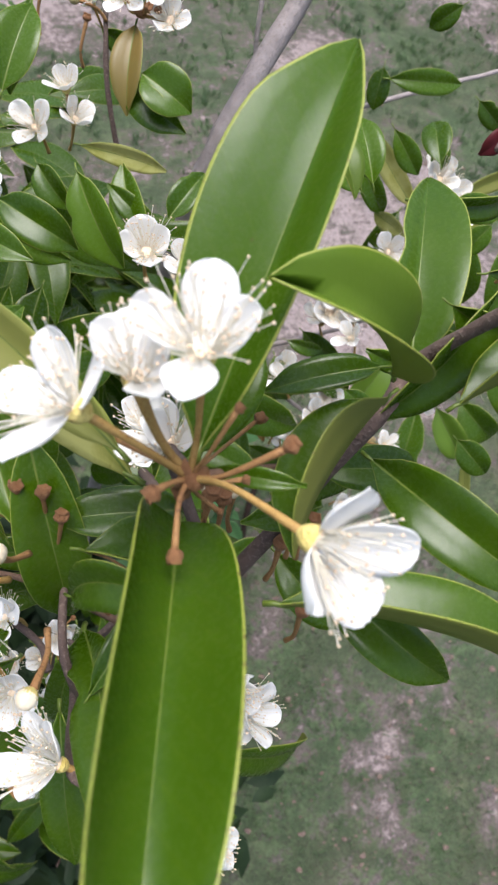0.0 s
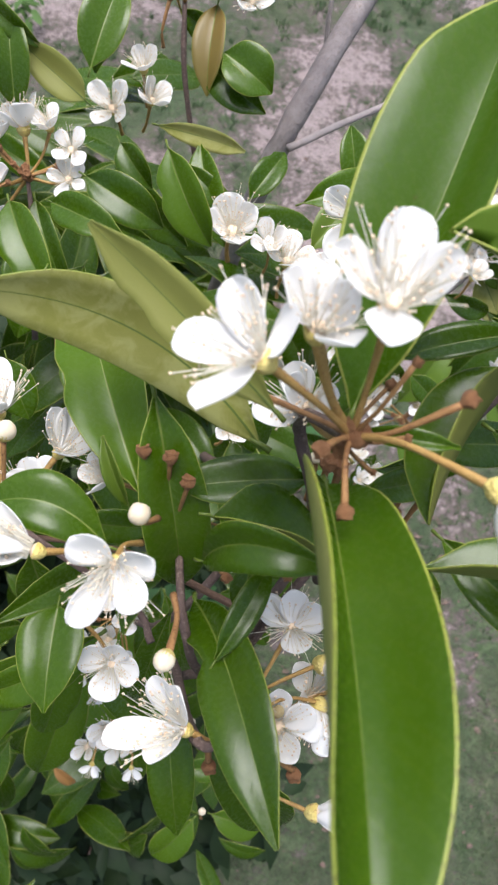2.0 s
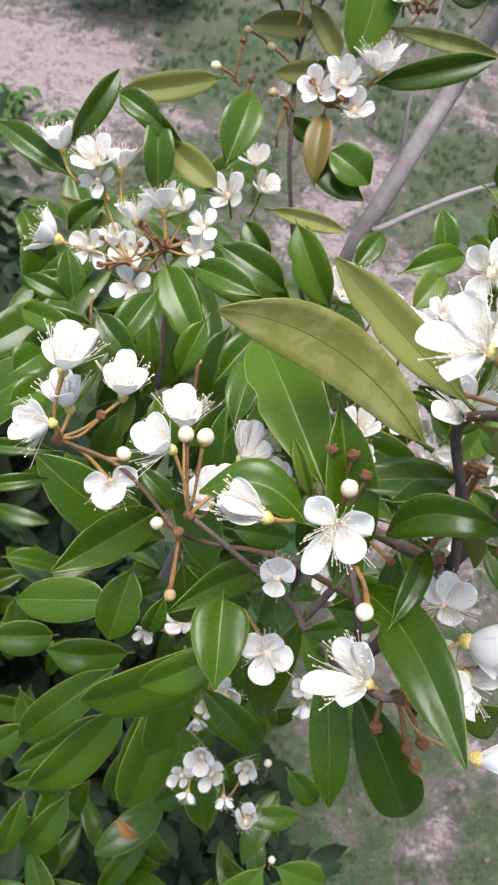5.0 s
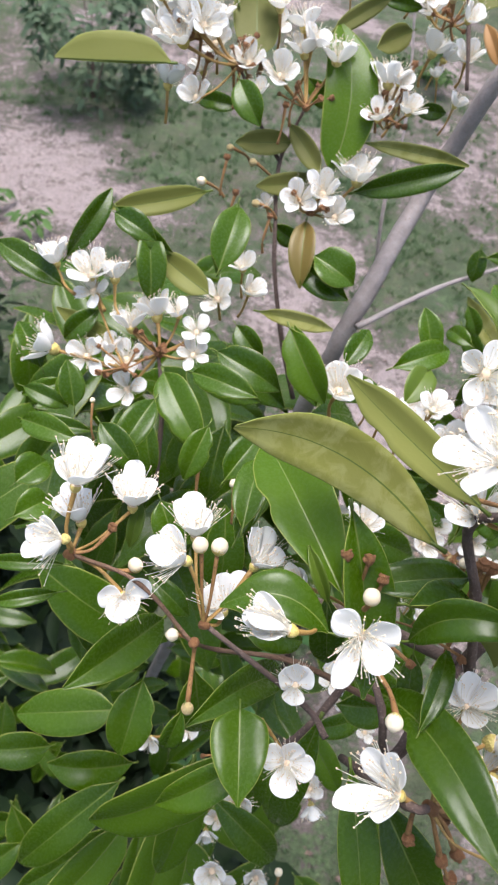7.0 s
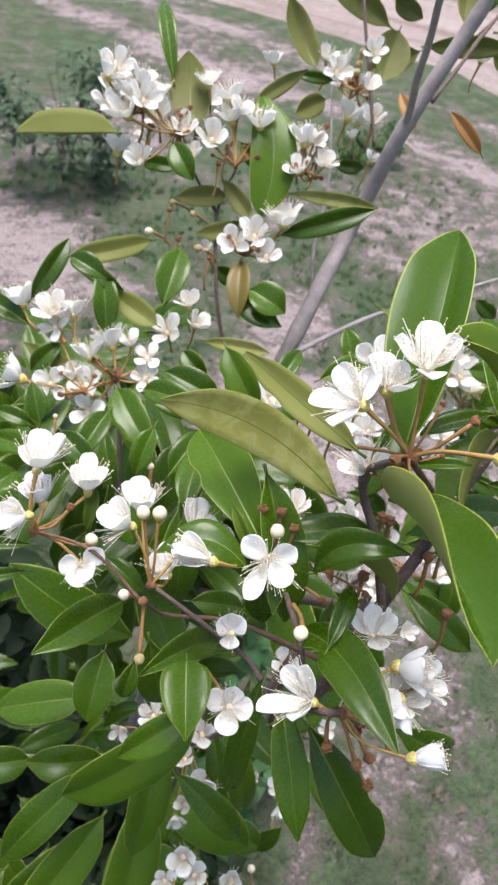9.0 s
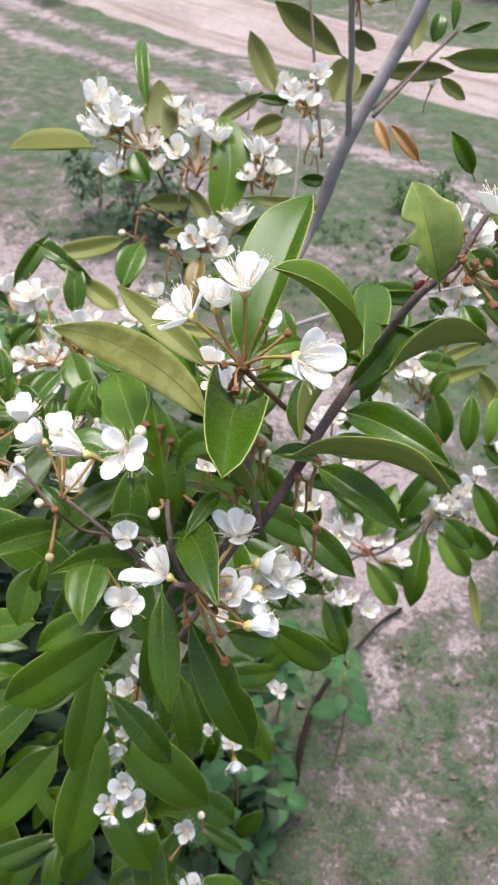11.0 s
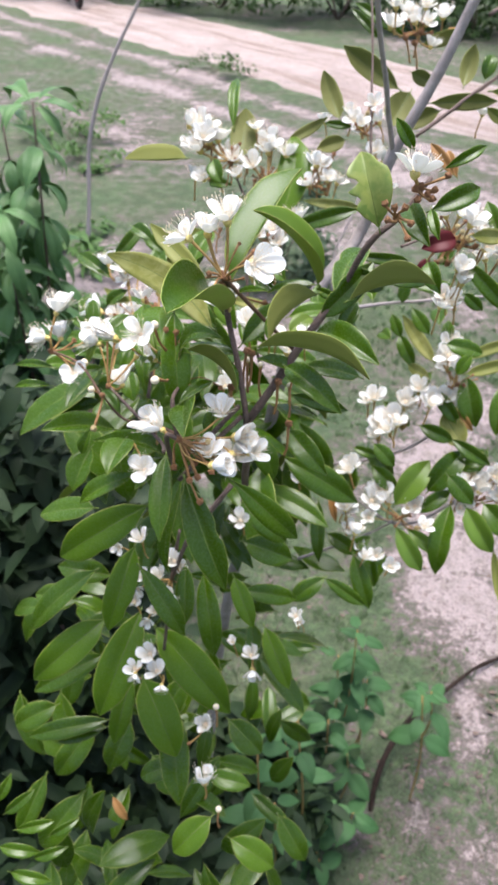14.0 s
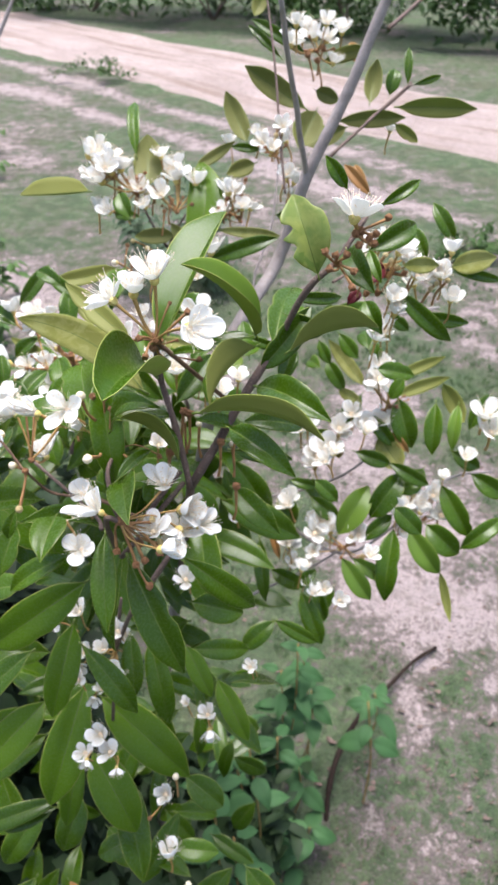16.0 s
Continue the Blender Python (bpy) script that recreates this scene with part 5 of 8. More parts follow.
leaf((-0.0431, 0.3373, 1.1965), (-0.0631, 0.3475, 1.1944), 0.0088, (-0.44, -0.75, 0.49), 0.13, 15, 'green', 0, 0.726254)
leaf((0.1170, 0.4326, 1.2371), (0.0828, 0.4275, 1.2248), 0.0165, (0.05, 0.87, -0.50), 0.11, -14, 'old', 0, 0.741001)
leaf((0.0601, 0.3852, 1.1813), (0.0786, 0.3813, 1.1819), 0.0091, (-0.21, -0.93, 0.31), 0.11, 15, 'green', 0, 0.759348)
leaf((-0.0038, 0.3737, 1.1974), (0.0106, 0.3709, 1.1844), 0.0107, (-0.06, -0.99, 0.14), 0.15, 15, 'green', 0, 0.718551)
leaf((-0.0248, 0.3031, 1.1560), (-0.0115, 0.3039, 1.1461), 0.0102, (0.21, -0.96, 0.21), 0.13, 15, 'old', 0, 0.629138)
leaf((0.1456, 0.4748, 1.1724), (0.1360, 0.4971, 1.1905), 0.0102, (-0.46, -0.67, 0.58), 0.08, 15, 'dead', 0, 0.716569)
leaf((0.0795, 0.3920, 1.2598), (0.0349, 0.3999, 1.2869), 0.0170, (0.01, 0.97, -0.26), 0.10, -14, 'old', 0, 0.753732)
leaf((0.0361, 0.3780, 1.2399), (0.0206, 0.3997, 1.2694), 0.0149, (0.07, 0.82, -0.56), 0.11, -14, 'old', 0, 0.647818)
leaf((0.0890, 0.4014, 1.2559), (0.0745, 0.3745, 1.2356), 0.0225, (-0.13, 0.64, -0.76), 0.07, -14, 'old', 0, 0.736295)
leaf((0.0813, 0.4384, 1.2897), (0.0398, 0.4547, 1.3114), 0.0093, (-0.20, -0.93, 0.31), 0.13, 15, 'green', 0, 0.677067)
leaf((0.0621, 0.4485, 1.2862), (0.0377, 0.4630, 1.3059), 0.0071, (-0.21, -0.89, 0.40), 0.09, 15, 'green', 0, 0.63559)
leaf((0.0966, 0.4350, 1.2852), (0.1268, 0.4294, 1.2950), 0.0115, (0.19, 0.98, -0.03), 0.11, -14, 'old', 0, 0.663169)
leaf((0.1297, 0.4049, 1.2613), (0.1354, 0.4238, 1.2874), 0.0136, (0.00, 0.81, -0.59), 0.13, -14, 'old', 0, 0.724273)
leaf((0.1061, 0.3968, 1.2498), (0.1545, 0.3875, 1.2547), 0.0128, (0.20, 0.97, -0.12), 0.08, -14, 'old', 0, 0.772412)
leaf((0.1512, 0.4027, 1.2586), (0.2108, 0.4015, 1.2579), 0.0152, (0.02, 0.99, -0.11), 0.10, -14, 'green', 0, 0.767612)
leaf((0.1490, 0.3952, 1.2482), (0.1662, 0.3870, 1.2372), 0.0091, (0.32, 0.93, -0.20), 0.09, -14, 'green', 0, 0.678262)
leaf((0.1468, 0.4192, 1.2642), (0.1512, 0.4309, 1.2805), 0.0116, (-0.01, -0.81, 0.59), 0.15, 15, 'green', 0, 0.628972)
leaf((0.1608, 0.4242, 1.2713), (0.1616, 0.4406, 1.2939), 0.0069, (-0.12, -0.80, 0.59), 0.09, 15, 'green', 0, 0.680774)
leaf((0.1664, 0.4236, 1.2707), (0.1870, 0.4276, 1.2764), 0.0054, (0.13, -0.97, 0.19), 0.10, 15, 'green', 0, 0.720295)
leaf((0.1228, 0.3236, 1.2174), (0.1048, 0.3361, 1.2344), 0.0084, (-0.19, -0.88, 0.44), 0.07, 15, 'dead', 0, 0.652948)
leaf((0.0508, 0.4682, 1.3302), (0.0420, 0.4554, 1.3125), 0.0116, (-0.10, 0.83, -0.55), 0.15, -14, 'old', 0, 0.740812)
leaf((0.0416, 0.3680, 1.2263), (0.0207, 0.3530, 1.2223), 0.0125, (-0.45, 0.75, -0.48), 0.07, -14, 'old', 0, 0.778972)
leaf((0.0458, 0.3742, 1.2348), (0.0247, 0.3756, 1.2364), 0.0067, (-0.04, -0.94, 0.33), 0.08, 15, 'green', 0, 0.644527)
leaf((0.1206, 0.4343, 1.2846), (0.1162, 0.4433, 1.2969), 0.0099, (-0.19, -0.82, 0.54), 0.10, 15, 'dead', 0, 0.711899)
leaf((0.0900, 0.4217, 1.2668), (0.1075, 0.4164, 1.2598), 0.0116, (0.23, 0.96, -0.14), 0.15, -14, 'old', 0, 0.661067)

# leaves round the stalks of the side spray
leaf((-0.0799, 0.1965, 1.1571), (-0.0662, 0.1671, 1.1461), 0.0149, (-0.20, -0.60, 0.70), 0.09, 14, 'green', 0, 0.70)
leaf((-0.0679, 0.2025, 1.1517), (-0.0444, 0.1859, 1.1555), 0.0122, (-0.10, -0.55, 0.80), 0.09, 14, 'green', 0, 0.70)
leaf((-0.0574, 0.2147, 1.1520), (-0.0317, 0.2005, 1.1445), 0.0152, (-0.10, -0.55, 0.80), 0.09, 14, 'green', 0, 0.70)
leaf((-0.0303, 0.2108, 1.1689), (-0.0165, 0.1879, 1.1501), 0.0152, (-0.50, -0.50, 0.70), 0.09, 14, 'lit', 0, 0.70)
leaf((-0.1346, 0.2058, 1.1386), (-0.1171, 0.1980, 1.1353), 0.0081, (-0.10, -0.55, 0.80), 0.09, 14, 'green', 0, 0.70)
leaf((-0.1352, 0.1965, 1.1295), (-0.1125, 0.1814, 1.1345), 0.0108, (-0.10, -0.55, 0.80), 0.09, 14, 'green', 0, 0.70)
leaf((-0.1140, 0.1910, 1.1434), (-0.1168, 0.2041, 1.1554), 0.0101, (0.20, -0.70, 0.60), 0.09, 14, 'green', 0, 0.70)
leaf((-0.0562, 0.2468, 1.1691), (-0.0465, 0.2732, 1.1829), 0.0159, (-0.10, -0.70, 0.60), 0.09, 14, 'green', 0, 0.70)
leaf((-0.0096, 0.2709, 1.1614), (0.0085, 0.2595, 1.1548), 0.0182, (-0.10, -0.55, 0.80), 0.09, 14, 'green', 0, 0.70)
leaf((-0.0598, 0.1459, 1.1555), (-0.0448, 0.1631, 1.1617), 0.0110, (-0.30, -0.60, 0.70), 0.09, 14, 'green', 0, 0.70)
leaf((-0.0564, 0.1219, 1.1614), (-0.0475, 0.1500, 1.1624), 0.0116, (-0.30, -0.60, 0.70), 0.09, 14, 'green', 0, 0.70)
leaf((-0.0990, 0.2509, 1.1908), (-0.0832, 0.2415, 1.1856), 0.0105, (-0.10, -0.55, 0.80), 0.09, 14, 'green', 0, 0.70)
leaf((-0.1346, 0.1657, 1.1281), (-0.1243, 0.1769, 1.1273), 0.0136, (-0.10, -0.55, 0.80), 0.09, 14, 'green', 0, 0.70)
leaf((-0.1322, 0.1444, 1.1364), (-0.1208, 0.1537, 1.1340), 0.0118, (-0.10, -0.55, 0.80), 0.09, 14, 'green', 0, 0.70)
leaf((0.0508, 0.2378, 1.1724), (0.0634, 0.2115, 1.1642), 0.0123, (0.40, -0.30, 0.80), 0.09, 14, 'olive', 0, 0.70)
leaf((0.0369, 0.2161, 1.1481), (0.0333, 0.2334, 1.1639), 0.0109, (-0.10, -0.55, 0.80), 0.09, 14, 'green', 0, 0.70)
leaf((0.0170, 0.2092, 1.1507), (0.0447, 0.2192, 1.1530), 0.0128, (-0.10, -0.55, 0.80), 0.09, 14, 'green', 0, 0.70)
leaf((0.0711, 0.2211, 1.1613), (0.0673, 0.2449, 1.1692), 0.0122, (-0.10, -0.55, 0.80), 0.09, 14, 'green', 0, 0.70)
leaf((0.0185, 0.1910, 1.1475), (0.0319, 0.2073, 1.1525), 0.0125, (-0.10, -0.55, 0.80), 0.09, 14, 'olive', 0, 0.70)
leaf((-0.0003, 0.2190, 1.1418), (0.0130, 0.2364, 1.1477), 0.0106, (-0.10, -0.55, 0.80), 0.09, 14, 'green', 0, 0.70)
leaf((-0.0836, 0.1824, 1.1567), (-0.0966, 0.1630, 1.1489), 0.0118, (-0.10, -0.55, 0.80), 0.09, 14, 'green', 0, 0.70)
leaf((-0.1029, 0.1715, 1.1555), (-0.0893, 0.1574, 1.1453), 0.0107, (-0.10, -0.55, 0.80), 0.09, 14, 'green', 0, 0.70)
leaf((-0.0657, 0.1598, 1.1674), (-0.0740, 0.1474, 1.1535), 0.0099, (-0.10, -0.55, 0.80), 0.09, 14, 'green', 0, 0.70)

# leaves of the upright dark twig
leaf((0.0647, 0.0957, 1.2553), (0.0538, 0.1106, 1.2843), 0.0200, (-0.05, -0.90, 0.44), 0.10, 18, 'chewed', 0, 0.756764)
leaf((0.0781, 0.1238, 1.2826), (0.0684, 0.1266, 1.2955), 0.0063, (0.00, -0.98, 0.21), 0.11, 18, 'green', 0, 0.730836)
leaf((0.0938, 0.1253, 1.2747), (0.1117, 0.1333, 1.2836), 0.0056, (0.20, -0.89, 0.41), 0.15, 18, 'green', 0, 0.756103)
leaf((0.0897, 0.1178, 1.2571), (0.1123, 0.1315, 1.2646), 0.0106, (0.34, -0.81, 0.48), 0.13, 18, 'green', 0, 0.737679)
leaf((0.0782, 0.1074, 1.2610), (0.0865, 0.0832, 1.2531), 0.0117, (-0.58, -0.43, 0.70), 0.11, 18, 'green', 0, 0.696537)
leaf((0.0888, 0.1128, 1.2588), (0.0929, 0.0998, 1.2496), 0.0056, (-0.42, -0.61, 0.67), 0.09, 18, 'green', 0, 0.678543)
leaf((0.0937, 0.1366, 1.2234), (0.1007, 0.1227, 1.2127), 0.0102, (-0.41, -0.68, 0.61), 0.17, 18, 'green', 0, 0.778333)
leaf((0.0732, 0.1384, 1.2112), (0.0975, 0.1501, 1.2077), 0.0076, (0.45, -0.83, 0.34), 0.13, 18, 'green', 0, 0.673494)
leaf((0.0557, 0.1546, 1.2178), (0.0863, 0.1655, 1.2124), 0.0068, (0.36, -0.89, 0.27), 0.17, 18, 'green', 0, 0.772314)
leaf((0.0539, 0.1165, 1.2257), (0.0713, 0.1164, 1.2156), 0.0094, (0.12, -0.97, 0.22), 0.13, 18, 'green', 0, 0.64393)
leaf((0.1219, 0.2006, 1.2013), (0.1574, 0.1910, 1.1716), 0.0106, (-0.09, -0.97, 0.21), 0.13, 16, 'green', 0, 0.658419)
leaf((0.1623, 0.2360, 1.2165), (0.1496, 0.2499, 1.2354), 0.0097, (-0.24, -0.85, 0.46), 0.14, 16, 'green', 0, 0.729419)
leaf((0.1549, 0.2081, 1.2121), (0.1806, 0.2110, 1.2165), 0.0134, (-0.04, 0.93, -0.36), 0.09, -12, 'olive', 0, 0.743105)
leaf((0.1225, 0.1898, 1.2203), (0.1420, 0.1896, 1.2204), 0.0094, (0.01, 0.95, -0.30), 0.11, -12, 'olive', 0, 0.741164)
leaf((0.1577, 0.2170, 1.2073), (0.1881, 0.2124, 1.2015), 0.0066, (-0.10, -0.96, 0.26), 0.15, 16, 'green', 0, 0.675084)
leaf((0.1426, 0.2205, 1.2119), (0.1342, 0.2317, 1.2271), 0.0089, (-0.21, -0.84, 0.50), 0.13, 16, 'green', 0, 0.770182)
leaf((0.1422, 0.2185, 1.1751), (0.1740, 0.2157, 1.1718), 0.0093, (-0.05, -0.94, 0.34), 0.13, 16, 'green', 0, 0.75392)

# leaves of the far side sprays
leaf((0.1291, 0.2983, 1.0758), (0.1010, 0.3196, 1.1045), 0.0118, (0.07, 0.84, -0.54), 0.13, -12, 'olive', 0, 0.702252)
leaf((0.1380, 0.3088, 1.0903), (0.1380, 0.3182, 1.1033), 0.0100, (-0.09, -0.81, 0.59), 0.16, 16, 'green', 0, 0.703696)
leaf((0.1514, 0.3008, 1.0795), (0.1929, 0.3110, 1.0941), 0.0095, (-0.03, 0.85, -0.52), 0.14, -12, 'green', 0, 0.661998)
leaf((0.1558, 0.2934, 1.0694), (0.1965, 0.3015, 1.0811), 0.0103, (-0.02, 0.85, -0.52), 0.14, -12, 'green', 0, 0.674621)
leaf((0.1558, 0.2921, 1.0676), (0.1665, 0.2686, 1.0355), 0.0197, (-0.29, -0.82, 0.50), 0.14, 16, 'green', 0, 0.734078)
leaf((0.1858, 0.2892, 1.0641), (0.1826, 0.2654, 1.0312), 0.0142, (-0.33, -0.75, 0.57), 0.12, 16, 'green', 0, 0.680269)
leaf((0.1916, 0.2984, 1.0768), (0.2081, 0.2804, 1.0523), 0.0142, (0.31, 0.85, -0.42), 0.16, -12, 'green', 0, 0.690108)
leaf((0.2036, 0.2883, 1.0631), (0.1982, 0.2668, 1.0335), 0.0103, (-0.35, -0.73, 0.59), 0.14, 16, 'bright', 0, 0.774118)
leaf((0.1335, 0.2844, 1.0566), (0.1536, 0.2693, 1.0361), 0.0118, (-0.19, -0.87, 0.45), 0.15, 16, 'green', 0, 0.629092)
leaf((0.1402, 0.2746, 1.0433), (0.1580, 0.2587, 1.0217), 0.0200, (0.20, 0.86, -0.47), 0.08, -12, 'olive', 0, 0.663378)
leaf((0.1514, 0.2764, 1.0459), (0.1643, 0.2666, 1.0326), 0.0071, (-0.20, -0.87, 0.45), 0.15, 16, 'dead', 0, 0.754157)
leaf((0.1223, 0.2674, 1.0331), (0.1500, 0.2614, 1.0253), 0.0126, (-0.05, -0.87, 0.49), 0.15, 16, 'green', 0, 0.745381)
leaf((0.1491, 0.2620, 1.0260), (0.1803, 0.2512, 1.0117), 0.0118, (-0.09, -0.88, 0.47), 0.11, 16, 'green', 0, 0.686625)
leaf((0.1000, 0.3096, 1.0908), (0.1134, 0.2958, 1.0721), 0.0118, (-0.21, -0.85, 0.48), 0.11, 16, 'green', 0, 0.623378)
leaf((0.1090, 0.2964, 1.0728), (0.1268, 0.2897, 1.0638), 0.0095, (0.12, 0.89, -0.43), 0.10, -12, 'olive', 0, 0.742932)
leaf((0.1089, 0.2728, 1.0403), (0.1089, 0.2644, 1.0287), 0.0089, (-0.22, -0.79, 0.57), 0.17, 16, 'rust', 0, 0.719872)
leaf((0.1088, 0.2335, 0.9756), (0.1336, 0.2562, 1.0071), 0.0215, (-0.08, -0.78, 0.62), 0.09, 16, 'bright', 0, 0.6879)
leaf((0.1345, 0.2413, 0.9867), (0.1603, 0.2623, 1.0160), 0.0207, (-0.09, -0.77, 0.63), 0.14, 16, 'green', 0, 0.636872)
leaf((0.1119, 0.2226, 0.9606), (0.1349, 0.2026, 0.9334), 0.0160, (-0.09, -0.84, 0.54), 0.09, 16, 'bright', 0, 0.703602)
leaf((0.1209, 0.2220, 0.9600), (0.1525, 0.2109, 0.9451), 0.0120, (-0.02, -0.82, 0.57), 0.12, 16, 'bright', 0, 0.758694)
leaf((0.1535, 0.2356, 0.9791), (0.1457, 0.2017, 0.9323), 0.0183, (-0.30, -0.75, 0.59), 0.15, 16, 'green', 0, 0.672246)
leaf((0.1661, 0.2350, 0.9784), (0.1896, 0.2143, 0.9504), 0.0183, (-0.17, -0.86, 0.49), 0.09, 16, 'bright', 0, 0.639395)
leaf((0.1797, 0.2375, 0.9821), (0.2054, 0.2235, 0.9633), 0.0199, (-0.12, -0.87, 0.48), 0.17, 16, 'green', 0, 0.625591)
leaf((0.1919, 0.2560, 1.0078), (0.2153, 0.2311, 0.9739), 0.0175, (-0.25, -0.85, 0.45), 0.13, 16, 'green', 0, 0.746604)
leaf((0.2067, 0.2261, 0.9669), (0.2406, 0.2402, 0.9868), 0.0144, (-0.12, -0.70, 0.70), 0.18, 16, 'green', 0, 0.634206)
leaf((0.1909, 0.2149, 0.9512), (0.1985, 0.1920, 0.9198), 0.0072, (0.30, 0.80, -0.51), 0.09, -12, 'bright', 0, 0.674968)
leaf((0.1277, 0.2307, 0.9720), (0.1521, 0.2425, 0.9886), 0.0128, (-0.08, -0.75, 0.65), 0.08, 16, 'green', 0, 0.694355)
leaf((0.0465, 0.2319, 0.9724), (0.0509, 0.2024, 0.9319), 0.0120, (-0.10, -0.81, 0.58), 0.10, 16, 'green', 0, 0.7389)
leaf((0.0713, 0.2596, 1.0109), (0.0917, 0.2562, 1.0066), 0.0088, (-0.02, -0.84, 0.55), 0.13, 16, 'green', 0, 0.650875)
leaf((0.0646, 0.2543, 1.0035), (0.0736, 0.2383, 0.9817), 0.0160, (-0.11, -0.82, 0.56), 0.14, 16, 'green', 0, 0.675314)
leaf((0.0916, 0.2090, 0.9416), (0.0983, 0.1930, 0.9197), 0.0120, (-0.13, -0.82, 0.56), 0.16, 16, 'green', 0, 0.698565)
leaf((0.0555, 0.2385, 0.9816), (0.0623, 0.2225, 0.9597), 0.0064, (-0.10, -0.82, 0.57), 0.13, 16, 'dead', 0, 0.750435)
leaf((0.2158, 0.2611, 1.0152), (0.2451, 0.2503, 1.0007), 0.0160, (-0.12, -0.89, 0.43), 0.14, 16, 'green', 0, 0.778042)
leaf((0.0871, 0.2515, 1.0000), (0.1097, 0.2407, 0.9855), 0.0144, (-0.06, -0.84, 0.53), 0.15, 16, 'green', 0, 0.775108)
leaf((0.0735, 0.2091, 0.9415), (0.0916, 0.2170, 0.9525), 0.0104, (-0.07, -0.76, 0.65), 0.16, 16, 'green', 0, 0.658904)
leaf((0.1548, 0.2536, 1.0039), (0.1774, 0.2588, 1.0113), 0.0144, (-0.03, -0.78, 0.62), 0.12, 16, 'green', 0, 0.699303)
leaf((0.1038, 0.3229, 1.1297), (0.1417, 0.3268, 1.1268), 0.0116, (0.13, -0.81, 0.57), 0.06, 12, 'green', 0, 0.72895)
leaf((0.1269, 0.2865, 1.1148), (0.1284, 0.3123, 1.1170), 0.0140, (-0.45, -0.05, 0.89), 0.08, 12, 'green', 0, 0.664535)
leaf((0.1012, 0.3277, 1.1317), (0.0992, 0.3191, 1.1156), 0.0105, (-0.30, -0.83, 0.47), 0.07, 12, 'green', 0, 0.633533)
leaf((0.0909, 0.2983, 1.1148), (0.0992, 0.2894, 1.1001), 0.0093, (-0.18, -0.88, 0.44), 0.08, 12, 'green', 0, 0.700856)
leaf((0.1063, 0.3019, 1.1192), (0.1204, 0.2902, 1.1042), 0.0116, (-0.20, -0.86, 0.48), 0.08, 12, 'green', 0, 0.75039)
leaf((0.1320, 0.2700, 1.1071), (0.1601, 0.2707, 1.1009), 0.0140, (0.16, -0.77, 0.62), 0.06, 12, 'green', 0, 0.641023)
leaf((0.1500, 0.2594, 1.1047), (0.1415, 0.2554, 1.0898), 0.0110, (-0.53, -0.69, 0.49), 0.08, 12, 'green', 0, 0.625502)
leaf((0.0908, 0.2775, 1.1040), (0.0833, 0.2953, 1.1005), 0.0105, (-0.69, -0.15, 0.71), 0.12, 12, 'green', 0, 0.663983)
leaf((0.1450, 0.3107, 1.1304), (0.1602, 0.3064, 1.1194), 0.0105, (-0.04, -0.95, 0.31), 0.07, 12, 'green', 0, 0.7596)
leaf((0.1374, 0.3505, 1.1497), (0.1258, 0.3518, 1.1370), 0.0107, (-0.48, -0.80, 0.36), 0.07, 12, 'green', 0, 0.752413)
leaf((0.1344, 0.1726, 1.0571), (0.1519, 0.1618, 1.0431), 0.0140, (-0.02, -0.80, 0.59), 0.07, 12, 'green', 0, 0.657057)
leaf((0.0829, 0.1971, 1.0610), (0.0989, 0.1894, 1.0483), 0.0116, (0.10, -0.78, 0.61), 0.09, 12, 'green', 0, 0.716951)

# flowers of the nearest cluster
bloom((-0.0028, 0.0805, 1.2581), ((-0.0009, 0.0908, 1.2666), (0.0055, 0.0810, 1.2675), (-0.0065, 0.0693, 1.2641), (-0.0135, 0.0838, 1.2654)), (-0.0034, 0.0731, 1.2354), 0.0072, 46)
bloom((-0.0119, 0.0803, 1.2520), ((-0.0190, 0.0845, 1.2595), (-0.0090, 0.0722, 1.2577), (-0.0060, 0.0827, 1.2586), (-0.0130, 0.0887, 1.2586)), (-0.0034, 0.0731, 1.2354), 0.0072, 46)
bloom((-0.0192, 0.0757, 1.2516), ((-0.0228, 0.0872, 1.2555), (-0.0318, 0.0814, 1.2483), (-0.0280, 0.0667, 1.2509), (-0.0143, 0.0769, 1.2598)), (-0.0034, 0.0731, 1.2354), 0.0074, 62)
bloom((0.0112, 0.0578, 1.2495), ((0.0172, 0.0630, 1.2571), (0.0265, 0.0561, 1.2508), (0.0183, 0.0468, 1.2441), (0.0080, 0.0476, 1.2493)), (-0.0034, 0.0731, 1.2354), 0.0088, 46)
bloom((-0.0046, 0.0914, 1.2105), ((-0.0164, 0.0870, 1.2147), (-0.0112, 0.0914, 1.2217), (0.0016, 0.0899, 1.2186), (-0.0077, 0.0991, 1.2179)), (-0.0034, 0.0731, 1.2354), 0.0072, 46)
flower((0.0109, 0.1396, 1.2144), (-0.16, -0.52, 0.84), 0.0215, None, 0.88, 4)
for turn, lift, wide in ((0.0, 0.0008, 0.0036), (1.3, -0.0010, 0.0030), (2.4, 0.0022, 0.0027), (3.9, -0.0024, 0.0032), (5.1, 0.0012, 0.0025)):
    at = Vector((-0.0034 + 0.0016 * math.cos(turn), 0.0731 + 0.0016 * math.sin(turn), 1.2350 + lift))
    way = Vector((math.cos(turn), math.sin(turn), 0.4))
    part("joint", SPENT, shrub, "knobbly brown joint", Matrix.Translation(at - way * 0.0012) @ frame_along(way).to_4x4() @ Matrix.Scale(wide, 4))
spent((-0.0061, 0.0608, 1.2359), (-0.03, -0.95, -0.30), 0.0034, (-0.0034, 0.0731, 1.2354), 0.00, 0)
spent((-0.0087, 0.0694, 1.2391), (-0.82, -0.52, -0.21), 0.0036, (-0.0034, 0.0731, 1.2354), 0.00, 0)
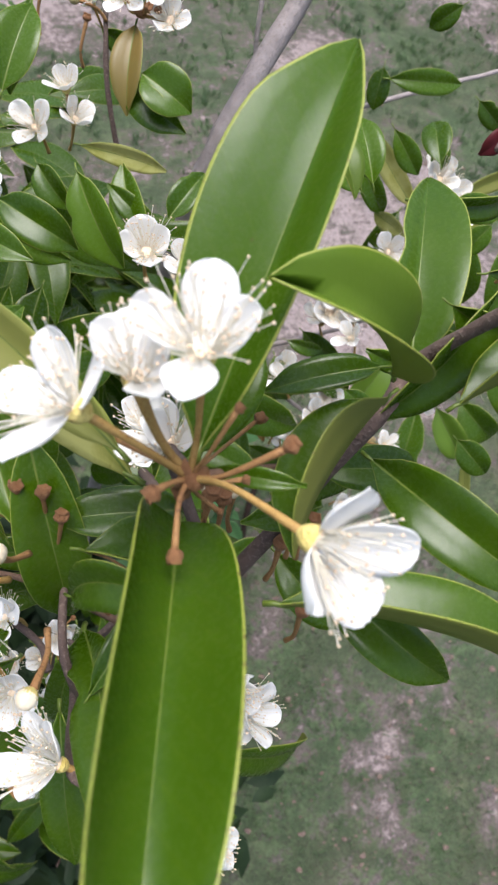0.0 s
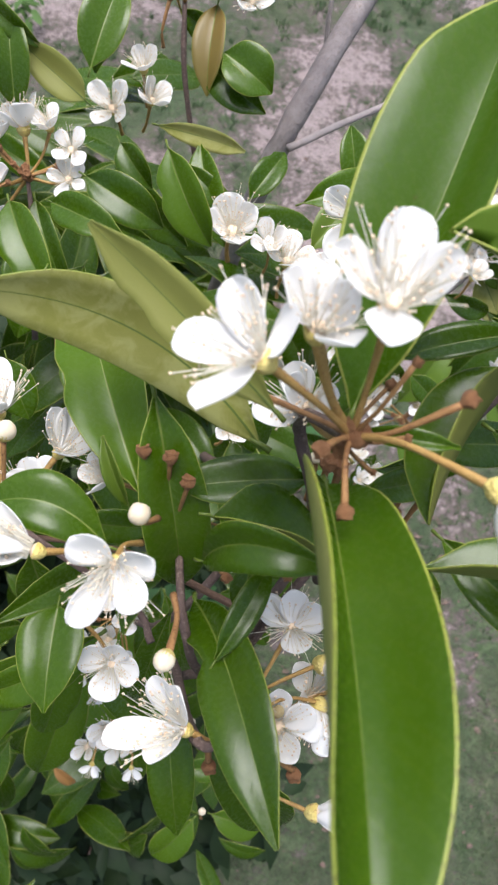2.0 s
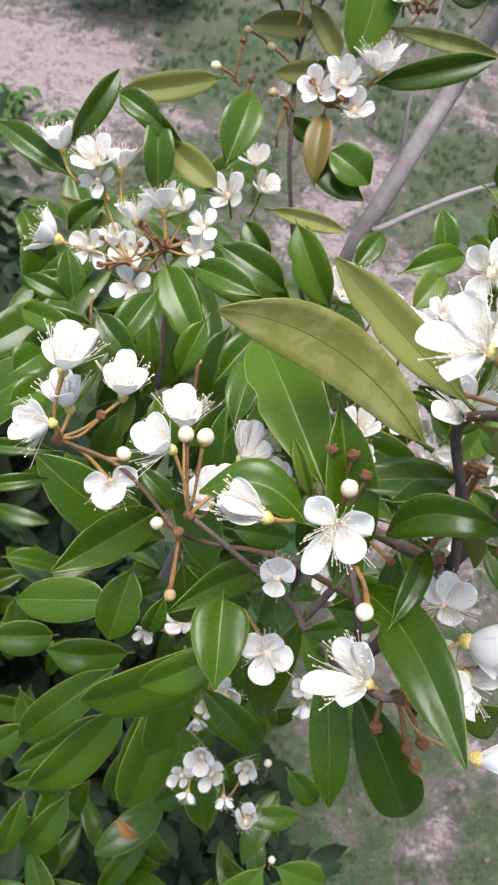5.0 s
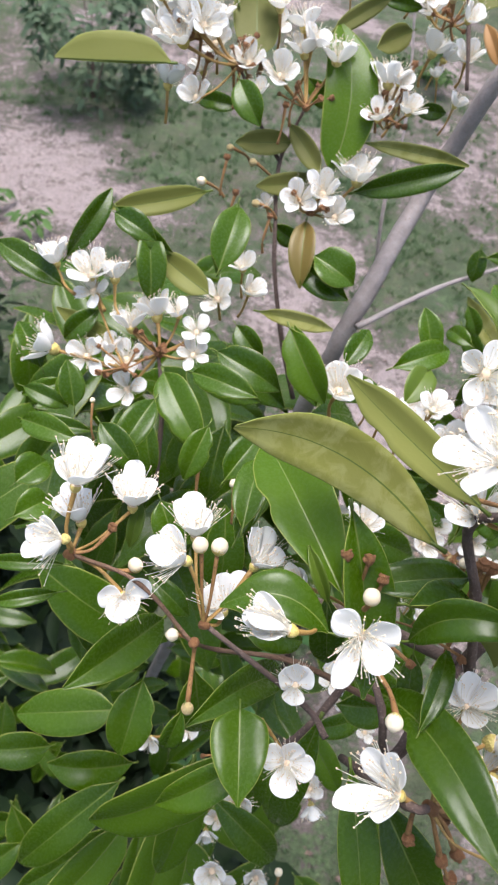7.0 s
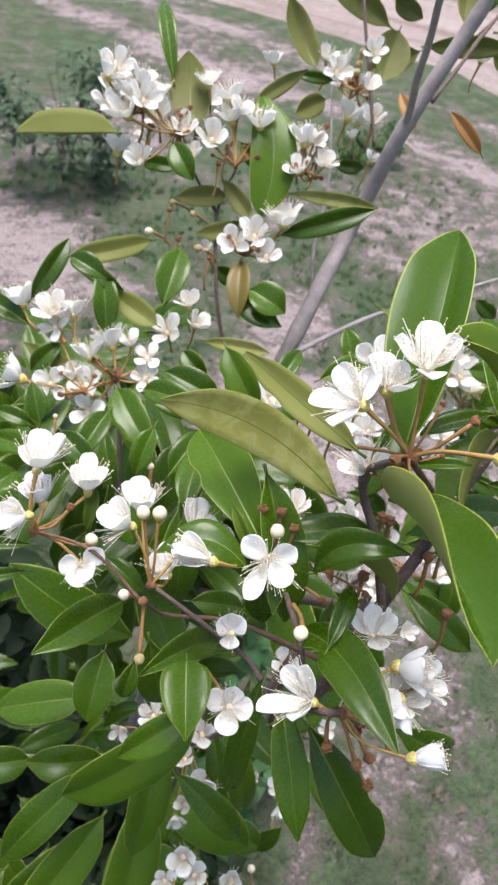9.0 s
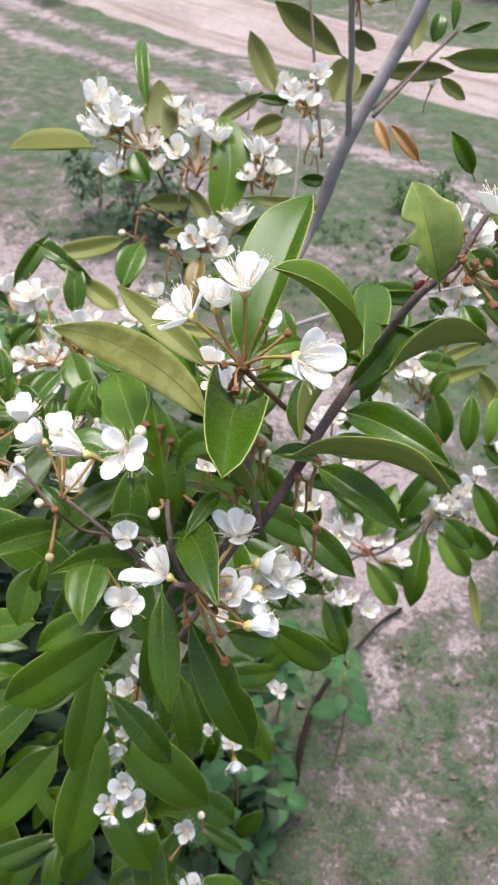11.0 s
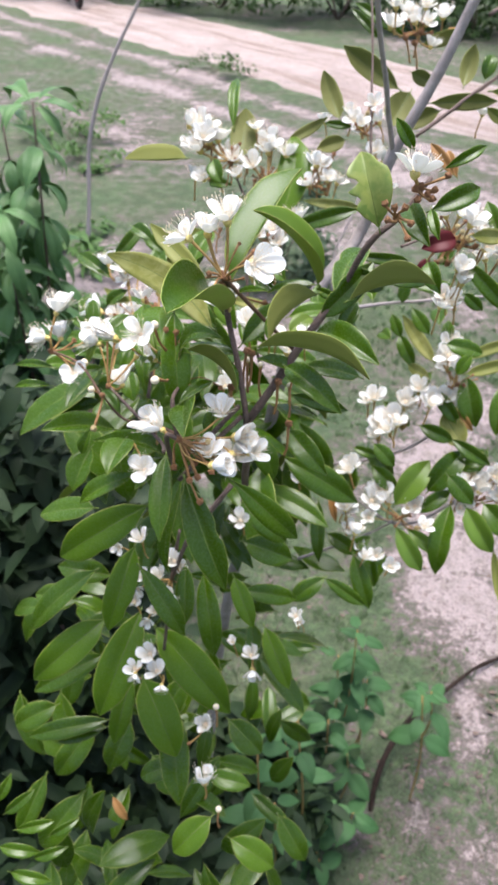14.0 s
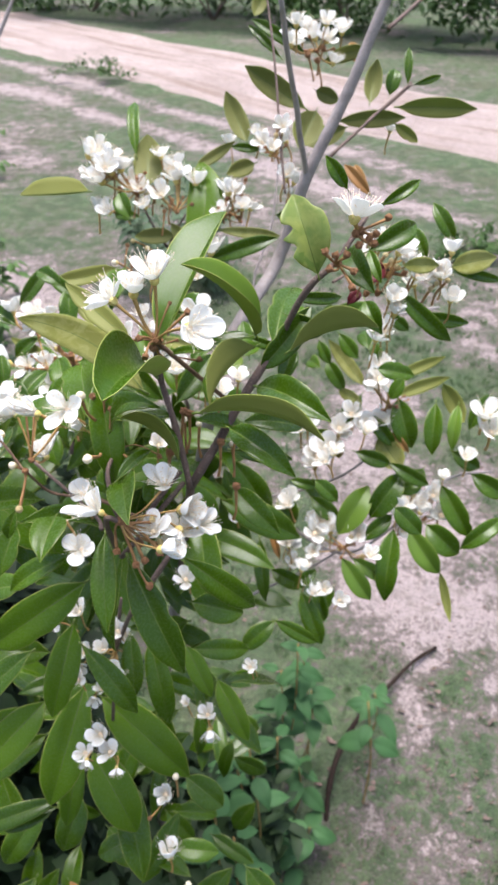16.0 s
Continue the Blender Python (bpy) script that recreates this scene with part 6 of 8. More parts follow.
spent((0.0099, 0.0715, 1.2486), (0.71, 0.45, 0.55), 0.0035, (-0.0034, 0.0731, 1.2354), 0.00, 0)
spent((0.0027, 0.0769, 1.2502), (0.66, 0.49, 0.56), 0.0021, (-0.0034, 0.0731, 1.2354), 0.00, 0)
spent((0.0124, 0.0960, 1.2130), (0.79, 0.34, 0.51), 0.0034, (-0.0034, 0.0731, 1.2354), 0.00, 0)
spent((-0.0157, 0.0832, 1.2301), (-1.00, -0.01, 0.02), 0.0034, (-0.0034, 0.0731, 1.2354), 0.00, 0)
spent((0.0018, 0.0709, 1.2267), (0.90, -0.42, 0.13), 0.0015, (-0.0034, 0.0731, 1.2354), 0.00, 0)
spent((0.0050, 0.0724, 1.2360), (0.94, -0.26, 0.22), 0.0020, (-0.0034, 0.0731, 1.2354), 0.00, 0)

# flowers of the middle sprays
bloom((-0.0411, 0.0615, 1.2091), ((-0.0485, 0.0647, 1.2158), (-0.0337, 0.0609, 1.2150), (-0.0492, 0.0524, 1.2045), (-0.0360, 0.0530, 1.2081)), (-0.0282, 0.0849, 1.1702), 0.0066, 62, 0.0165)
bloom((-0.0549, 0.0649, 1.2042), ((-0.0668, 0.0687, 1.2050), (-0.0622, 0.0741, 1.2068), (-0.0647, 0.0636, 1.2049), (-0.0657, 0.0667, 1.2131)), (-0.0282, 0.0849, 1.1702), 0.0062, 22, 0.0165)
bud((-0.0368, 0.0696, 1.2085), (-0.11, 0.14, 0.98), 0.0062, (-0.0282, 0.0849, 1.1702), 0.00, 0)
bud((-0.0313, 0.0486, 1.1935), (-0.49, -0.86, 0.16), 0.0061, (-0.0282, 0.0849, 1.1702), 0.00, 0)
bloom((-0.0268, 0.0366, 1.1727), ((-0.0331, 0.0482, 1.1743), (-0.0275, 0.0445, 1.1811), (-0.0443, 0.0349, 1.1727), (-0.0342, 0.0293, 1.1753)), (-0.0193, 0.0341, 1.1702), 0.0068, 46, 0.0165)
bloom((-0.0449, 0.0593, 1.1289), ((-0.0541, 0.0614, 1.1343), (-0.0369, 0.0550, 1.1323), (-0.0479, 0.0499, 1.1266), (-0.0426, 0.0634, 1.1359)), (-0.0708, 0.0889, 1.1616), 0.0075, 62, 0.0165)
bloom((-0.0441, 0.0737, 1.1518), ((-0.0508, 0.0748, 1.1567), (-0.0391, 0.0738, 1.1584), (-0.0459, 0.0674, 1.1511), (-0.0444, 0.0777, 1.1594)), None, 0.0068, 62, 0.0165)
bloom((-0.0027, 0.0583, 1.1691), ((-0.0127, 0.0629, 1.1765), (-0.0036, 0.0654, 1.1780), (0.0048, 0.0593, 1.1772), (-0.0023, 0.0512, 1.1710)), (-0.0193, 0.0341, 1.1702), 0.0072, 62, 0.0165)
flower((0.0047, 0.0513, 1.1617), (0.77, -0.40, 0.50), 0.0158, (-0.0193, 0.0341, 1.1702), 0.42, 4)
flower((0.0048, 0.0431, 1.1579), (-0.33, -0.90, -0.30), 0.0147, (-0.0193, 0.0341, 1.1702), 0.46, 4)
flower((-0.0014, 0.0202, 1.1673), (0.94, -0.15, 0.32), 0.0086, (-0.0193, 0.0341, 1.1702), 0.25, 4)
spent((-0.0364, 0.0880, 1.1974), (-0.18, 0.69, 0.70), 0.0039, (-0.0282, 0.0849, 1.1702), 0.00, 0)
spent((-0.0311, 0.0865, 1.1973), (0.14, 0.65, 0.74), 0.0039, (-0.0282, 0.0849, 1.1702), 0.00, 0)
spent((-0.0274, 0.0822, 1.1943), (0.13, 0.66, 0.74), 0.0039, (-0.0282, 0.0849, 1.1702), 0.00, 0)
spent((-0.0051, 0.0680, 1.1801), (0.31, -0.74, -0.60), 0.0031, (-0.0282, 0.0849, 1.1702), 0.00, 0)
spent((-0.0187, 0.0684, 1.1773), (0.59, -0.66, -0.46), 0.0031, (-0.0282, 0.0849, 1.1702), 0.00, 0)
spent((-0.0217, 0.0315, 1.1568), (0.16, -0.69, -0.70), 0.0042, (-0.0193, 0.0341, 1.1702), 0.00, 0)
spent((-0.0133, 0.0267, 1.1537), (0.28, -0.69, -0.67), 0.0042, (-0.0193, 0.0341, 1.1702), 0.00, 0)
spent((-0.0098, 0.0274, 1.1553), (0.54, -0.64, -0.55), 0.0042, (-0.0193, 0.0341, 1.1702), 0.00, 0)
spent((-0.0028, 0.0288, 1.1585), (0.13, -0.69, -0.71), 0.0042, (-0.0193, 0.0341, 1.1702), 0.00, 0)
bloom((-0.1073, 0.1181, 1.1872), ((-0.1127, 0.1243, 1.1930), (-0.0962, 0.1242, 1.1966), (-0.1061, 0.1322, 1.1927), (-0.1032, 0.1134, 1.1969)), (-0.1091, 0.1086, 1.1690), 0.0078, 46, 0.0165)
bloom((-0.0914, 0.1234, 1.1696), ((-0.0978, 0.1305, 1.1760), (-0.0834, 0.1279, 1.1768), (-0.0911, 0.1376, 1.1750), (-0.0900, 0.1193, 1.1792)), (-0.1091, 0.1086, 1.1690), 0.0075, 46, 0.0165)
bloom((-0.1060, 0.1164, 1.1722), ((-0.1146, 0.1220, 1.1767), (-0.1018, 0.1226, 1.1802), (-0.1099, 0.1292, 1.1755), (-0.1080, 0.1127, 1.1815)), (-0.1091, 0.1086, 1.1690), 0.0072, 46, 0.0165)
bloom((-0.1095, 0.1080, 1.1775), ((-0.1205, 0.1110, 1.1791), (-0.1213, 0.1042, 1.1742), (-0.1165, 0.1161, 1.1758), (-0.1137, 0.0994, 1.1797)), (-0.1091, 0.1086, 1.1690), 0.0066, 62, 0.0165)
bloom((-0.0936, 0.0994, 1.1604), ((-0.1014, 0.0990, 1.1637), (-0.0860, 0.1005, 1.1679), (-0.0968, 0.0916, 1.1587), (-0.0890, 0.0929, 1.1617)), (-0.1091, 0.1086, 1.1690), 0.0074, 62, 0.0165)
bud((-0.0896, 0.1067, 1.1617), (-0.35, 0.47, 0.81), 0.0066, (-0.1091, 0.1086, 1.1690), 0.00, 0)
bloom((-0.0761, 0.0971, 1.1821), ((-0.0875, 0.1021, 1.1854), (-0.0870, 0.0961, 1.1842), (-0.0810, 0.1066, 1.1869), (-0.0805, 0.0919, 1.1873)), (-0.0708, 0.0889, 1.1616), 0.0072, 62, 0.0165)
bloom((-0.0725, 0.1124, 1.1694), ((-0.0795, 0.1211, 1.1771), (-0.0672, 0.1176, 1.1767), (-0.0735, 0.1265, 1.1744), (-0.0733, 0.1088, 1.1789)), (-0.0708, 0.0889, 1.1616), 0.0074, 46, 0.0165)
bud((-0.0725, 0.1001, 1.1829), (-0.19, 0.32, 0.93), 0.0067, (-0.0708, 0.0889, 1.1616), 0.00, 0)
bud((-0.0681, 0.0990, 1.1829), (0.27, 0.62, 0.74), 0.0070, (-0.0708, 0.0889, 1.1616), 0.00, 0)
bloom((-0.0570, 0.0992, 1.1747), ((-0.0595, 0.1075, 1.1830), (-0.0479, 0.1001, 1.1789), (-0.0531, 0.1090, 1.1817), (-0.0533, 0.0940, 1.1817)), (-0.0708, 0.0889, 1.1616), 0.0070, 46, 0.0165)
bloom((-0.0644, 0.0932, 1.1593), ((-0.0710, 0.0982, 1.1651), (-0.0577, 0.1002, 1.1699), (-0.0689, 0.0900, 1.1609), (-0.0630, 0.1026, 1.1668)), (-0.0708, 0.0889, 1.1616), 0.0074, 46, 0.0165)
flower((-0.0437, 0.0909, 1.1784), (-0.80, 0.10, 0.60), 0.0097, (-0.0282, 0.0849, 1.1702), 0.42, 4)
bud((-0.0788, 0.0874, 1.1584), (-0.61, -0.40, 0.68), 0.0056, (-0.0732, 0.0849, 1.1574), 0.00, 0)
tanbud((-0.0751, 0.0722, 1.1455), (-0.08, -0.97, -0.22), 0.0053, (-0.0732, 0.0849, 1.1574), 0.00, 0)
spent((-0.0975, 0.1136, 1.1730), (0.36, 0.58, 0.73), 0.0037, (-0.1091, 0.1086, 1.1690), 0.00, 0)
flower((-0.0098, 0.1334, 1.1425), (-0.13, -0.03, 0.99), 0.0145, None, 0.46, 4)
flower((-0.0128, 0.1221, 1.1452), (0.20, -0.35, 0.91), 0.0100, None, 0.46, 4)

# flowers of the side spray
flower((-0.1092, 0.2599, 1.1520), (-0.25, -0.03, 0.97), 0.0208, (-0.0952, 0.2220, 1.1344), 0.56, 4)
flower((-0.1087, 0.2552, 1.1478), (-0.31, -0.38, 0.87), 0.0185, (-0.0952, 0.2220, 1.1344), 0.85, 4)
flower((-0.1254, 0.2655, 1.1533), (-0.18, 0.40, 0.90), 0.0190, (-0.0952, 0.2220, 1.1344), 0.56, 5)
flower((-0.0997, 0.2579, 1.1523), (0.02, 0.46, 0.89), 0.0173, (-0.0952, 0.2220, 1.1344), 0.56, 4)
flower((-0.1253, 0.2383, 1.1287), (-0.89, 0.18, 0.43), 0.0231, (-0.0952, 0.2220, 1.1344), 0.56, 5)
flower((-0.1111, 0.2344, 1.1284), (-0.34, -0.48, 0.81), 0.0214, (-0.0952, 0.2220, 1.1344), 0.85, 4)
flower((-0.0922, 0.2412, 1.1388), (-0.17, 0.48, 0.86), 0.0185, (-0.0804, 0.2324, 1.1335), 0.56, 4)
flower((-0.0812, 0.2437, 1.1436), (-0.20, 0.55, 0.81), 0.0202, (-0.0804, 0.2324, 1.1335), 0.56, 4)
flower((-0.0941, 0.2314, 1.1296), (-0.16, -0.37, 0.92), 0.0214, (-0.0804, 0.2324, 1.1335), 0.85, 4)
flower((-0.0936, 0.2220, 1.1211), (-0.30, -0.46, 0.83), 0.0190, (-0.0804, 0.2324, 1.1335), 0.85, 4)
flower((-0.0642, 0.2375, 1.1419), (-0.16, -0.37, 0.92), 0.0167, (-0.0804, 0.2324, 1.1335), 0.85, 4)
flower((-0.0654, 0.2301, 1.1349), (-0.16, -0.37, 0.92), 0.0167, (-0.0804, 0.2324, 1.1335), 0.85, 5)
flower((-0.1021, 0.2348, 1.1308), (-0.01, 0.13, 0.99), 0.0144, (-0.0952, 0.2220, 1.1344), 0.56, 4)
flower((-0.0717, 0.2436, 1.1457), (-0.41, -0.05, 0.91), 0.0139, (-0.0804, 0.2324, 1.1335), 0.56, 4)
flower((-0.0510, 0.2758, 1.1295), (-0.28, -0.46, 0.85), 0.0186, None, 0.56, 4)
flower((-0.0391, 0.2854, 1.1409), (-0.13, -0.03, 0.99), 0.0152, None, 0.56, 4)
flower((-0.0363, 0.2767, 1.1337), (0.32, -0.22, 0.92), 0.0157, None, 0.56, 4)
flower((-0.0281, 0.3071, 1.1630), (-0.49, -0.27, 0.83), 0.0101, None, 0.56, 4)
bud((-0.0662, 0.1685, 1.1341), (-0.02, 0.68, 0.73), 0.0049, None, 0.00, 0)
bud((-0.0526, 0.1611, 1.1304), (-0.02, 0.68, 0.73), 0.0053, None, 0.00, 0)
bud((-0.1069, 0.1911, 1.1453), (-0.02, 0.68, 0.73), 0.0031, None, 0.00, 0)

# flowers of the far top spray
flower((-0.0670, 0.3591, 1.2242), (-0.01, 0.32, 0.95), 0.0216, (-0.0444, 0.3416, 1.2136), 0.62, 5)
flower((-0.0696, 0.3514, 1.2167), (-0.43, -0.22, 0.88), 0.0249, (-0.0444, 0.3416, 1.2136), 0.62, 5)
flower((-0.0564, 0.3559, 1.2238), (0.07, 0.13, 0.99), 0.0216, (-0.0444, 0.3416, 1.2136), 0.62, 5)
flower((-0.0630, 0.3556, 1.2220), (-0.19, -0.27, 0.94), 0.0216, (-0.0444, 0.3416, 1.2136), 0.62, 4)
flower((-0.0635, 0.3322, 1.2007), (-0.32, -0.46, 0.83), 0.0177, (-0.0444, 0.3416, 1.2136), 0.62, 4)
flower((-0.0397, 0.3411, 1.2142), (-0.30, -0.45, 0.84), 0.0190, (-0.0444, 0.3416, 1.2136), 0.62, 4)
flower((-0.0259, 0.3352, 1.2120), (-0.16, -0.51, 0.85), 0.0210, (-0.0140, 0.3244, 1.2048), 0.62, 4)
flower((-0.0149, 0.3503, 1.2281), (-0.22, 0.33, 0.92), 0.0196, (-0.0140, 0.3244, 1.2048), 0.62, 4)
flower((-0.0148, 0.3414, 1.2200), (-0.15, 0.33, 0.93), 0.0190, (-0.0140, 0.3244, 1.2048), 0.62, 4)
flower((-0.0008, 0.3368, 1.2191), (0.06, 0.21, 0.97), 0.0216, (-0.0140, 0.3244, 1.2048), 0.62, 5)
flower((0.0113, 0.2998, 1.1822), (-0.17, 0.16, 0.97), 0.0239, (-0.0101, 0.2921, 1.1703), 0.62, 5)
flower((-0.0155, 0.2964, 1.1729), (-0.16, -0.52, 0.84), 0.0186, (-0.0101, 0.2921, 1.1703), 0.62, 5)
flower((-0.0048, 0.2976, 1.1765), (-0.16, -0.43, 0.89), 0.0199, (-0.0101, 0.2921, 1.1703), 0.62, 5)
flower((0.0009, 0.2889, 1.1699), (-0.20, -0.51, 0.84), 0.0186, (-0.0101, 0.2921, 1.1703), 0.62, 4)
flower((0.0231, 0.3272, 1.2158), (-0.08, 0.33, 0.94), 0.0210, (0.0311, 0.3372, 1.1932), 0.62, 5)
flower((0.0324, 0.3172, 1.2089), (0.04, -0.23, 0.97), 0.0157, (0.0311, 0.3372, 1.1932), 0.62, 4)
flower((0.0191, 0.3163, 1.2051), (-0.28, -0.19, 0.94), 0.0164, (0.0311, 0.3372, 1.1932), 0.62, 4)
flower((0.0670, 0.3989, 1.2045), (0.30, 0.20, 0.93), 0.0203, None, 0.52, 4)
flower((0.0702, 0.3892, 1.1964), (-0.35, 0.14, 0.93), 0.0095, None, 0.52, 4)
flower((0.0796, 0.3769, 1.1874), (0.38, -0.04, 0.93), 0.0114, None, 0.52, 4)
flower((0.0685, 0.4234, 1.2270), (-0.42, 0.30, 0.86), 0.0171, None, 0.52, 4)
flower((0.0232, 0.4308, 1.2234), (-0.09, 0.31, 0.95), 0.0139, None, 0.52, 4)
flower((0.0733, 0.3959, 1.2031), (0.52, 0.06, 0.85), 0.0158, None, 0.52, 4)
bud((-0.0582, 0.3128, 1.1709), (-0.98, -0.12, 0.13), 0.0066, None, 0.00, 0)
tanbud((-0.0346, 0.3169, 1.1800), (-0.98, -0.12, 0.13), 0.0055, None, 0.00, 0)
tanbud((-0.0331, 0.3025, 1.1672), (-0.98, -0.12, 0.13), 0.0055, None, 0.00, 0)
tanbud((-0.0455, 0.3232, 1.1832), (-0.98, -0.12, 0.13), 0.0050, None, 0.00, 0)
spent((-0.0444, 0.3397, 1.2118), (0.20, 0.57, 0.80), 0.0040, None, 0.00, 0)
spent((-0.0418, 0.3493, 1.2211), (0.20, 0.57, 0.80), 0.0040, None, 0.00, 0)
spent((-0.0232, 0.3254, 1.2036), (0.20, 0.57, 0.80), 0.0040, None, 0.00, 0)
spent((-0.0180, 0.3308, 1.2097), (0.20, 0.57, 0.80), 0.0040, None, 0.00, 0)
spent((-0.0456, 0.2980, 1.1738), (0.20, 0.57, 0.80), 0.0040, None, 0.00, 0)
spent((-0.0496, 0.3104, 1.1841), (0.20, 0.57, 0.80), 0.0040, None, 0.00, 0)
spent((0.0230, 0.3282, 1.2167), (0.20, 0.57, 0.80), 0.0040, None, 0.00, 0)
spent((0.0217, 0.3244, 1.2130), (0.20, 0.57, 0.80), 0.0040, None, 0.00, 0)
spent((0.0323, 0.3292, 1.2197), (0.20, 0.57, 0.80), 0.0040, None, 0.00, 0)
spent((0.0349, 0.3329, 1.2236), (0.20, 0.57, 0.80), 0.0040, None, 0.00, 0)
spent((-0.0297, 0.2883, 1.1686), (0.20, 0.57, 0.80), 0.0040, None, 0.00, 0)
flower((-0.0084, 0.1977, 1.1463), (-0.03, -0.23, 0.97), 0.0214, None, 0.52, 4)
flower((0.0045, 0.1937, 1.1456), (-0.03, -0.23, 0.97), 0.0133, None, 0.52, 4)
flower((0.0186, 0.1815, 1.1378), (0.02, -0.06, 1.00), 0.0190, None, 0.52, 4)
flower((0.0104, 0.1886, 1.1423), (0.07, 0.11, 0.99), 0.0166, None, 0.52, 4)
flower((0.0303, 0.1882, 1.1465), (0.02, -0.06, 1.00), 0.0143, None, 0.52, 4)

# flowers of the upright twig and the far sprays
flower((0.0770, 0.0887, 1.2807), (0.22, 0.37, 0.90), 0.0208, (0.0797, 0.0917, 1.2757), 0.66, 5)
spent((0.0785, 0.0881, 1.2745), (-0.46, 0.33, 0.83), 0.0039, (0.0797, 0.0917, 1.2757), 0.00, 0)
spent((0.0801, 0.0858, 1.2709), (-0.68, 0.21, 0.70), 0.0039, (0.0797, 0.0917, 1.2757), 0.00, 0)
spent((0.0858, 0.0890, 1.2743), (0.65, 0.36, 0.67), 0.0039, (0.0797, 0.0917, 1.2757), 0.00, 0)
spent((0.0849, 0.0867, 1.2714), (0.80, 0.28, 0.53), 0.0039, (0.0797, 0.0917, 1.2757), 0.00, 0)
spent((0.0908, 0.0935, 1.2795), (0.73, 0.33, 0.61), 0.0039, (0.0797, 0.0917, 1.2757), 0.00, 0)
spent((0.0808, 0.0892, 1.2755), (-0.37, 0.36, 0.85), 0.0039, (0.0797, 0.0917, 1.2757), 0.00, 0)
spent((0.0831, 0.0875, 1.2727), (0.46, 0.42, 0.78), 0.0039, (0.0797, 0.0917, 1.2757), 0.00, 0)
spent((0.0661, 0.0826, 1.2693), (-0.37, 0.36, 0.85), 0.0039, (0.0718, 0.0875, 1.2630), 0.00, 0)
spent((0.0764, 0.0764, 1.2589), (0.20, -0.70, -0.69), 0.0039, (0.0718, 0.0875, 1.2630), 0.00, 0)
spent((0.0766, 0.0800, 1.2638), (0.82, -0.40, -0.40), 0.0039, (0.0718, 0.0875, 1.2630), 0.00, 0)
spent((0.0684, 0.0790, 1.2639), (-0.84, 0.06, 0.54), 0.0039, (0.0718, 0.0875, 1.2630), 0.00, 0)
spent((0.0703, 0.0822, 1.2679), (-0.35, 0.37, 0.86), 0.0039, (0.0718, 0.0875, 1.2630), 0.00, 0)
spent((0.0740, 0.0827, 1.2679), (0.46, 0.42, 0.78), 0.0039, (0.0718, 0.0875, 1.2630), 0.00, 0)
flower((0.1236, 0.2126, 1.2178), (0.43, -0.15, 0.89), 0.0165, None, 0.46, 4)
flower((0.1335, 0.2044, 1.2067), (0.38, -0.52, 0.76), 0.0165, None, 0.46, 4)
flower((0.1186, 0.1968, 1.1959), (0.22, -0.44, 0.87), 0.0145, None, 0.46, 4)
flower((0.1549, 0.2124, 1.2179), (0.16, 0.35, 0.92), 0.0132, None, 0.46, 4)
flower((0.1483, 0.2043, 1.2067), (-0.17, -0.42, 0.89), 0.0158, None, 0.46, 4)
flower((0.1539, 0.1961, 1.1956), (-0.01, -0.41, 0.91), 0.0138, None, 0.46, 4)
flower((0.1120, 0.1871, 1.1826), (-0.36, -0.49, 0.79), 0.0119, None, 0.46, 4)
flower((0.1417, 0.2086, 1.2126), (0.28, -0.96, -0.01), 0.0145, None, 0.46, 4)
tanbud((0.1154, 0.2117, 1.2164), (0.61, -0.05, 0.79), 0.0046, None, 0.00, 0)
tanbud((0.1187, 0.2098, 1.2138), (0.61, -0.05, 0.79), 0.0046, None, 0.00, 0)
tanbud((0.1219, 0.2078, 1.2111), (0.61, -0.05, 0.79), 0.0046, None, 0.00, 0)
tanbud((0.1368, 0.2086, 1.2125), (0.61, -0.05, 0.79), 0.0046, None, 0.00, 0)
tanbud((0.1450, 0.2018, 1.2032), (0.61, -0.05, 0.79), 0.0046, None, 0.00, 0)
tanbud((0.1516, 0.2027, 1.2046), (0.61, -0.05, 0.79), 0.0046, None, 0.00, 0)
tanbud((0.1417, 0.1999, 1.2006), (0.61, -0.05, 0.79), 0.0046, None, 0.00, 0)
tanbud((0.1071, 0.2050, 1.2071), (0.61, -0.05, 0.79), 0.0046, None, 0.00, 0)
flower((0.1402, 0.3061, 1.0867), (-0.01, -0.41, 0.91), 0.0205, None, 0.56, 4)
flower((0.1456, 0.3019, 1.0809), (-0.01, -0.41, 0.91), 0.0205, (0.1491, 0.2882, 1.0621), 0.56, 4)
flower((0.1358, 0.2983, 1.0758), (-0.01, -0.41, 0.91), 0.0185, (0.1491, 0.2882, 1.0621), 0.56, 4)
flower((0.1469, 0.2961, 1.0730), (-0.01, -0.41, 0.91), 0.0185, (0.1491, 0.2882, 1.0621), 0.56, 4)
flower((0.1290, 0.2787, 1.0487), (-0.01, -0.41, 0.91), 0.0216, (0.1491, 0.2882, 1.0621), 0.56, 4)
flower((0.1411, 0.2799, 1.0505), (-0.01, -0.24, 0.97), 0.0216, (0.1491, 0.2882, 1.0621), 0.56, 4)
flower((0.1089, 0.2775, 1.0468), (-0.01, -0.41, 0.91), 0.0216, None, 0.56, 4)
flower((0.1188, 0.2845, 1.0566), (-0.01, -0.41, 0.91), 0.0185, None, 0.56, 4)
flower((0.2237, 0.2819, 1.0545), (-0.01, -0.24, 0.97), 0.0267, None, 0.56, 4)
flower((0.2286, 0.2745, 1.0444), (-0.01, -0.24, 0.97), 0.0267, None, 0.56, 4)
flower((0.2098, 0.2628, 1.0281), (-0.01, -0.07, 1.00), 0.0175, None, 0.56, 4)
flower((0.1915, 0.2543, 1.0161), (-0.01, -0.07, 1.00), 0.0123, None, 0.56, 4)
